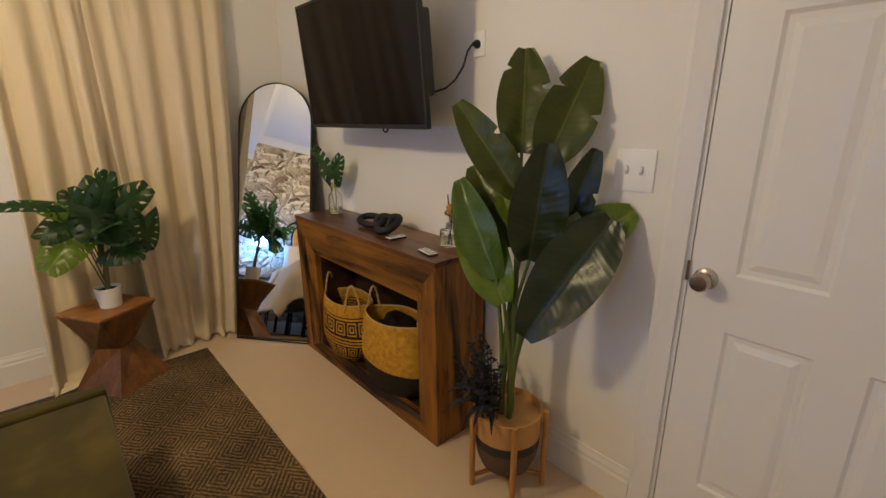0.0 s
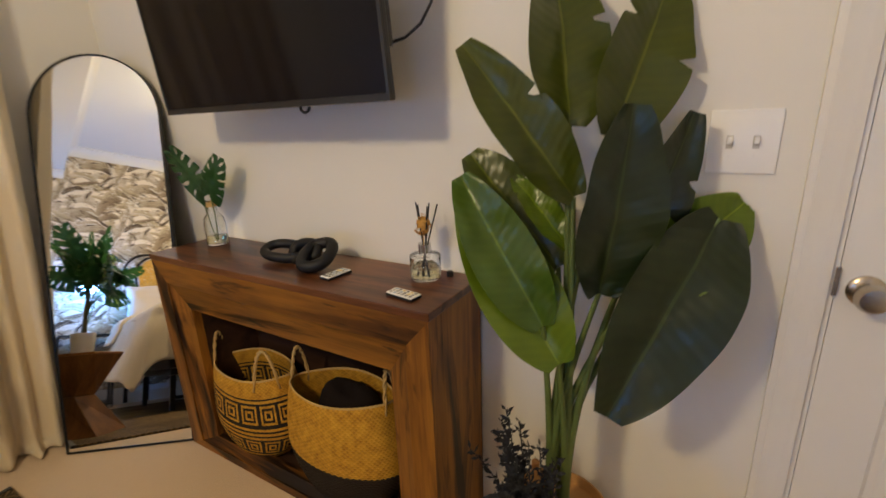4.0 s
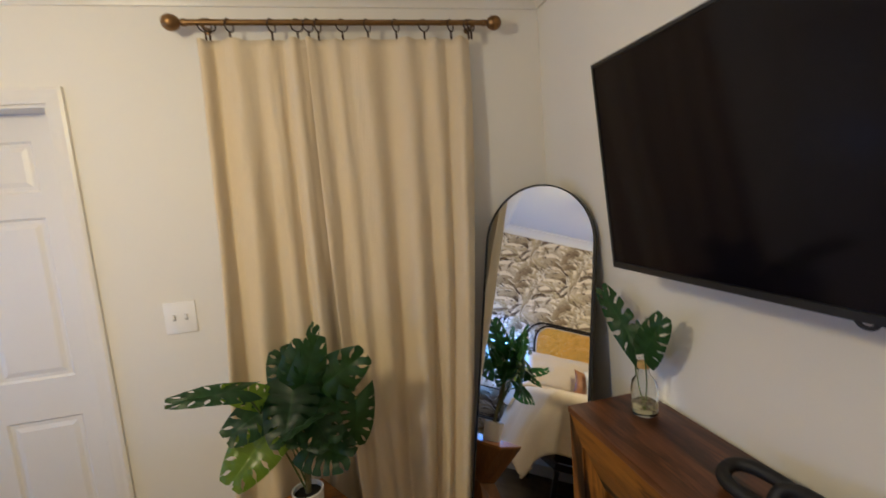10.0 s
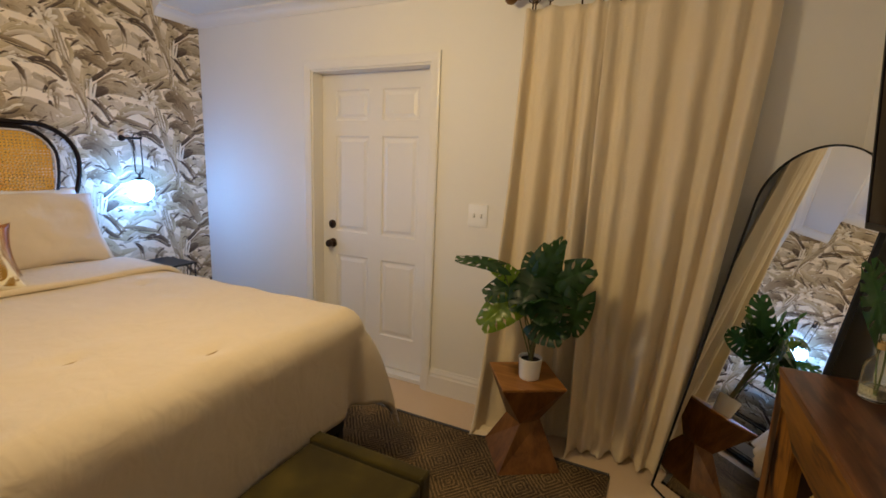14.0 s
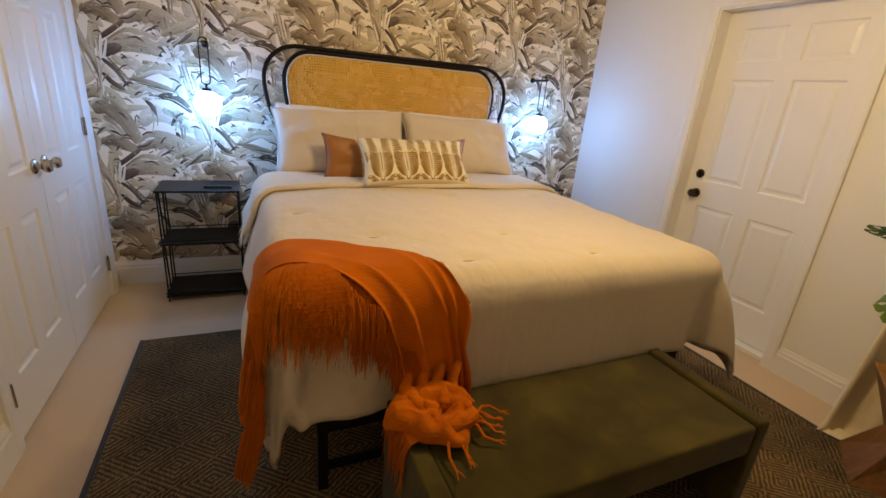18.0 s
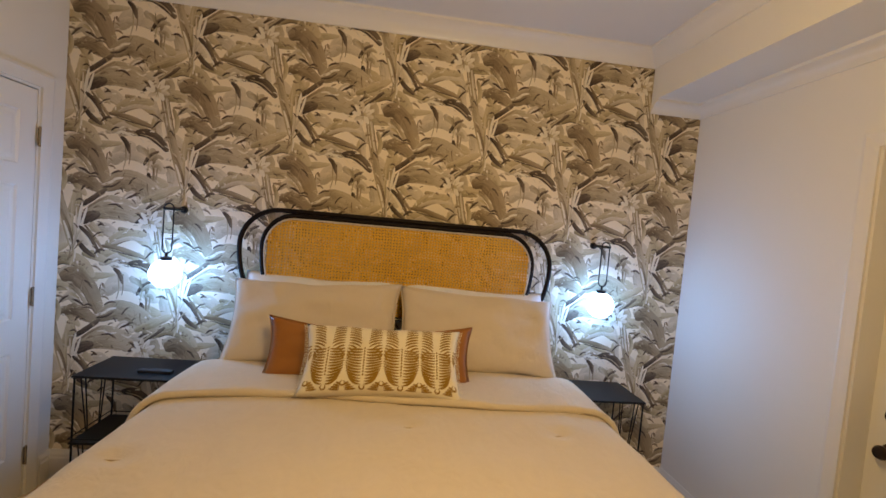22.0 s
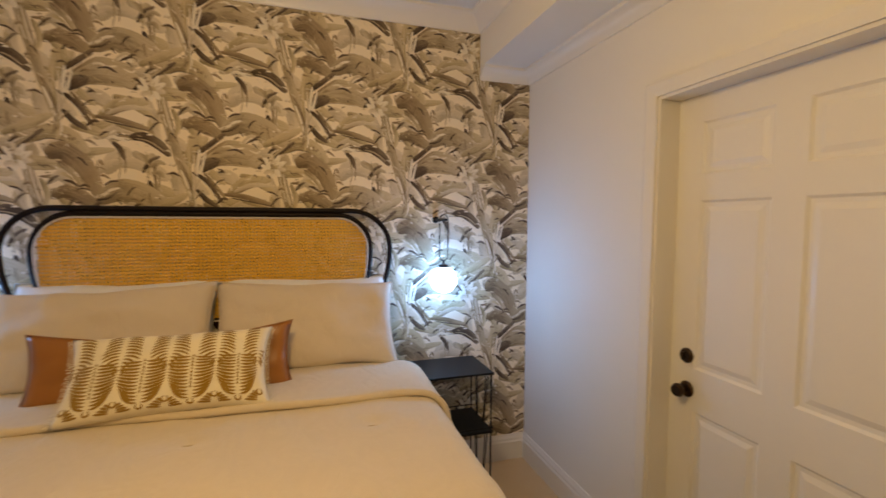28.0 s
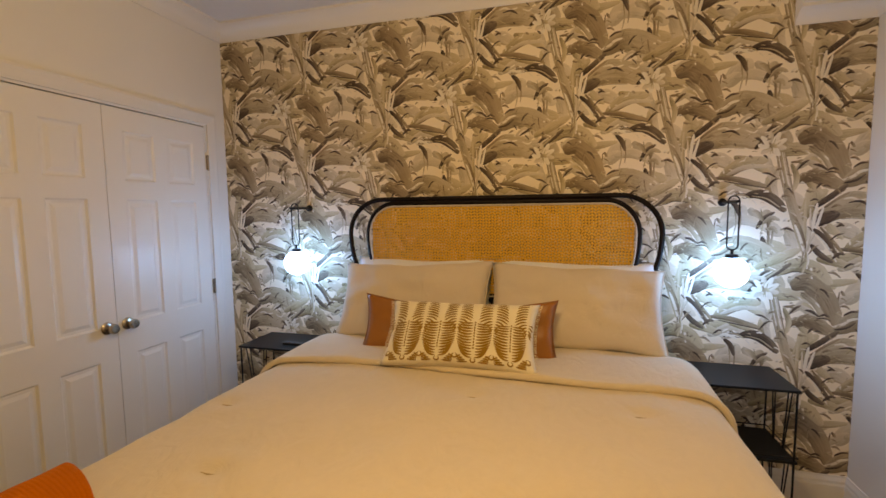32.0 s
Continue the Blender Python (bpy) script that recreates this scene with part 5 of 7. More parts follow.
# ---- bedside tables and lamps ----
def nightstand(y0, y1):
    e = thing("nightstand", (0.18, (y0 + y1) / 2, 0), "black metal bedside table with three shelves and wire legs", "nightstand", "bedside tables")
    x0, x1 = 0.03, 0.355
    for z in (0.705, 0.375, 0.03):
        sh = box(x0, x1, y0, y1, z, z + 0.012, 0.002)
        part("shelf", sh, BLACK_METAL, e)
        if z < 0.6:
            part("shelf_lip", tube([(x0, y0, z + 0.03), (x1, y0, z + 0.03), (x1, y1, z + 0.03), (x0, y1, z + 0.03)], 0.0035, 6, closed=True), BLACK_METAL, e)
    for y in (y0 + 0.012, y1 - 0.012):
        for x in (x0 + 0.008, x1 - 0.008):
            part("leg", tube([(x, y, 0.0), (x, y, 0.705)], 0.0048, 8), BLACK_METAL, e)
        for z0, z1 in ((0.042, 0.375), (0.387, 0.705)):
            for a, b in ((0.10, 0.135), (0.27, 0.235)):
                part("hairpin", tube([(a, y, z1), (b, y, z0 + 0.012), (b + 0.006, y, z0), (b + 0.012, y, z0 + 0.012), (a + 0.035, y, z1)], 0.0035, 6), BLACK_METAL, e)
    return e


nightstand(-3.325, -2.865)
nightstand(-0.835, -0.375)
rm = thing("remote_control", (0.25, -2.99, 0.717), "black remote control lying on the bedside table", "remote control")
part("body", box(0.235, 0.275, -3.07, -2.91, 0.717, 0.731, 0.004), BLACK_PLASTIC, rm)
for i in range(5):
    part("button", box(0.245, 0.265, -3.06 + 0.028 * i, -3.045 + 0.028 * i, 0.730, 0.733, 0.001), paint("grey_rubber", (0.08, 0.08, 0.085), 0.6), rm)


def glow(name, c, power):
    k = Nodes(name)
    k.b.inputs["Emission Color"].default_value = (*c, 1)
    k.b.inputs["Emission Strength"].default_value = power
    k.color((0.9, 0.9, 0.9))
    return k.done(0.3)


GLOBE = glow("lit_opal_glass", (0.15, 0.39, 1.0), GLOBE_POWER)


def wall_lamp(y):
    e = thing("wall_lamp", (0, y, 1.557), "black wall lamp with a hanging wire loop and lit opal globe", "lamp", "bedside lamps")
    pl = lathe([(0.002, 0), (0.020, 0), (0.020, 0.012), (0.017, 0.018), (0.002, 0.018)], 24)
    pl.transform(Matrix.Translation((0.001, y, 1.557)) @ Matrix.Rotation(radians(90), 4, "Y"))
    part("wall_plate", pl, BLACK_METAL, e, "", 40)
    part("arm", tube([(0.018, y, 1.557), (0.215, y, 1.557), (0.222, y, 1.560)], [0.008, 0.008, 0.006], 10), BLACK_METAL, e, "", 40)
    x, g, hi, lo = 0.172, 0.024, 1.573, 1.325
    pts = []
    for i in range(9):
        a = math.pi * i / 8
        pts.append((x, y + g * math.cos(a), hi - g + 0.012 + g * math.sin(a)))
    for i in range(9):
        a = math.pi + math.pi * i / 8
        pts.append((x, y + g * math.cos(a), lo + g + g * math.sin(a)))
    part("wire_loop", tube(pts, 0.0035, 8, closed=True), BLACK_METAL, e, "", 60)
    part("cap", lathe([(0.003, 0.045), (0.006, 0.045), (0.007, 0.022), (0.026, 0.018), (0.028, 0.0), (0.004, 0.0)], 20, (x, y, 1.286)), BLACK_METAL, e, "", 40)
    gl = bmesh.new()
    bmesh.ops.create_uvsphere(gl, u_segments=32, v_segments=20, radius=0.075, matrix=Matrix.Translation((x, y, 1.217)))
    part("globe", gl, GLOBE, e, "glowing opal glass globe", 180)


wall_lamp(-3.012)
wall_lamp(-0.613)

# ---- console table ----
WOOD_ARGS = ((0.018, 0.007, 0.002), (0.15, 0.057, 0.007), (0.38, 0.160, 0.017))
WOOD_Y = wood("console_oak_along", (0.009, 0.0035, 0.0012), (0.088, 0.033, 0.0045), (0.30, 0.124, 0.011), axis="y", scale=0.50, knots=1.9)
WOOD_Z = wood("console_oak_upright", *WOOD_ARGS, axis="z", scale=0.5, knots=1.4)
WOOD_TOP = wood("console_walnut_top", (0.030, 0.011, 0.005), (0.075, 0.027, 0.011), (0.19, 0.074, 0.026), axis="y", rough=0.30, scale=0.7, knots=1.3)
# inner boards: wood tone lowered to hold the shade inside the console
WOOD_IN = wood("console_inside_shaded", (0.012, 0.006, 0.004), (0.04, 0.017, 0.009), (0.07, 0.03, 0.014), axis="y", rough=0.6)
CX0, CX1, CY0, CY1, CZ = 3.695, 3.985, -1.925, -0.69, 0.845
con = thing("console_table", (3.84, -1.31, 0), "dark stained wooden console table with a mitred front frame", "console table")
part("top_board", box(CX0 - 0.004, CX1, CY0 - 0.004, CY1 + 0.004, CZ - 0.022, CZ, 0.003), WOOD_TOP, con, "walnut-brown top board")


def frame_piece(side):
    """One mitred member of the front frame: a flat outer band and a band sloping inwards."""
    zt, zb = CZ - 0.022, 0.0
    oy0, oy1 = CY0, CY1
    out = [(oy0, zb), (oy1, zb), (oy1, zt), (oy0, zt)]
    b1, t1, s1 = 0.035, 0.085, 0.075
    mid = [(oy0 + s1, zb + b1), (oy1 - s1, zb + b1), (oy1 - s1, zt - t1), (oy0 + s1, zt - t1)]
    b2, t2, s2 = 0.065, 0.190, 0.150
    inn = [(oy0 + s2, zb + b2), (oy1 - s2, zb + b2), (oy1 - s2, zt - t2), (oy0 + s2, zt - t2)]
    i, j = side, (side + 1) % 4
    bm = bmesh.new()
    loops = [[(CX0, *p) for p in (out[i], out[j])], [(CX0, *p) for p in (mid[i], mid[j])], [(CX0 + 0.006, *p) for p in (mid[i], mid[j])], [(CX0 + 0.028, *p) for p in (inn[i], inn[j])], [(CX0 + 0.06, *p) for p in (inn[i], inn[j])], [(CX0 + 0.06, *p) for p in (out[i], out[j])]]
    vs = [[bm.verts.new(p) for p in lp] for lp in loops]
    n = len(vs)
    for k in range(n):
        bm.faces.new((vs[k][0], vs[k][1], vs[(k + 1) % n][1], vs[(k + 1) % n][0]))
    bm.faces.new([v[0] for v in vs])
    bm.faces.new([v[1] for v in vs][::-1])
    bmesh.ops.recalc_face_normals(bm, faces=bm.faces[:])
    return bm


for s, nm in enumerate(("bottom_rail", "post", "top_rail", "post")):
    part(nm, frame_piece(s), WOOD_Z if nm == "post" else WOOD_Y, con)
for y0, y1 in ((CY0, CY0 + 0.03), (CY1 - 0.03, CY1)):
    part("side_panel", box(CX0 + 0.0605, CX1 - 0.01, y0, y1, 0, CZ - 0.0225), WOOD_Z, con)
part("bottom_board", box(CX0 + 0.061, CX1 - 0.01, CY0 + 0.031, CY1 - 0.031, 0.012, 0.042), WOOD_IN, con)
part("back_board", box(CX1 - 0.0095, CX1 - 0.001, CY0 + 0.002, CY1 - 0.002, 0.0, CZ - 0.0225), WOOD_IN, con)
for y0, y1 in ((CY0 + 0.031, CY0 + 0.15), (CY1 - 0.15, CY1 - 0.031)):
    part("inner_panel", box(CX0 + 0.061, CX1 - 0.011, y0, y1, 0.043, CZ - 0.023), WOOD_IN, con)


# ---- baskets ----
def straw_mat(name, pattern):
    k = Nodes(name)
    c = k.add("ShaderNodeTexCoord")
    sp = k.add("ShaderNodeSeparateXYZ")
    k.link(c.outputs["UV"], sp.inputs[0])
    U, V = sp.outputs[1], sp.outputs[0]
    rowf = k.math("FRACT", k.math("MULTIPLY", V, 52.0))
    row = k.math("SINE", k.math("MULTIPLY", rowf, math.pi))
    odd = k.math("SINE", k.math("ADD", k.math("MULTIPLY", U, 420.0), k.math("MULTIPLY", k.math("FLOOR", k.math("MULTIPLY", V, 52.0)), 3.14)))
    n = k.noise(k.coords(), 40.0, 3)
    f = k.math("ADD", k.math("MULTIPLY", n, 0.7), k.math("MULTIPLY", odd, 0.07))
    straw = k.ramp(f, [(0.10, (0.29, 0.130, 0.007)), (0.36, (0.57, 0.298, 0.019)), (0.75, (0.84, 0.500, 0.055))])
    black = (0.018, 0.013, 0.012)
    if pattern == "two-tone":
        m = k.math("LESS_THAN", k.math("ADD", V, k.math("MULTIPLY", odd, 0.006)), 0.40)
    else:
        fu = k.math("ABSOLUTE", k.math("SUBTRACT", k.math("FRACT", k.math("MULTIPLY", U, 15.0)), 0.5))
        vv = k.math("DIVIDE", k.math("SUBTRACT", V, 0.50), 0.27)
        fv = k.math("ABSOLUTE", k.math("SUBTRACT", vv, 0.5))
        ring = k.math("GREATER_THAN", k.math("SINE", k.math("MULTIPLY", k.math("MAXIMUM", fu, fv), 31.0)), 0.0)
        inband = k.math("LESS_THAN", fv, 0.5)
        vv2 = k.math("DIVIDE", k.math("SUBTRACT", V, 0.12), 0.22)
        fv2 = k.math("ABSOLUTE", k.math("SUBTRACT", vv2, 0.5))
        ring2 = k.math("GREATER_THAN", k.math("SINE", k.math("MULTIPLY", k.math("MAXIMUM", fu, fv2), 31.0)), 0.0)
        inband2 = k.math("LESS_THAN", fv2, 0.5)
        st = k.math("GREATER_THAN", k.math("SINE", k.math("MULTIPLY", V, 118.0)), 0.25)
        high = k.math("LESS_THAN", V, 0.82)
        other = k.math("MULTIPLY", st, k.math("MULTIPLY", k.math("SUBTRACT", 1.0, k.math("MAXIMUM", inband, inband2)), high))
        m = k.math("MAXIMUM", other, k.math("MAXIMUM", k.math("MULTIPLY", ring, inband), k.math("MULTIPLY", ring2, inband2)))
    k.color(k.mix(m, straw, black))
    k.bump(k.math("ADD", row, k.math("MULTIPLY", odd, 0.6)), 0.6, 0.0025)
    return k.done(0.7, 0, 0.3)


ROPE = paint("straw_rope", (0.54, 0.36, 0.13), 0.8, 0.2, 0.6, 120, 20)
# straw darkened for the base disc, as shade at the basket's bottom
BASKET_IN = paint("basket_straw_shaded", (0.05, 0.032, 0.016), 0.9, 0.3, 0.5, 90, 20)


def basket(c, rim, belly, base, h, mat_, label, tilt, turns, lift_=0.15, lean_in=0.02):
    """A belly basket; rim, belly and base are half widths (across the console, along it), tilt raises the rim along the console."""
    e = thing("basket", (c[0], c[1], 0.042), label, "basket", "baskets in the console")

    def f(u, v, r_off=0.0, weave=0.0):
        a = -v * math.tau
        if u < 0.42:
            q = math.sin(u / 0.42 * math.pi / 2) ** 0.9
            rx, ry = (base[k] + (belly[k] - base[k]) * q for k in (0, 1))
        else:
            q = (u - 0.42) / 0.58
            q = 0.55 * q * q + 0.45 * q
            rx, ry = (belly[k] + (rim[k] - belly[k]) * q for k in (0, 1))
        wob = 1 + 0.020 * math.sin(2 * a + h * 9) * u + 0.012 * noise.noise(Vector((math.cos(a) * 2, math.sin(a) * 2, u * 3 + h * 7)))
        if weave:
            row = u * 40
            r_off += weave * (abs(math.sin(row * math.pi)) * 0.7 + 0.5 * math.sin(v * 150 * math.pi + math.pi * int(row)))
        z = 0.044 + (h + tilt * math.sin(a) * u) * u + 0.006 * math.sin(3 * a + h * 20) * u
        return c[0] + (rx * wob + r_off) * math.cos(a), c[1] + (ry * wob + r_off) * math.sin(a), z
    part("shell", sheet(lambda u, v: f(u, v, 0.0, 0.0011), 120, 240, 0, uv=True), mat_, e, "", 180)
    part("inside", sheet(lambda u, v: f(0.03 + 0.968 * u, 1 - v, -0.007), 24, 48, uv=True), mat_, e, "dark inside", 180)
    bd = lathe([(0.001, 0.0), (0.9, 0.0), (0.9, 0.004), (0.001, 0.004)], 40)
    bd.transform(Matrix.Translation((c[0], c[1], 0.043)) @ Matrix.Diagonal((base[0], base[1], 1, 1)))
    part("base_disc", bd, BASKET_IN, e)
    rm_ = bmesh.new()
    for ph in (0.0, math.pi):
        tube([Vector(f(1.0, k / 180, -0.003)) + Vector((0, 0, 0.0022 * math.sin(k * 1.05 + ph))) for k in range(180)], 0.0036, 6, closed=True, bm=rm_)
    part("rim", rm_, ROPE, e, "braided straw rim", 180)
    for a0 in turns:
        for_pts = []
        for k in range(25):
            q = k / 24
            a = a0 + (q - 0.5) * 0.62
            p = Vector(f(1.0, (-a / math.tau) % 1.0, 0.004))
            up_ = math.sin(q * math.pi) ** 0.7
            for_pts.append(p + Vector((0, 0, lift_ * up_ - 0.035)) + Vector((math.cos(a0), math.sin(a0), 0)) * (-lean_in * up_))
        hd = bmesh.new()
        for ph in (0.0, math.pi):
            tw_ = [p + Vector((math.cos(j * 1.25 + ph), math.sin(j * 1.25 + ph), 0.6 * math.sin(j * 1.25 + ph))) * 0.0035 for j, p in enumerate(for_pts)]
            tube(tw_, 0.0042, 6, bm=hd)
        part("handle", hd, ROPE, e, "twisted straw handle", 180)
    return e


basket((3.818, -1.018), (0.105, 0.196), (0.128, 0.222), (0.090, 0.130), 0.352, straw_mat("patterned_straw", "greek"), "straw belly basket with black woven square patterns", -0.004, (1.75, 4.05))
basket((3.822, -1.472), (0.108, 0.216), (0.132, 0.254), (0.105, 0.170), 0.385, straw_mat("two_tone_straw", "two-tone"), "natural straw belly basket with a black lower half", -0.012, (1.50, 4.78))
# dark cloth, oversized so that it also stands in for the basket's inner shadow
bl = bmesh.new()
bmesh.ops.create_icosphere(bl, subdivisions=3, radius=0.088, matrix=Matrix.Translation((3.842, -1.490, 0.325)))
for v in bl.verts:
    w_ = v.co - Vector((3.842, -1.490, 0.325))
    v.co.z += 0.7 * max(0.0, w_.z) * (0.45 + 0.9 * noise.noise(Vector((v.co.x, v.co.y, 0.3)) * 17)) + 0.01 * noise.noise(v.co * 30)
    v.co.y += 0.5 * w_.y
solo("folded_blanket", bl, cloth("dark_fleece_and_shade", (0.010, 0.006, 0.006), sheen=0.0), "dark folded cloth in the straw basket, enlarged to fill its shaded inside", "blanket", 180)


# ---- television ----
SCREEN = paint("tv_screen", (0.004, 0.003, 0.006), 0.10, 0.05, 0.0, spec=0.15)
MT = Matrix.Translation((3.776, -1.325, 1.335)) @ Matrix.Rotation(radians(-4.6), 4, "Y")
tv = thing("television", (3.80, -1.325, 1.335), "black flat television on a tilting wall mount, switched off", "television")
w2, th = 0.472, 0.572
part("housing", place(box(0.006, 0.024, -w2, w2, 0.0, th, 0.004), MT), BLACK_PLASTIC, tv)
part("rear_cover", place(box(0.0245, 0.080, -0.445, 0.40, 0.12, 0.43, 0.012), MT), BLACK_PLASTIC, tv)
part("screen", place(box(0.0025, 0.0055, -w2 + 0.010, w2 - 0.010, 0.018, th - 0.010), MT), SCREEN, tv, "dark glossy screen")
bz = bmesh.new()
for a in ((-w2, w2, 0.0, 0.0165), (-w2, w2, th - 0.009, th), (-w2, -w2 + 0.009, 0.0165, th - 0.009), (w2 - 0.009, w2, 0.0165, th - 0.009)):
    box(0.0, 0.0058, a[0], a[1], a[2], a[3], bm=bz)
part("bezel", place(bz, MT), BLACK_PLASTIC, tv)
mount = thing("tv_mount", (3.97, -1.40, 1.6), "black metal swing-arm television wall mount", "wall mount")
part("wall_plate", box(3.985, 3.999, -1.48, -1.32, 1.50, 1.78, 0.002), BLACK_METAL, mount)
part("arm", box(3.90, 3.985, -1.42, -1.38, 1.60, 1.66, 0.004), BLACK_METAL, mount)
part("vesa_plate", box(3.868, 3.888, -1.55, -1.25, 1.52, 1.72, 0.002), BLACK_METAL, mount)
cord = thing("power_cord", (4.0, -1.845, 1.65), "black power cord plugged in beside the television", "cable")
part("cable", tube([(3.90, -1.70, 1.48), (3.90, -1.765, 1.49), (3.92, -1.80, 1.52), (3.95, -1.815, 1.57), (3.965, -1.822, 1.625), (3.972, -1.838, 1.646), (3.978, -1.846, 1.65)], 0.004, 8), BLACK_PLASTIC, cord, "", 60)
pl = lathe([(0.003, 0), (0.016, 0), (0.016, 0.014), (0.009, 0.024), (0.005, 0.034), (0.002, 0.034)], 16)
pl.transform(Matrix.Translation((3.999, -1.85, 1.65)) @ Matrix.Rotation(radians(-90), 4, "Y"))
part("plug", pl, BLACK_PLASTIC, cord, "", 40)
lp = [(3.80, -1.485 + 0.017 * math.cos(a), 1.335 + 0.015 * math.sin(a)) for a in [math.pi + math.pi * i / 10 for i in range(11)]]
part("cable_loop", tube(lp, 0.004, 8), BLACK_PLASTIC, tv, "black cable loop hanging below", 60)
ot = thing("wall_outlet", (4.0, -1.88, 1.64), "white wall outlet partly behind the power plug", "outlet")
part("cover_plate", box(3.994, 4.0, -1.885, -1.825, 1.605, 1.695, 0.002), PLATE, ot)
for z in (1.62, 1.66):
    part("socket", box(3.9925, 3.9945, -1.875, -1.835, z - 0.014, z + 0.014, 0.001), PLATE, ot)


# ---- leaning mirror ----
MA, MD, MN = Vector((3.388, -0.288, 0.004)), Vector((0.6111, -0.7916, 0)), Vector((0.7916, 0.6111, 0))
LEAN = radians(14.2)
MUP = (Vector((0, 0, 1)) * math.cos(LEAN) + MN * math.sin(LEAN) - MD * 0.012).normalized()
MBACK = MUP.cross(MD)
MBACK = MBACK if MBACK.dot(MN) > 0 else -MBACK
MW, MH = 0.505, 1.645


def mirror_outline(inset, n=24):
    r = MW / 2
    pts = [(inset, inset), (MW - inset, inset)]
    for i in range(n + 1):
        a = math.pi * i / n
        pts.append((r + (r - inset) * math.cos(a), MH - r + (r - inset) * math.sin(a)))
    return pts


def mirror_xyz(p, back=0.0):
    return MA + MD * p[0] + MUP * p[1] + MBACK * back


mir = thing("mirror", (3.54, -0.49, 0), "tall arched mirror in a thin black frame leaning in the corner", "mirror")
bm = bmesh.new()
o, i_ = mirror_outline(0.0), mirror_outline(0.0065)
rows = [[bm.verts.new(mirror_xyz(p, b)) for p in ps] for ps, b in ((o, 0.0), (i_, 0.0), (i_, 0.012), (o, 0.028))]
n = len(o)
for a in range(4):
    for j in range(n):
        bm.faces.new((rows[a][j], rows[a][(j + 1) % n], rows[(a + 1) % 4][(j + 1) % n], rows[(a + 1) % 4][j]))
bmesh.ops.recalc_face_normals(bm, faces=bm.faces[:])
part("frame", bm, BLACK_METAL, mir)
k = Nodes("mirror_glass")
k.color((0.90, 0.92, 0.92))
MIRROR = k.done(0.015, 1.0)
bm = bmesh.new()
f_ = [bm.verts.new(mirror_xyz(p, 0.004)) for p in mirror_outline(0.006)]
bm.faces.new(f_)
b_ = [bm.verts.new(mirror_xyz(p, 0.010)) for p in mirror_outline(0.006)]
bm.faces.new(b_[::-1])
for j in range(len(f_)):
    bm.faces.new((f_[j], b_[j], b_[(j + 1) % len(f_)], f_[(j + 1) % len(f_)]))
part("mirror_glass", bm, MIRROR, mir, "clear mirror glass")
bm = bmesh.new()
bm.faces.new([bm.verts.new(mirror_xyz(p, 0.0285)) for p in mirror_outline(0.002)])
part("backing_board", bm, BLACK_PLASTIC, mir)


# ---- curtain and rod ----
CURT = cloth("cream_curtain_linen", (0.74, 0.62, 0.425), 500, 0.06, 0.4)


def curtain(xa, xb, folds, phase, flare_l, flare_r, label, seed):
    e = thing("curtain", ((xa + xb) / 2, -0.08, 0), label, "curtain", "curtain panels")

    def f(u, v):
        z = 2.252 * (1 - v)
        d = v ** 1.6
        xl, xr = xa + flare_l[0] * d, xb + flare_r[0] * d
        uu = u + 0.055 * noise.noise(Vector((u * 4.2, v * 1.1, seed))) * (0.55 + 0.7 * v)
        x = xl + (xr - xl) * (uu + 0.03 * math.sin(uu * 9 + seed))
        y = -0.078 + (flare_l[1] * (1 - u) ** 2.2 + flare_r[1] * u ** 2) * v ** 1.25
        w = math.sin(uu * folds * math.tau + phase + 0.8 * noise.noise(Vector((u * 3, v * 2, seed + 2))))
        w = 0.75 * w + 0.35 * math.sin(uu * folds * 0.57 * math.tau + seed + 1.5 * v)
        amp = (0.019 + 0.022 * smoothstep(0.0, 0.7, v)) * (0.9 + 1.1 * noise.noise(Vector((u * 5, 0.5 * v, seed))))
        y -= w * amp + 0.013 * noise.noise(Vector((u * 8, v * 3, seed))) * (0.4 + v) + 0.004 * noise.noise(Vector((u * 22, v * 11, seed)))
        z -= 0.007 * (1 - v) ** 8 * (1 - abs(w))
        if z < 0.05:
            q = (0.05 - z) / 0.05
            y -= 0.05 * q * q * (0.7 + 0.5 * math.sin(u * 17 + seed))
            z = 0.010 + 0.04 * (1 - q) + 0.012 * math.sin(u * 31) ** 2 * q
        p = Vector((x, min(-0.012, y), z))
        return p.x, min(-0.012, p.y), p.z
    part("panel", sheet(f, int(26 * folds), 60, 0.003), CURT, e, "", 180)
    return e


curtain(2.560, 2.990, 3.8, 0.6, (-0.085, -0.22), (0.0, -0.03), "cream linen curtain panel on rings, pooling on the carpet", 3.0)
curtain(2.935, 3.655, 5.5, 1.2, (0.03, -0.14), (-0.21, -0.12), "wide cream linen curtain panel behind the leaning mirror", 8.0)

# cloth pooled on the carpet
pool = sheet(lambda u, v: (2.475 + 0.24 * u + 0.02 * math.sin(v * 9), -0.33 + 0.13 * v + 0.05 * u * u, 0.012 + 0.028 * abs(math.sin(v * 7 + u * 3)) * (0.4 + 0.6 * v) + 0.008 * noise.noise(Vector((u * 9, v * 9, 1)))), 30, 24, 0.003)
e = thing("curtain_hem", (2.6, -0.27, 0), "pooled hem of the cream curtain folded on the carpet", "curtain")
part("fold", pool, CURT, e, "", 180)

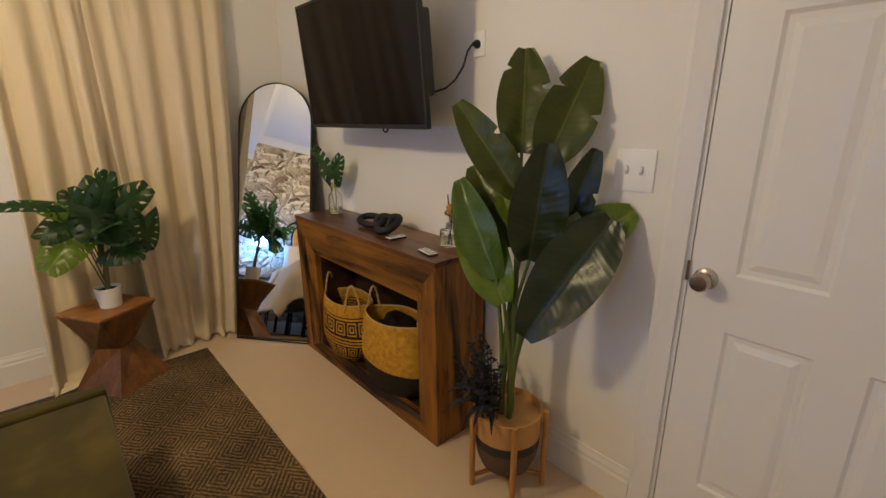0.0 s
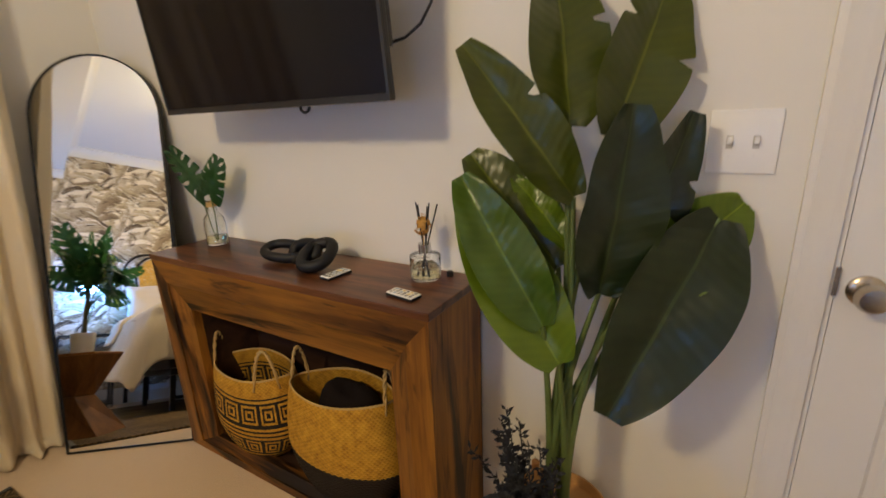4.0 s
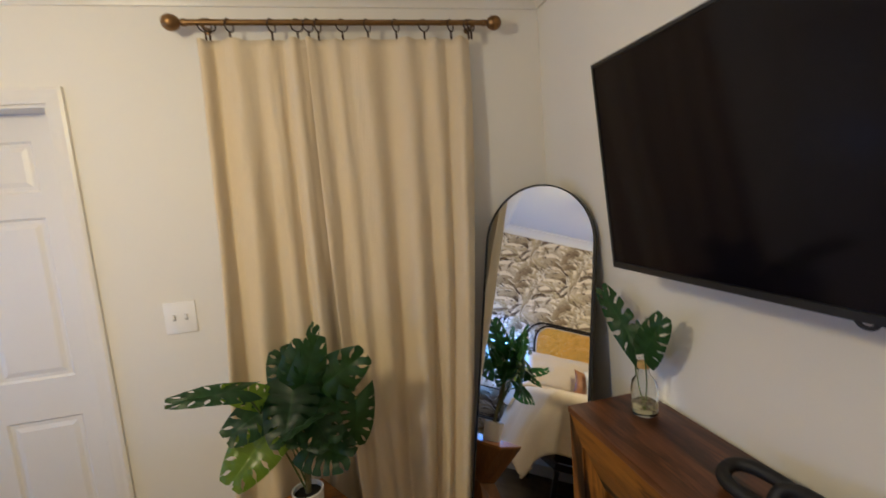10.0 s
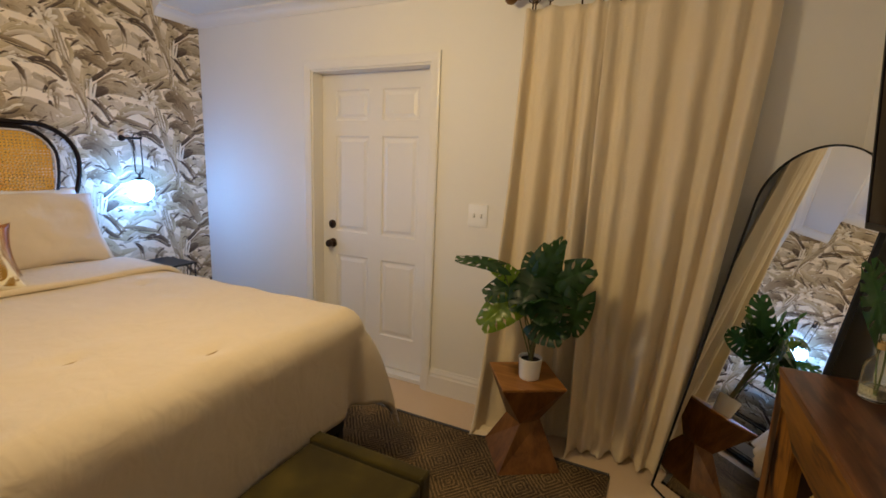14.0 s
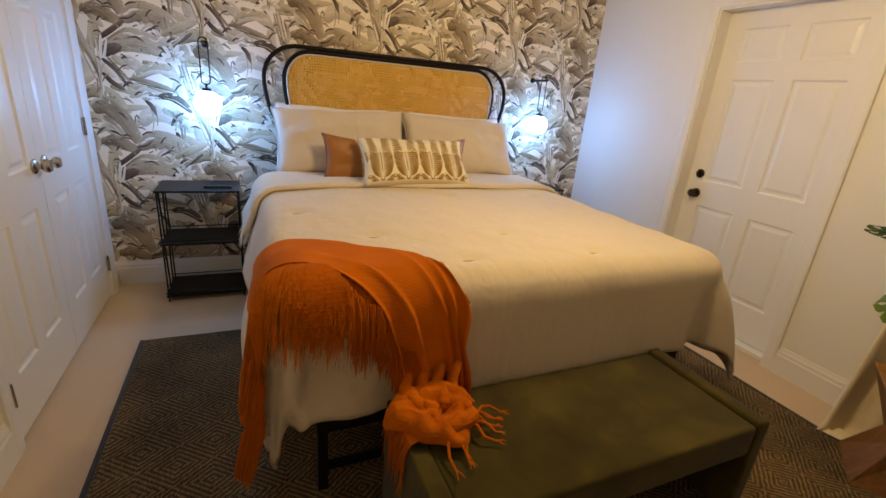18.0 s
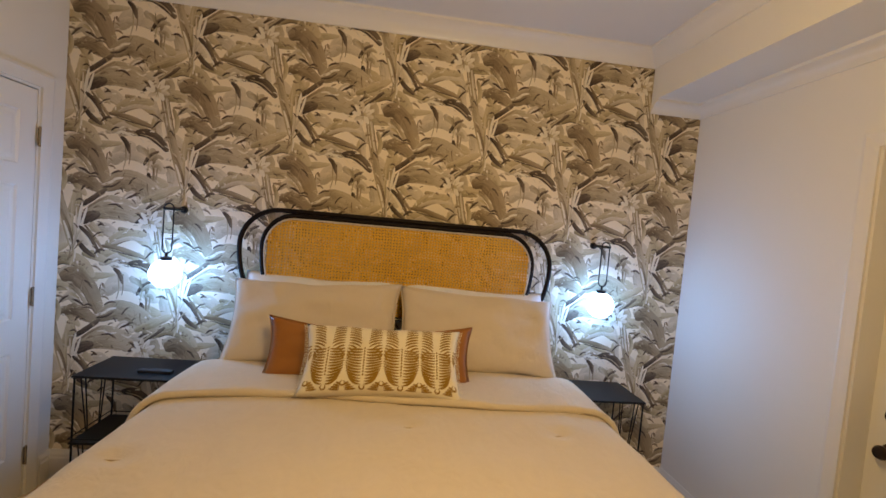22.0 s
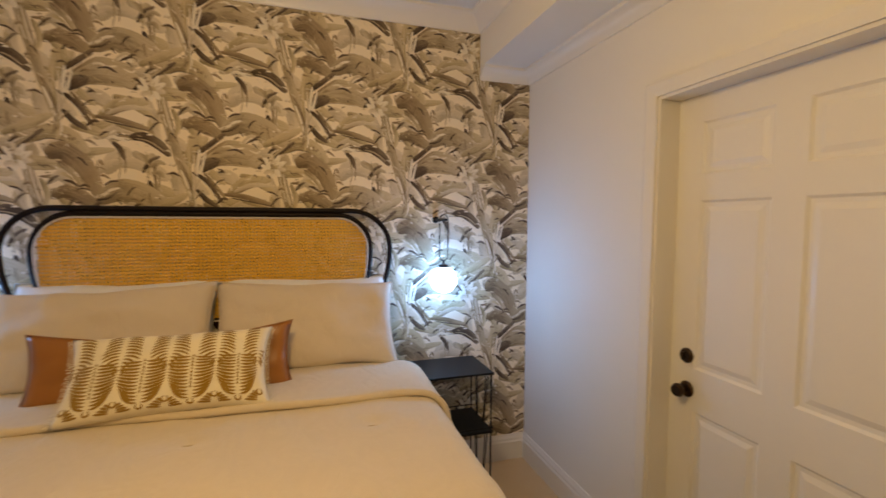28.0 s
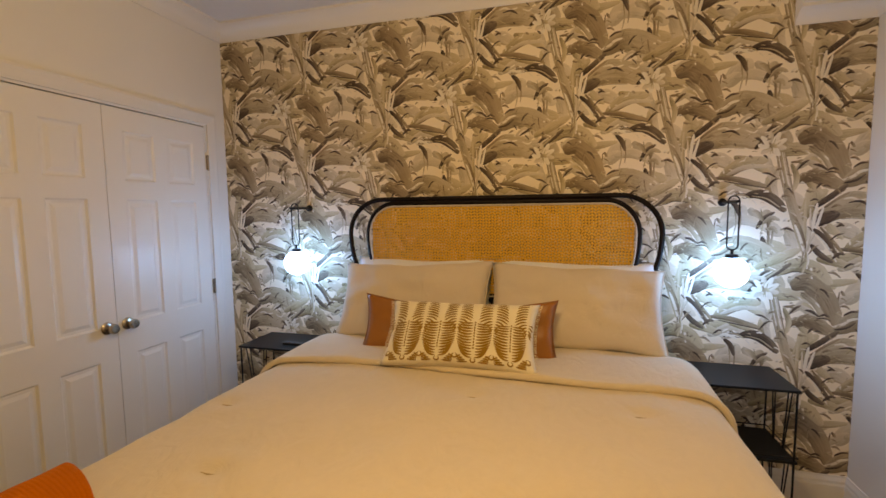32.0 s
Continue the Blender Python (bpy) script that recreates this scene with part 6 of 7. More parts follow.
rod = thing("curtain_rod", (3.1, -0.075, 2.31), "bronze curtain rod with round finials and clip rings", "curtain rod")
RY_, RZ_ = -0.078, 2.312
part("pole", tube([(2.515, RY_, RZ_), (3.715, RY_, RZ_)], 0.0115, 14), BRONZE, rod, "", 40)
for x, s in ((2.515, -1), (3.715, 1)):
    fp = lathe([(0.002, -0.012), (0.014, -0.012), (0.014, 0.0), (0.010, 0.006), (0.019, 0.012), (0.028, 0.026), (0.031, 0.042), (0.026, 0.058), (0.014, 0.069), (0.002, 0.072)], 20)
    fp.transform(Matrix.Translation((x, RY_, RZ_)) @ Matrix.Rotation(radians(90 * s), 4, "Y"))
    part("finial", fp, BRONZE, rod, "", 60)
for x in (2.586, 3.652):
    part("bracket", tube([(x, -0.002, RZ_ - 0.006), (x, -0.05, RZ_ - 0.010), (x, RY_ + 0.006, RZ_ - 0.018), (x, RY_ - 0.012, RZ_ - 0.014)], 0.006, 8), BRONZE, rod, "", 60)
    bp = lathe([(0.002, 0), (0.013, 0), (0.012, 0.006), (0.002, 0.008)], 16)
    bp.transform(Matrix.Translation((x, -0.001, RZ_ - 0.006)) @ Matrix.Rotation(radians(90), 4, "X"))
    part("bracket_plate", bp, BRONZE, rod)
for x in (2.592, 2.606, 2.678, 2.832, 2.928, 2.971, 3.008, 3.103, 3.205, 3.322, 3.441, 3.557, 3.635, 3.648):
    turn = radians(52 + 22 * math.sin(x * 37))
    ring = [(x + 0.024 * math.cos(a) * math.sin(turn), RY_ + 0.024 * math.cos(a) * math.cos(turn), RZ_ - 0.011 + 0.024 * math.sin(a)) for a in [math.tau * i / 18 for i in range(18)]]
    rg = part("ring", tube(ring, 0.0030, 6, closed=True), DARK_BRONZE, rod, "", 60)
    part("clip", box(x - 0.004, x + 0.004, RY_ - 0.004, RY_ + 0.003, RZ_ - 0.068, RZ_ - 0.036, 0.001), DARK_BRONZE, rg)


# ---- faceted side table ----
TW = wood("table_cherry", (0.10, 0.036, 0.008), (0.28, 0.115, 0.024), (0.43, 0.195, 0.048), axis="x", scale=0.7, rough=0.4)
# the same cherry at about half brightness: shade below the top, in the colour
TW2 = wood("table_cherry_shaded", (0.055, 0.019, 0.005), (0.155, 0.061, 0.013), (0.25, 0.108, 0.026), axis="z", scale=0.7, rough=0.45)
st = thing("side_table", (2.765, -0.345, RUG_Z), "faceted hourglass wooden side table beside the curtain", "side table")
ROT = radians(31.5)


def square(c, half, z, rot):
    return [(c[0] + half * math.sqrt(2) * math.cos(rot + math.pi / 4 + k * math.pi / 2), c[1] + half * math.sqrt(2) * math.sin(rot + math.pi / 4 + k * math.pi / 2), z) for k in range(4)]


def frustum(levels):
    bm = bmesh.new()
    rs = [[bm.verts.new(p) for p in lv] for lv in levels]
    for a, b in zip(rs, rs[1:]):
        for j in range(4):
            bm.faces.new((a[j], a[(j + 1) % 4], b[(j + 1) % 4], b[j]))
    bm.faces.new(rs[0][::-1])
    bm.faces.new(rs[-1])
    es = [ed for ed in bm.edges]
    bmesh.ops.bevel(bm, geom=es, offset=0.002, segments=1, affect="EDGES")
    return bm


TC = (2.765, -0.345)
part("top", frustum([square(TC, 0.155, 0.424, ROT), square(TC, 0.155, 0.437, ROT)]), TW, st)
part("upper_block", frustum([square(TC, 0.062, 0.215, ROT + 0.35), square(TC, 0.153, 0.4235, ROT)]), TW2, st)
part("lower_block", frustum([square((2.775, -0.375), 0.155, RUG_Z, ROT), square(TC, 0.062, 0.2145, ROT + 0.35)]), TW2, st)


# ---- leaves ----
def leaf_mat(name, dark, light, rough=0.30, ribs=60.0, slant=0.25, vein=0.0, thin=0.0):
    k = Nodes(name)
    c = k.add("ShaderNodeTexCoord")
    sp = k.add("ShaderNodeSeparateXYZ")
    k.link(c.outputs["UV"], sp.inputs[0])
    side = k.math("ABSOLUTE", k.math("SUBTRACT", sp.outputs[1], 0.5))
    rib = k.math("SINE", k.math("MULTIPLY", k.math("SUBTRACT", sp.outputs[0], k.math("MULTIPLY", side, slant)), ribs))
    fine = k.math("POWER", k.math("MAXIMUM", rib, 0.0), 14.0)
    mid = k.math("LESS_THAN", side, 0.018)
    g = k.add("ShaderNodeNewGeometry")
    n = k.noise(k.coords(), 9.0, 4)
    f = k.math("ADD", k.math("MULTIPLY", n, 0.7), k.math("ADD", k.math("ADD", k.math("MULTIPLY", rib, 0.035), k.math("MULTIPLY", fine, vein)), k.math("MULTIPLY", mid, 0.9)))
    k.color(k.mix(f, dark, light))
    k.bump(rib, 0.12, 0.0015)
    k.done(rough, 0, 0.42)
    if thin:
        tr = k.add("ShaderNodeBsdfTranslucent")
        tr.inputs["Color"].default_value = (*(min(1, 4.0 * c_) for c_ in light), 1)
        mx = k.add("ShaderNodeMixShader", Fac=thin)
        k.link(k.b.outputs[0], mx.inputs[1])
        k.link(tr.outputs[0], mx.inputs[2])
        out = next(n_ for n_ in k.t.nodes if n_.type == "OUTPUT_MATERIAL")
        k.link(mx.outputs[0], out.inputs["Surface"])
    return k.m


# greens differ by leaf; their brightness also paints which leaves are lit
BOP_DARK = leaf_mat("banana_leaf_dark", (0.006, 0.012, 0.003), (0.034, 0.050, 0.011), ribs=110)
BOP_LIGHT = leaf_mat("banana_leaf_bright_lit", (0.052, 0.095, 0.002), (0.180, 0.240, 0.008), ribs=110)
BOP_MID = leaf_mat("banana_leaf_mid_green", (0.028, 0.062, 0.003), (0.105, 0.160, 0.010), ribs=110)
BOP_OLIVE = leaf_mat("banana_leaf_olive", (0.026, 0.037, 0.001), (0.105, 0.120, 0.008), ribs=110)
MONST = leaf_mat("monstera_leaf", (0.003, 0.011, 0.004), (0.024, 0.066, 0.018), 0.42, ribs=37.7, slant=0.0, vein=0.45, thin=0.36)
# brighter copy of the leaf green, for leaves that catch the lamp
MONST_L = leaf_mat("monstera_leaf_lit", (0.040, 0.085, 0.004), (0.13, 0.20, 0.014), ribs=37.7, slant=0.0, vein=0.35, thin=0.3)
STEM = paint("green_stem", (0.105, 0.14, 0.030), 0.5, 0.25, 0.1, 80, 20)
SOIL = paint("dark_potting_soil", (0.02, 0.015, 0.01), 0.95, 0.4, 1.0, 120, 30)


def axes_for(base, tip, face):
    ahead = (Vector(tip) - Vector(base))
    L = ahead.length
    ahead.normalize()
    across = ahead.cross(Vector(face)).normalized()
    return Vector(base), ahead, across, across.cross(ahead), L


def banana_leaf(base, tip, width, face=(-1, -0.75, 0.25), curl=0.06, fold=0.25, notches=(), seed=0):
    b, ah, ac, up, L = axes_for(base, tip, face)
    nu, nv = 46, 12

    def f(u, v):
        s = 2 * v - 1
        w = width / 2 * (math.sin(math.pi * min(1, u * 0.90 + 0.045)) ** 0.62) * (1 - 0.25 * (u - 0.4))
        for t, deep, sd in notches:
            if s * sd > 0:
                w *= 1 - deep * max(0.0, 1 - abs(u - t) / 0.028) * abs(s)
        wave = 0.005 * math.sin(u * 13 + seed) * abs(s) ** 2 + 0.006 * noise.noise(Vector((u * 6, s * 2, seed)))
        p = b + ah * (L * u - abs(s) * w * 0.18 * (1 - u)) + ac * (w * s * (1 - fold * 0.25)) + up * (w * abs(s) * fold + wave - curl * u * u)
        return tuple(p)
    return sheet(f, nu, nv, 0.0012, uv=True)


def monstera_leaf(base, tip, width, face, droop=0.25, lobes=6, seed=0):
    b, ah, ac, up, L = axes_for(base, tip, face)
    rnd_ = random.Random(seed)
    bm = bmesh.new()
    lay = bm.loops.layers.uv.verify()

    def pos(t, q, s):
        w = width / 2 * max(0.10, math.sin(math.pi * (0.20 + 0.79 * t) ** 0.85) ** 0.62)
        ahead_ = 0.93 * t + 0.20 * q ** 1.6 * (0.3 + t) - 0.36 * (1 - t) ** 2.2 * q
        p = b + ah * L * min(1.04, ahead_) + ac * s * w * (q - 0.10 * q * q * t)
        return p + up * (w * q * 0.30 * (1 - q) - droop * L * t * t - 0.16 * w * q * q + 0.004 * math.sin(9 * t + 4 * q + seed))
    nq = 12
    shut = [rnd_.random() < 0.9 for _ in range(lobes)]
    for s in (-1, 1):
        for i in range(lobes):
            t0, t1 = i / lobes, (i + 1) / lobes
            cut = rnd_.uniform(0.32, 0.60) if 0 < i else 0.9
            rows = []
            for a in range(nq + 1):
                q = a / nq
                slim = 0.30 * smoothstep(cut, cut + 0.12, q) * (1 - 0.97 * shut[i] * smoothstep(0.74, 0.88, q)) + 0.02 * smoothstep(0.85, 0.97, q)
                if a == nq:
                    slim = 0.05 if shut[i] else 0.5
                m = (t0 + t1) / 2
                h = (t1 - t0) / 2 * (1 - slim)
                rows.append([bm.verts.new(pos(m + h * c, q, s) - up * 0.0022 * (1 - c * c) * L / 0.2) for c in (-1, -0.5, 0, 0.5, 1)])
            for a in range(nq):
                for c in range(4):
                    quad = [(a, c), (a + 1, c), (a + 1, c + 1), (a, c + 1)]
                    if s < 0:
                        quad = quad[::-1]
                    fc_ = bm.faces.new([rows[x_][y_] for x_, y_ in quad])
                    for lpp, (x_, y_) in zip(fc_.loops, quad):
                        lpp[lay].uv = ((t0 + t1) / 2 - 0.25 / lobes + (y_ - 2) * 0.25 / lobes, 0.5 + s * 0.5 * x_ / nq)
    bmesh.ops.remove_doubles(bm, verts=bm.verts[:], dist=0.0004)
    return bm


def curve3(a, b, sag, n=8):
    a, b, sag = Vector(a), Vector(b), Vector(sag)
    return [a.lerp(b, i / n) + sag * math.sin(math.pi * i / n) for i in range(n + 1)]


# monstera on the side table
PX, PY, PZ = 2.785, -0.362, 0.437
mp = thing("monstera_plant", (PX, PY, PZ), "green monstera plant in a white ceramic pot on the side table", "potted plant")
part("pot", lathe([(0.002, 0.0), (0.046, 0.0), (0.050, 0.004), (0.058, 0.100), (0.058, 0.108), (0.053, 0.108), (0.050, 0.085), (0.002, 0.085)], 36, (PX, PY, PZ)), WHITE_CERAMIC, mp, "white ceramic pot", 40)
part("soil", lathe([(0.001, 0.084), (0.0505, 0.084), (0.0505, 0.092), (0.001, 0.096)], 24, (PX, PY, PZ)), SOIL, mp)
part("stem", tube(curve3((PX, PY, PZ + 0.09), (2.79, -0.37, 0.86), (0.012, 0, 0)), [0.012, 0.012, 0.011, 0.010, 0.010, 0.009, 0.008, 0.008, 0.006], 8), paint("brown_stem", (0.16, 0.14, 0.06), 0.7, 0.3, 0.4, 70, 20), mp, "", 60)
LEAVES = [
    ((2.645, -0.50, 1.015), (2.455, -0.565, 1.055), 0.105, (0.1, -0.6, 0.8), 0),
    ((2.70, -0.44, 0.95), (2.60, -0.52, 1.03), 0.12, (0.2, -1, 0.6), 1),
    ((2.80, -0.40, 0.90), (2.885, -0.47, 1.125), 0.17, (0.1, -1, 0.35), 0),
    ((2.84, -0.40, 0.92), (3.03, -0.46, 1.045), 0.23, (0.2, -1, 0.3), 0),
    ((3.00, -0.44, 0.90), (2.985, -0.47, 0.73), 0.19, (0.25, -1, 0.45), 0),
    ((2.83, -0.44, 0.76), (2.95, -0.54, 0.745), 0.24, (0.1, -1, 0.8), 0),
    ((2.71, -0.46, 0.86), (2.575, -0.55, 0.735), 0.24, (-0.1, -1, 0.55), 1),
    ((2.73, -0.44, 0.94), (2.58, -0.52, 0.88), 0.20, (-0.2, -1, 0.6), 0),
    ((2.79, -0.44, 0.96), (2.76, -0.58, 0.85), 0.24, (0, -1, 0.7), 0),
    ((2.82, -0.44, 0.90), (2.90, -0.58, 0.83), 0.24, (0.2, -1, 0.6), 0),
    ((2.78, -0.34, 0.92), (2.72, -0.22, 1.06), 0.22, (0, -1, 0.5), 0),
    ((2.84, -0.34, 0.86), (2.99, -0.26, 0.95), 0.22, (0.3, -1, 0.4), 0),
    ((2.78, -0.36, 0.88), (2.83, -0.40, 1.10), 0.22, (-0.1, -1, 0.1), 0),
    ((2.80, -0.46, 0.84), (2.83, -0.60, 0.93), 0.22, (0, -0.6, 0.8), 0),
    ((2.83, -0.33, 0.93), (2.90, -0.24, 1.12), 0.21, (1, -0.2, 0.3), 0),
    ((2.87, -0.38, 0.80), (3.00, -0.34, 0.88), 0.21, (1, 0.2, 0.5), 0),
    ((2.80, -0.30, 0.84), (2.74, -0.17, 0.90), 0.20, (0.8, 0.5, 0.4), 0),
]
for i, (b, t, w, fc_, lit) in enumerate(LEAVES):
    part("petiole", tube(curve3((PX + 0.004 * (i % 3 - 1), PY, PZ + 0.10 + 0.02 * i), b, (0, 0, 0.03)), 0.0035, 6), STEM, mp, "", 60)
    part("leaf", monstera_leaf(b, t, w * 0.78, fc_, 0.16, 6, i), MONST_L if lit else MONST, mp, "leaf in a brighter green for the light on it" if lit else "", 60)

# bird of paradise in a wooden stand
BX, BY = 3.80, -2.222
pp = thing("bird_of_paradise_plant", (BX, BY, 0), "tall artificial bird of paradise with broad leaves in a two-tone pot", "potted plant")
POT_TAN = paint("tan_woven_pot", (0.50, 0.27, 0.085), 0.6, 0.15, 0.3, 120, 8)
POT_DARK = paint("charcoal_pot", (0.030, 0.026, 0.026), 0.6, 0.2, 0.2, 80, 8)
POT_LOW = paint("brown_grey_pot", (0.10, 0.062, 0.045), 0.6, 0.2, 0.2, 80, 8)
part("pot_band", lathe([(0.121, 0.218), (0.128, 0.218), (0.132, 0.318), (0.126, 0.320), (0.121, 0.29)], 40, (BX, BY, 0)), POT_TAN, pp, "tan upper band", 40)
part("pot_stripe", lathe([(0.119, 0.178), (0.126, 0.178), (0.1275, 0.2175), (0.119, 0.2175)], 40, (BX, BY, 0)), POT_DARK, pp, "black stripe", 40)
part("pot_bowl", lathe([(0.002, 0.050), (0.070, 0.050), (0.098, 0.075), (0.116, 0.120), (0.1255, 0.1775), (0.115, 0.1775), (0.002, 0.168)], 40, (BX, BY, 0)), POT_LOW, pp, "brown-grey bowl", 40)
part("soil", lathe([(0.001, 0.27), (0.1205, 0.27), (0.1205, 0.28), (0.001, 0.29)], 30, (BX, BY, 0)), SOIL, pp)
stand = thing("plant_stand", (BX, BY, 0), "light wooden plant stand with round legs", "plant stand")
PINE = wood("stand_pine", (0.28, 0.12, 0.03), (0.42, 0.20, 0.055), (0.55, 0.29, 0.09), axis="z", rough=0.5)
for a in (158, 230, 298, 40):
    c_, s_ = math.cos(radians(a)), math.sin(radians(a))
    part("leg", tube([(BX + 0.146 * c_, BY + 0.146 * s_, 0.0), (BX + 0.146 * c_, BY + 0.146 * s_, 0.33)], 0.0115, 12), PINE, stand, "", 60)
    part("cross_bar", tube([(BX, BY, 0.040), (BX + 0.146 * c_, BY + 0.146 * s_, 0.040)], 0.009, 8), PINE, stand)
N1 = (-0.75, -0.65, 0.2)
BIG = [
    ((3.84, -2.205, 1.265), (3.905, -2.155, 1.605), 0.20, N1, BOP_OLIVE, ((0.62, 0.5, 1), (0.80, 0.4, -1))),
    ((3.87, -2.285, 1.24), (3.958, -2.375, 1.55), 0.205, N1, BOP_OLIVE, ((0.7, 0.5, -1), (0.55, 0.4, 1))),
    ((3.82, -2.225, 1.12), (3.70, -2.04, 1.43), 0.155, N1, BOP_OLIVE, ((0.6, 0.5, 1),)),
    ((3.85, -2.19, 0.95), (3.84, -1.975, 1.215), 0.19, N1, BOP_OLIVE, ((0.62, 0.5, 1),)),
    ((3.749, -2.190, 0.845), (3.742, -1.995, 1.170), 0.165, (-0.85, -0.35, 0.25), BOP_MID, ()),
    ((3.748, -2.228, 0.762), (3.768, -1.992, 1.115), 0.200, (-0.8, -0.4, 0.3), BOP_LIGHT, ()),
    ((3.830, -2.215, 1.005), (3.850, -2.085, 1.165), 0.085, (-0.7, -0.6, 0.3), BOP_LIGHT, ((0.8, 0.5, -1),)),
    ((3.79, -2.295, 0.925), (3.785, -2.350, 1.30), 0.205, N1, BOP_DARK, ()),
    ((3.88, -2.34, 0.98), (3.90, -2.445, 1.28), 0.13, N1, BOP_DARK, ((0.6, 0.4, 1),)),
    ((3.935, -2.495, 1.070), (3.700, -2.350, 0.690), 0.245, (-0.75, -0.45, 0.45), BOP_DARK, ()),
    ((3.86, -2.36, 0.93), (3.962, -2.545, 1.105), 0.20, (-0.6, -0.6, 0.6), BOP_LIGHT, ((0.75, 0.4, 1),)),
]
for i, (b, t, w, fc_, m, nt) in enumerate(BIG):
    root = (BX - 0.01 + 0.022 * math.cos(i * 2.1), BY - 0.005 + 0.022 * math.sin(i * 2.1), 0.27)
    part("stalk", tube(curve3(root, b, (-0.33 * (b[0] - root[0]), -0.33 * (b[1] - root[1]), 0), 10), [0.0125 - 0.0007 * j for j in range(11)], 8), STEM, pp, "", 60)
    part("leaf", banana_leaf(b, t, w, fc_, 0.03, 0.34, nt, i), m, pp, "bright green leaf with light in its colour" if m in (BOP_LIGHT, BOP_MID) else "", 60)

# dark dried sprigs in the same pot
SPRIG = paint("dark_dried_sprig", (0.022, 0.023, 0.030), 0.8, 0.4, 0.4, 120, 30)
lv = thing("dried_sprigs", (BX - 0.05, BY + 0.06, 0.27), "dark dried lavender and eucalyptus sprigs in the pot", "dried plant")
rnd = random.Random(21)
for i in range(40):
    a = rnd.uniform(0.9, 4.4)
    r0 = rnd.uniform(0.02, 0.06)
    root = Vector((BX - 0.04 + r0 * math.cos(a), BY + 0.05 + r0 * math.sin(a), 0.275))
    tipz = rnd.uniform(0.40, 0.60)
    spread = rnd.uniform(0.03, 0.17)
    tipz -= 0.5 * max(0.0, spread - 0.09)
    tip = Vector((BX - 0.05 + spread * math.cos(a), BY + 0.055 + spread * math.sin(a) * 0.9, tipz))
    tip.x = min(tip.x, 3.95)
    line = curve3(root, tip, (0, 0, 0.03), 8)
    sp_ = tube(line, 0.0018, 5)
    for j in range(26):
        q = 0.30 + 0.70 * j / 25
        p = root.lerp(tip, q) + Vector((0, 0, 0.03 * math.sin(math.pi * q)))
        d = Vector((rnd.uniform(-1, 1), rnd.uniform(-1, 1), rnd.uniform(0.1, 0.8))).normalized()
        n_ = d.orthogonal().normalized()
        ln, wd = rnd.uniform(0.016, 0.028), rnd.uniform(0.003, 0.0055)
        vs = [sp_.verts.new(p), sp_.verts.new(p + d * ln * 0.5 + n_ * wd), sp_.verts.new(p + d * ln), sp_.verts.new(p + d * ln * 0.5 - n_ * wd), sp_.verts.new(p + d * ln * 0.5 + d.cross(n_) * wd * 0.5)]
        sp_.faces.new((vs[0], vs[1], vs[4]))
        sp_.faces.new((vs[1], vs[2], vs[4]))
        sp_.faces.new((vs[2], vs[3], vs[4]))
        sp_.faces.new((vs[3], vs[0], vs[4]))
    part("sprig", sp_, SPRIG, lv)


for i in range(7):
    a = 1.9 + 0.33 * i
    root = Vector((BX - 0.05, BY + 0.04, 0.285))
    ln = 0.15 + 0.02 * (i % 3)
    tip = root + Vector((ln * math.cos(a), ln * math.sin(a), 0.03 + 0.05 * (i % 2)))
    bl_ = sheet(lambda u, v: tuple(root.lerp(tip, u) + Vector((-math.sin(a), math.cos(a), 0)) * 0.012 * (2 * v - 1) * math.sin(math.pi * (0.08 + 0.9 * u)) + Vector((0, 0, 0.07 * math.sin(math.pi * u * 0.8) - 0.05 * u * u + 0.006 * abs(2 * v - 1)))), 12, 4, 0.001)
    part("long_leaf", bl_, SPRIG, lv, "", 60)

# ---- things on the console ----
def glass_mat(name, tint, rough=0.02):
    k = Nodes(name)
    k.color(tint)
    return k.done(rough, 0, 0.5, Transmission_Weight=1.0, IOR=1.45)


GLASS = glass_mat("clear_glass", (0.97, 0.98, 0.96))
OIL = glass_mat("amber_oil", (0.85, 0.80, 0.55))


def unshadowed(ob):
    ob.visible_shadow = False
    return ob


VX, VY = 3.888, -0.822
vz = CZ
vs_ = thing("glass_vase", (VX, VY, vz), "clear glass bottle vase with two monstera leaves on the console", "vase")
unshadowed(part("bottle", lathe([(0.002, 0.0), (0.034, 0.0), (0.040, 0.006), (0.040, 0.085), (0.036, 0.108), (0.018, 0.132), (0.0155, 0.150), (0.0155, 0.168), (0.019, 0.172), (0.019, 0.178), (0.0165, 0.178), (0.013, 0.166), (0.013, 0.150), (0.016, 0.134), (0.033, 0.106), (0.037, 0.084), (0.037, 0.012), (0.002, 0.008)], 32, (VX, VY, vz)), GLASS, vs_, "", 60))
part("raffia_wrap", lathe([(0.0165, 0.152), (0.0195, 0.152), (0.0195, 0.170), (0.0165, 0.170)], 20, (VX, VY, vz)), ROPE, vs_, "raffia wrapped neck")
unshadowed(part("water", lathe([(0.001, 0.0125), (0.0364, 0.0125), (0.0364, 0.042), (0.001, 0.042)], 28, (VX, VY, vz)), OIL, vs_, "shallow water"))
for b, t, w, face_, bend in (((3.882, -0.795, 1.062), (3.868, -0.618, 1.222), 0.098, (-1, -0.75, 0.35), 0.02), ((3.880, -0.838, 1.048), (3.872, -0.922, 1.180), 0.104, (-1, -0.55, 0.25), -0.01)):
    part("stem", tube(curve3((VX, VY, vz + 0.02), b, (0, bend, 0)), 0.0024, 6), STEM, vs_, "", 60)
    part("leaf", monstera_leaf(b, t, w, face_, 0.10, 6, 3 + int(w * 1000)), MONST, vs_, "", 60)

# black wooden chain
CHAIN = paint("black_wooden_chain", (0.008, 0.0075, 0.009), 0.55, 0.3, 0.35, 120, 25)
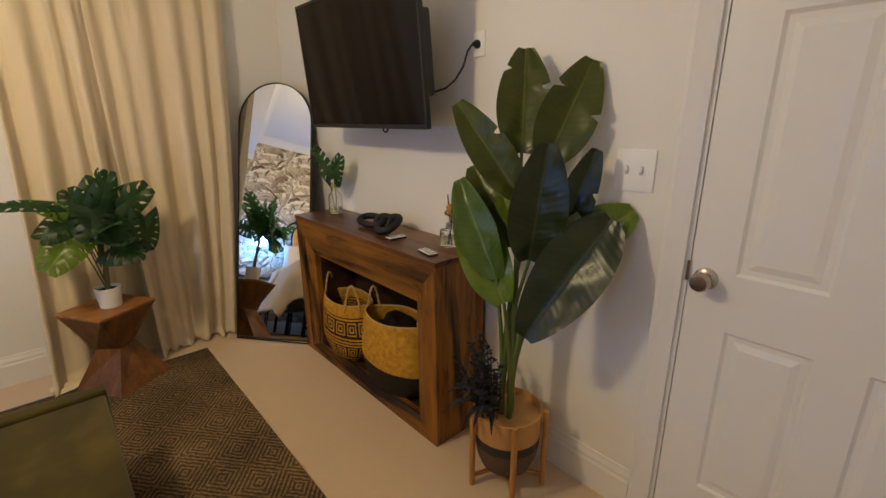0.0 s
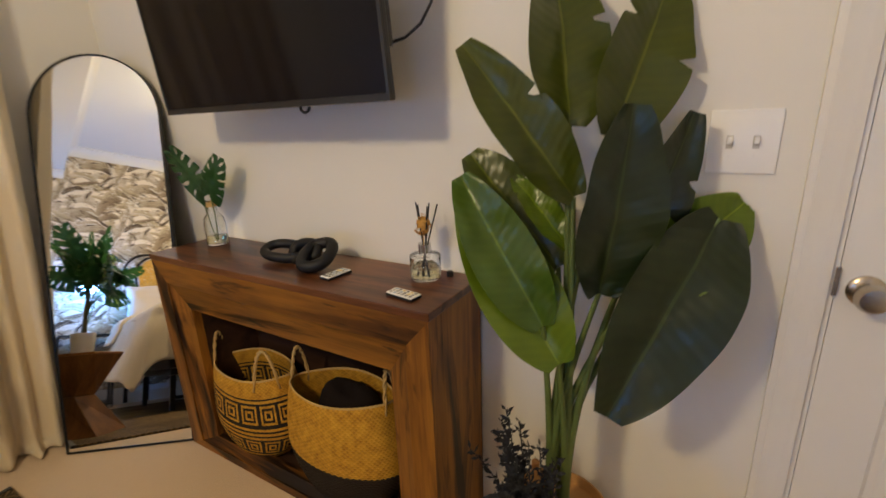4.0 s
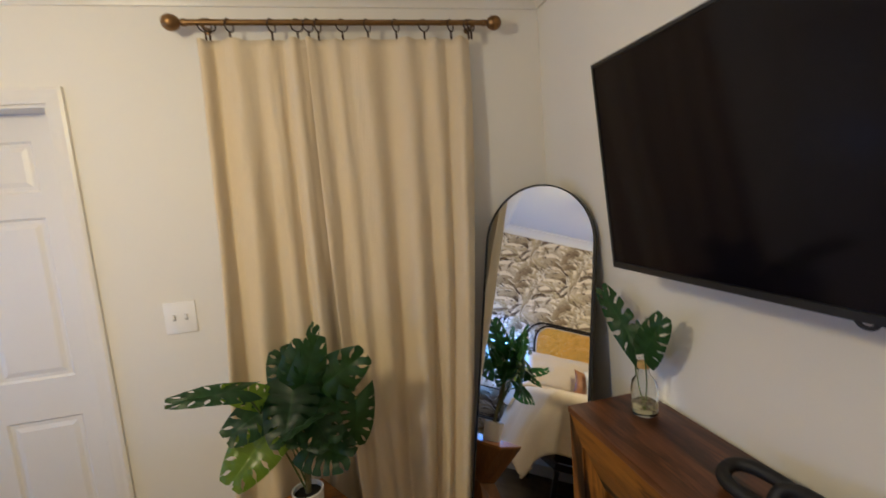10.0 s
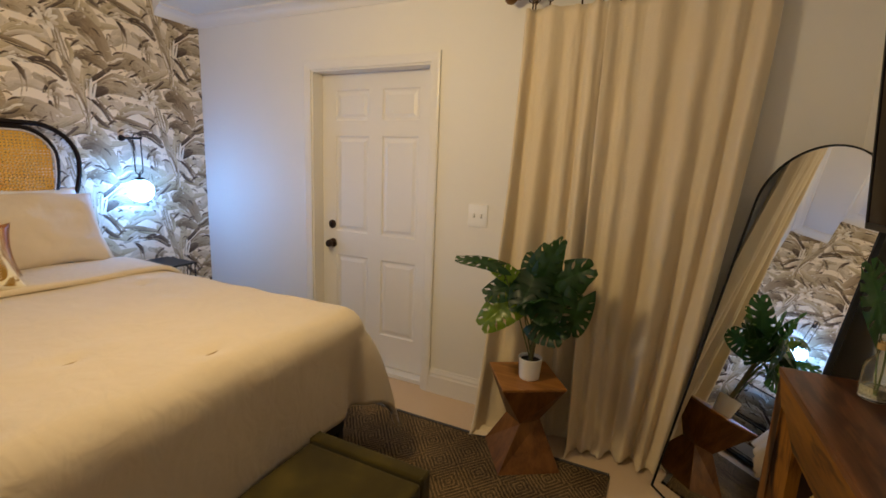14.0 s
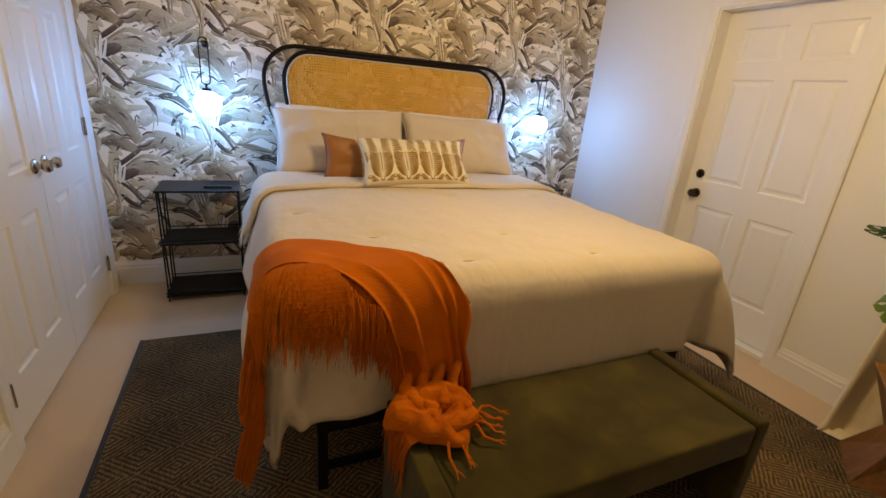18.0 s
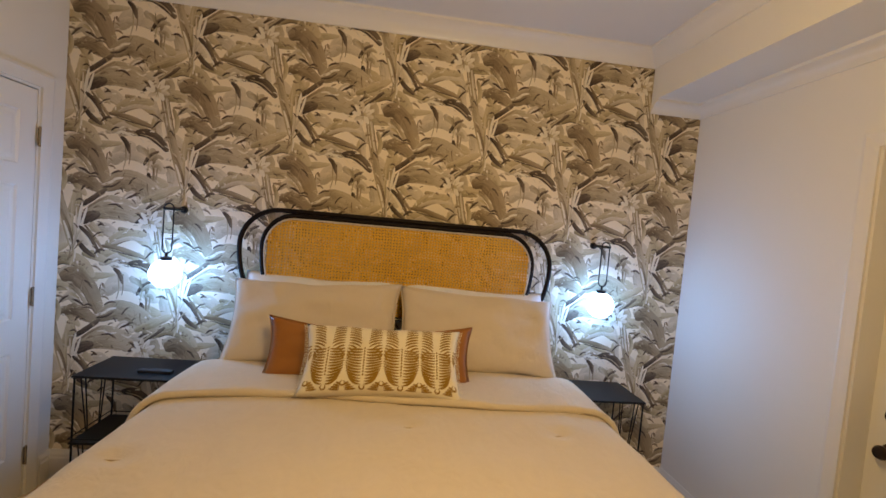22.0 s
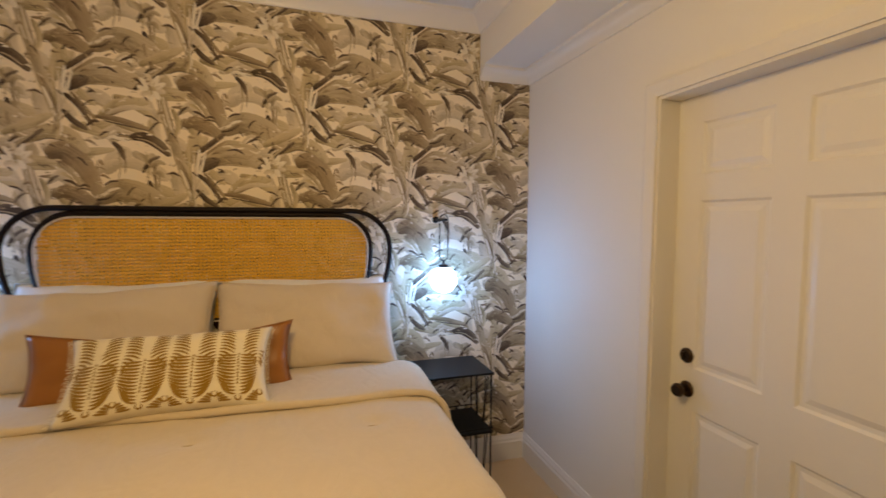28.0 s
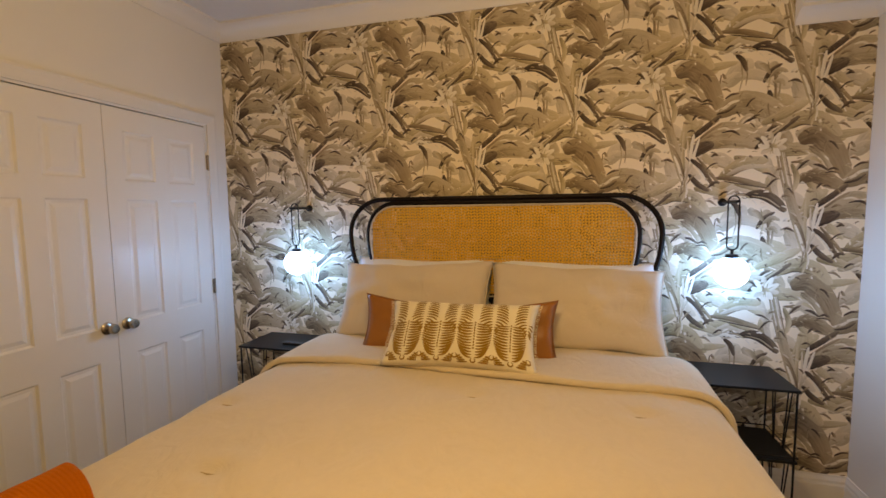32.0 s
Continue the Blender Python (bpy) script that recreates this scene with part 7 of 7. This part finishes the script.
ch = thing("decorative_chain", (3.84, -1.33, CZ), "black wooden chain-link ornament on the console", "ornament")


def chain_link(c, long, short, rot, tilt, roll, r=0.0155):
    m = Matrix.Translation(c) @ Matrix.Rotation(rot, 4, "Z") @ Matrix.Rotation(roll, 4, "X") @ Matrix.Rotation(tilt, 4, "Y")
    pts = []
    for i in range(36):
        a = math.tau * i / 36
        pts.append(m @ Vector(((long / 2) * math.copysign(abs(math.cos(a)) ** 0.8, math.cos(a)), (short / 2) * math.copysign(abs(math.sin(a)) ** 0.8, math.sin(a)), 0)))
    return tube(pts, r, 12, closed=True)


part("link", chain_link((3.862, -1.243, CZ + 0.030), 0.150, 0.086, radians(99), radians(-4), radians(-15), 0.0165), CHAIN, ch, "", 180)
part("link", chain_link((3.862, -1.340, CZ + 0.038), 0.112, 0.066, radians(96), radians(8), radians(-50), 0.0165), CHAIN, ch, "", 180)
part("link", chain_link((3.836, -1.424, CZ + 0.046), 0.128, 0.092, radians(22), radians(-19), radians(-8), 0.0190), CHAIN, ch, "", 180)


def white_remote(c, length, width, rot, rows, seed):
    e = thing("remote_control", (*c, CZ), "small white remote control with coloured buttons on the console", "remote control", "white remotes")
    m = Matrix.Translation((*c, CZ)) @ Matrix.Rotation(rot, 4, "Z")
    part("face", place(box(-length / 2, length / 2, -width / 2, width / 2, 0.0075, 0.011, 0.0015), m), PLATE, e, "white button face")
    part("underside", place(box(-length / 2 - 0.001, length / 2 + 0.001, -width / 2 - 0.001, width / 2 + 0.001, 0.0005, 0.0074, 0.002), m), BLACK_PLASTIC, e, "black lower shell")
    rn = random.Random(seed)
    cols = [BLACK_PLASTIC, BLACK_PLASTIC, paint("button_grey", (0.25, 0.25, 0.26), 0.5), paint("button_yellow", (0.75, 0.55, 0.05), 0.5), paint("button_blue", (0.25, 0.35, 0.55), 0.5)]
    for i in range(rows):
        for j in range(3):
            x, y = -length * 0.38 + i * length * 0.76 / (rows - 1), (j - 1) * width * 0.28
            part("button", place(box(x - 0.004, x + 0.004, y - 0.0035, y + 0.0035, 0.0108, 0.0122, 0.0008, 1), m), rn.choice(cols), e)


white_remote((3.803, -1.529), 0.088, 0.038, radians(-6), 6, 2)
white_remote((3.757, -1.811), 0.090, 0.040, radians(81), 6, 4)

# scent diffuser
DX, DY = 3.905, -1.787
df = thing("reed_diffuser", (DX, DY, CZ), "glass reed diffuser with dark sticks and a dried yellow flower", "diffuser")
unshadowed(part("jar", lathe([(0.002, 0.0), (0.042, 0.0), (0.045, 0.004), (0.045, 0.070), (0.040, 0.073), (0.016, 0.074), (0.016, 0.088), (0.013, 0.088), (0.013, 0.072), (0.039, 0.069), (0.0415, 0.065), (0.0415, 0.008), (0.002, 0.007)], 36, (DX, DY, CZ)), GLASS, df, "", 60))
unshadowed(part("oil", lathe([(0.001, 0.0085), (0.0405, 0.0085), (0.0405, 0.034), (0.001, 0.034)], 32, (DX, DY, CZ)), OIL, df, "pale scented oil"))
part("collar", lathe([(0.0135, 0.078), (0.0185, 0.078), (0.0185, 0.104), (0.0135, 0.104)], 24, (DX, DY, CZ)), paint("silver_collar", (0.6, 0.58, 0.55), 0.25, 0.05, 0.02, metal=1.0), df, "silver collar", 40)
for dx, dy in ((0.03, 0.055), (0.00, 0.025), (-0.01, -0.030), (0.02, -0.062), (0.03, -0.015)):
    part("reed", tube([(DX - dx * 0.25, DY - dy * 0.25, CZ + 0.012), (DX + dx * 0.65, DY + dy * 0.65, CZ + 0.215 + 0.1 * dx)], 0.0022, 6), BLACK_PLASTIC, df)
fl_ = bmesh.new()
rnd = random.Random(8)
for i in range(60):
    d = Vector((rnd.gauss(0, 1), rnd.gauss(0, 1), rnd.gauss(0, 1.3))).normalized()
    c_ = Vector((DX, DY + 0.004, CZ + 0.155))
    p = c_ + Vector((d.x * 0.018, d.y * 0.02, d.z * 0.030)) * rnd.uniform(0.6, 1.1)
    n_ = d.orthogonal().normalized()
    q = d.cross(n_)
    r_ = rnd.uniform(0.006, 0.010)
    v_ = [fl_.verts.new(p + (n_ * math.cos(a) + q * math.sin(a)) * r_ + d * 0.003 * (k_ % 2)) for k_, a in enumerate([math.tau * j / 5 for j in range(5)])]
    fl_.faces.new(v_)
part("dried_flower", fl_, paint("dried_yellow_petals", (0.62, 0.32, 0.06), 0.8, 0.3, 0.2, 200, 40), df, "dried yellow flower head")
part("flower_stem", tube([(DX, DY, CZ + 0.05), (DX, DY + 0.003, CZ + 0.13)], 0.0015, 6), ROPE, df)
solo("small_black_cap", lathe([(0.001, 0), (0.010, 0), (0.010, 0.014), (0.008, 0.016), (0.001, 0.016)], 16, (3.945, -1.845, CZ)), BLACK_PLASTIC, "small black cap beside the diffuser on the console", "cap", 40)


# ceiling vent
vt = thing("ceiling_vent", (2.07, -0.82, CEIL), "white metal ceiling vent with slats", "vent")
part("frame", box(1.93, 2.21, -0.92, -0.72, CEIL - 0.008, CEIL, 0.002), TRIM_WHITE, vt)
for i in range(8):
    part("slat", place(box(-0.12, 0.12, -0.008, 0.008, -0.001, 0.001), Matrix.Translation((2.07, -0.90 + 0.023 * i, CEIL - 0.014)) @ Matrix.Rotation(radians(35), 4, "X")), TRIM_WHITE, vt)


# ---- ceiling fan with the room's light ----
fan = thing("ceiling_fan", (LAMP[0], LAMP[1], CEIL), "ceiling fan with tan wooden blades and a lit glass bowl", "ceiling fan")
fx_, fy_ = LAMP[0], LAMP[1]
part("canopy", lathe([(0.002, 0.0), (0.075, 0.0), (0.070, -0.035), (0.03, -0.055), (0.002, -0.055)], 28, (fx_, fy_, CEIL)), NICKEL, fan, "", 40)
part("downrod", tube([(fx_, fy_, CEIL - 0.05), (fx_, fy_, CEIL - 0.24)], 0.012, 10), NICKEL, fan)
part("motor", lathe([(0.002, -0.23), (0.06, -0.23), (0.10, -0.26), (0.105, -0.33), (0.07, -0.37), (0.002, -0.37)], 32, (fx_, fy_, CEIL)), NICKEL, fan, "", 40)
BLADE = wood("fan_blade_maple", (0.28, 0.17, 0.09), (0.42, 0.28, 0.16), (0.52, 0.36, 0.22), axis="x")
for k_ in range(5):
    a = radians(79 + 72 * k_)
    m = Matrix.Translation((fx_, fy_, CEIL - 0.30)) @ Matrix.Rotation(a, 4, "Z") @ Matrix.Rotation(radians(11), 4, "X")
    bm = sheet(lambda u, v: (0.15 + 0.39 * u, (0.055 + 0.018 * u) * (2 * v - 1) * (1 - max(0, u - 0.9) ** 2 * 40), 0.0), 14, 6, 0.006)
    part("blade", place(bm, m), BLADE, fan, "tan wooden blade")
    part("blade_iron", place(box(0.08, 0.20, -0.018, 0.018, -0.012, -0.007, 0.002), m), NICKEL, fan)
bowl = part("light_bowl", lathe([(0.065, 0.055), (0.100, 0.045), (0.112, 0.02), (0.105, -0.02), (0.07, -0.055), (0.02, -0.068), (0.002, -0.07)], 32, LAMP), glow("lit_frosted_bowl", (1.0, 0.72, 0.42), BOWL_POWER), fan, "glowing frosted glass bowl", 180)
unshadowed(bowl)
part("fitter", lathe([(0.002, 0.12), (0.06, 0.12), (0.07, 0.06), (0.068, 0.055), (0.002, 0.056)], 28, LAMP), NICKEL, fan, "", 40)
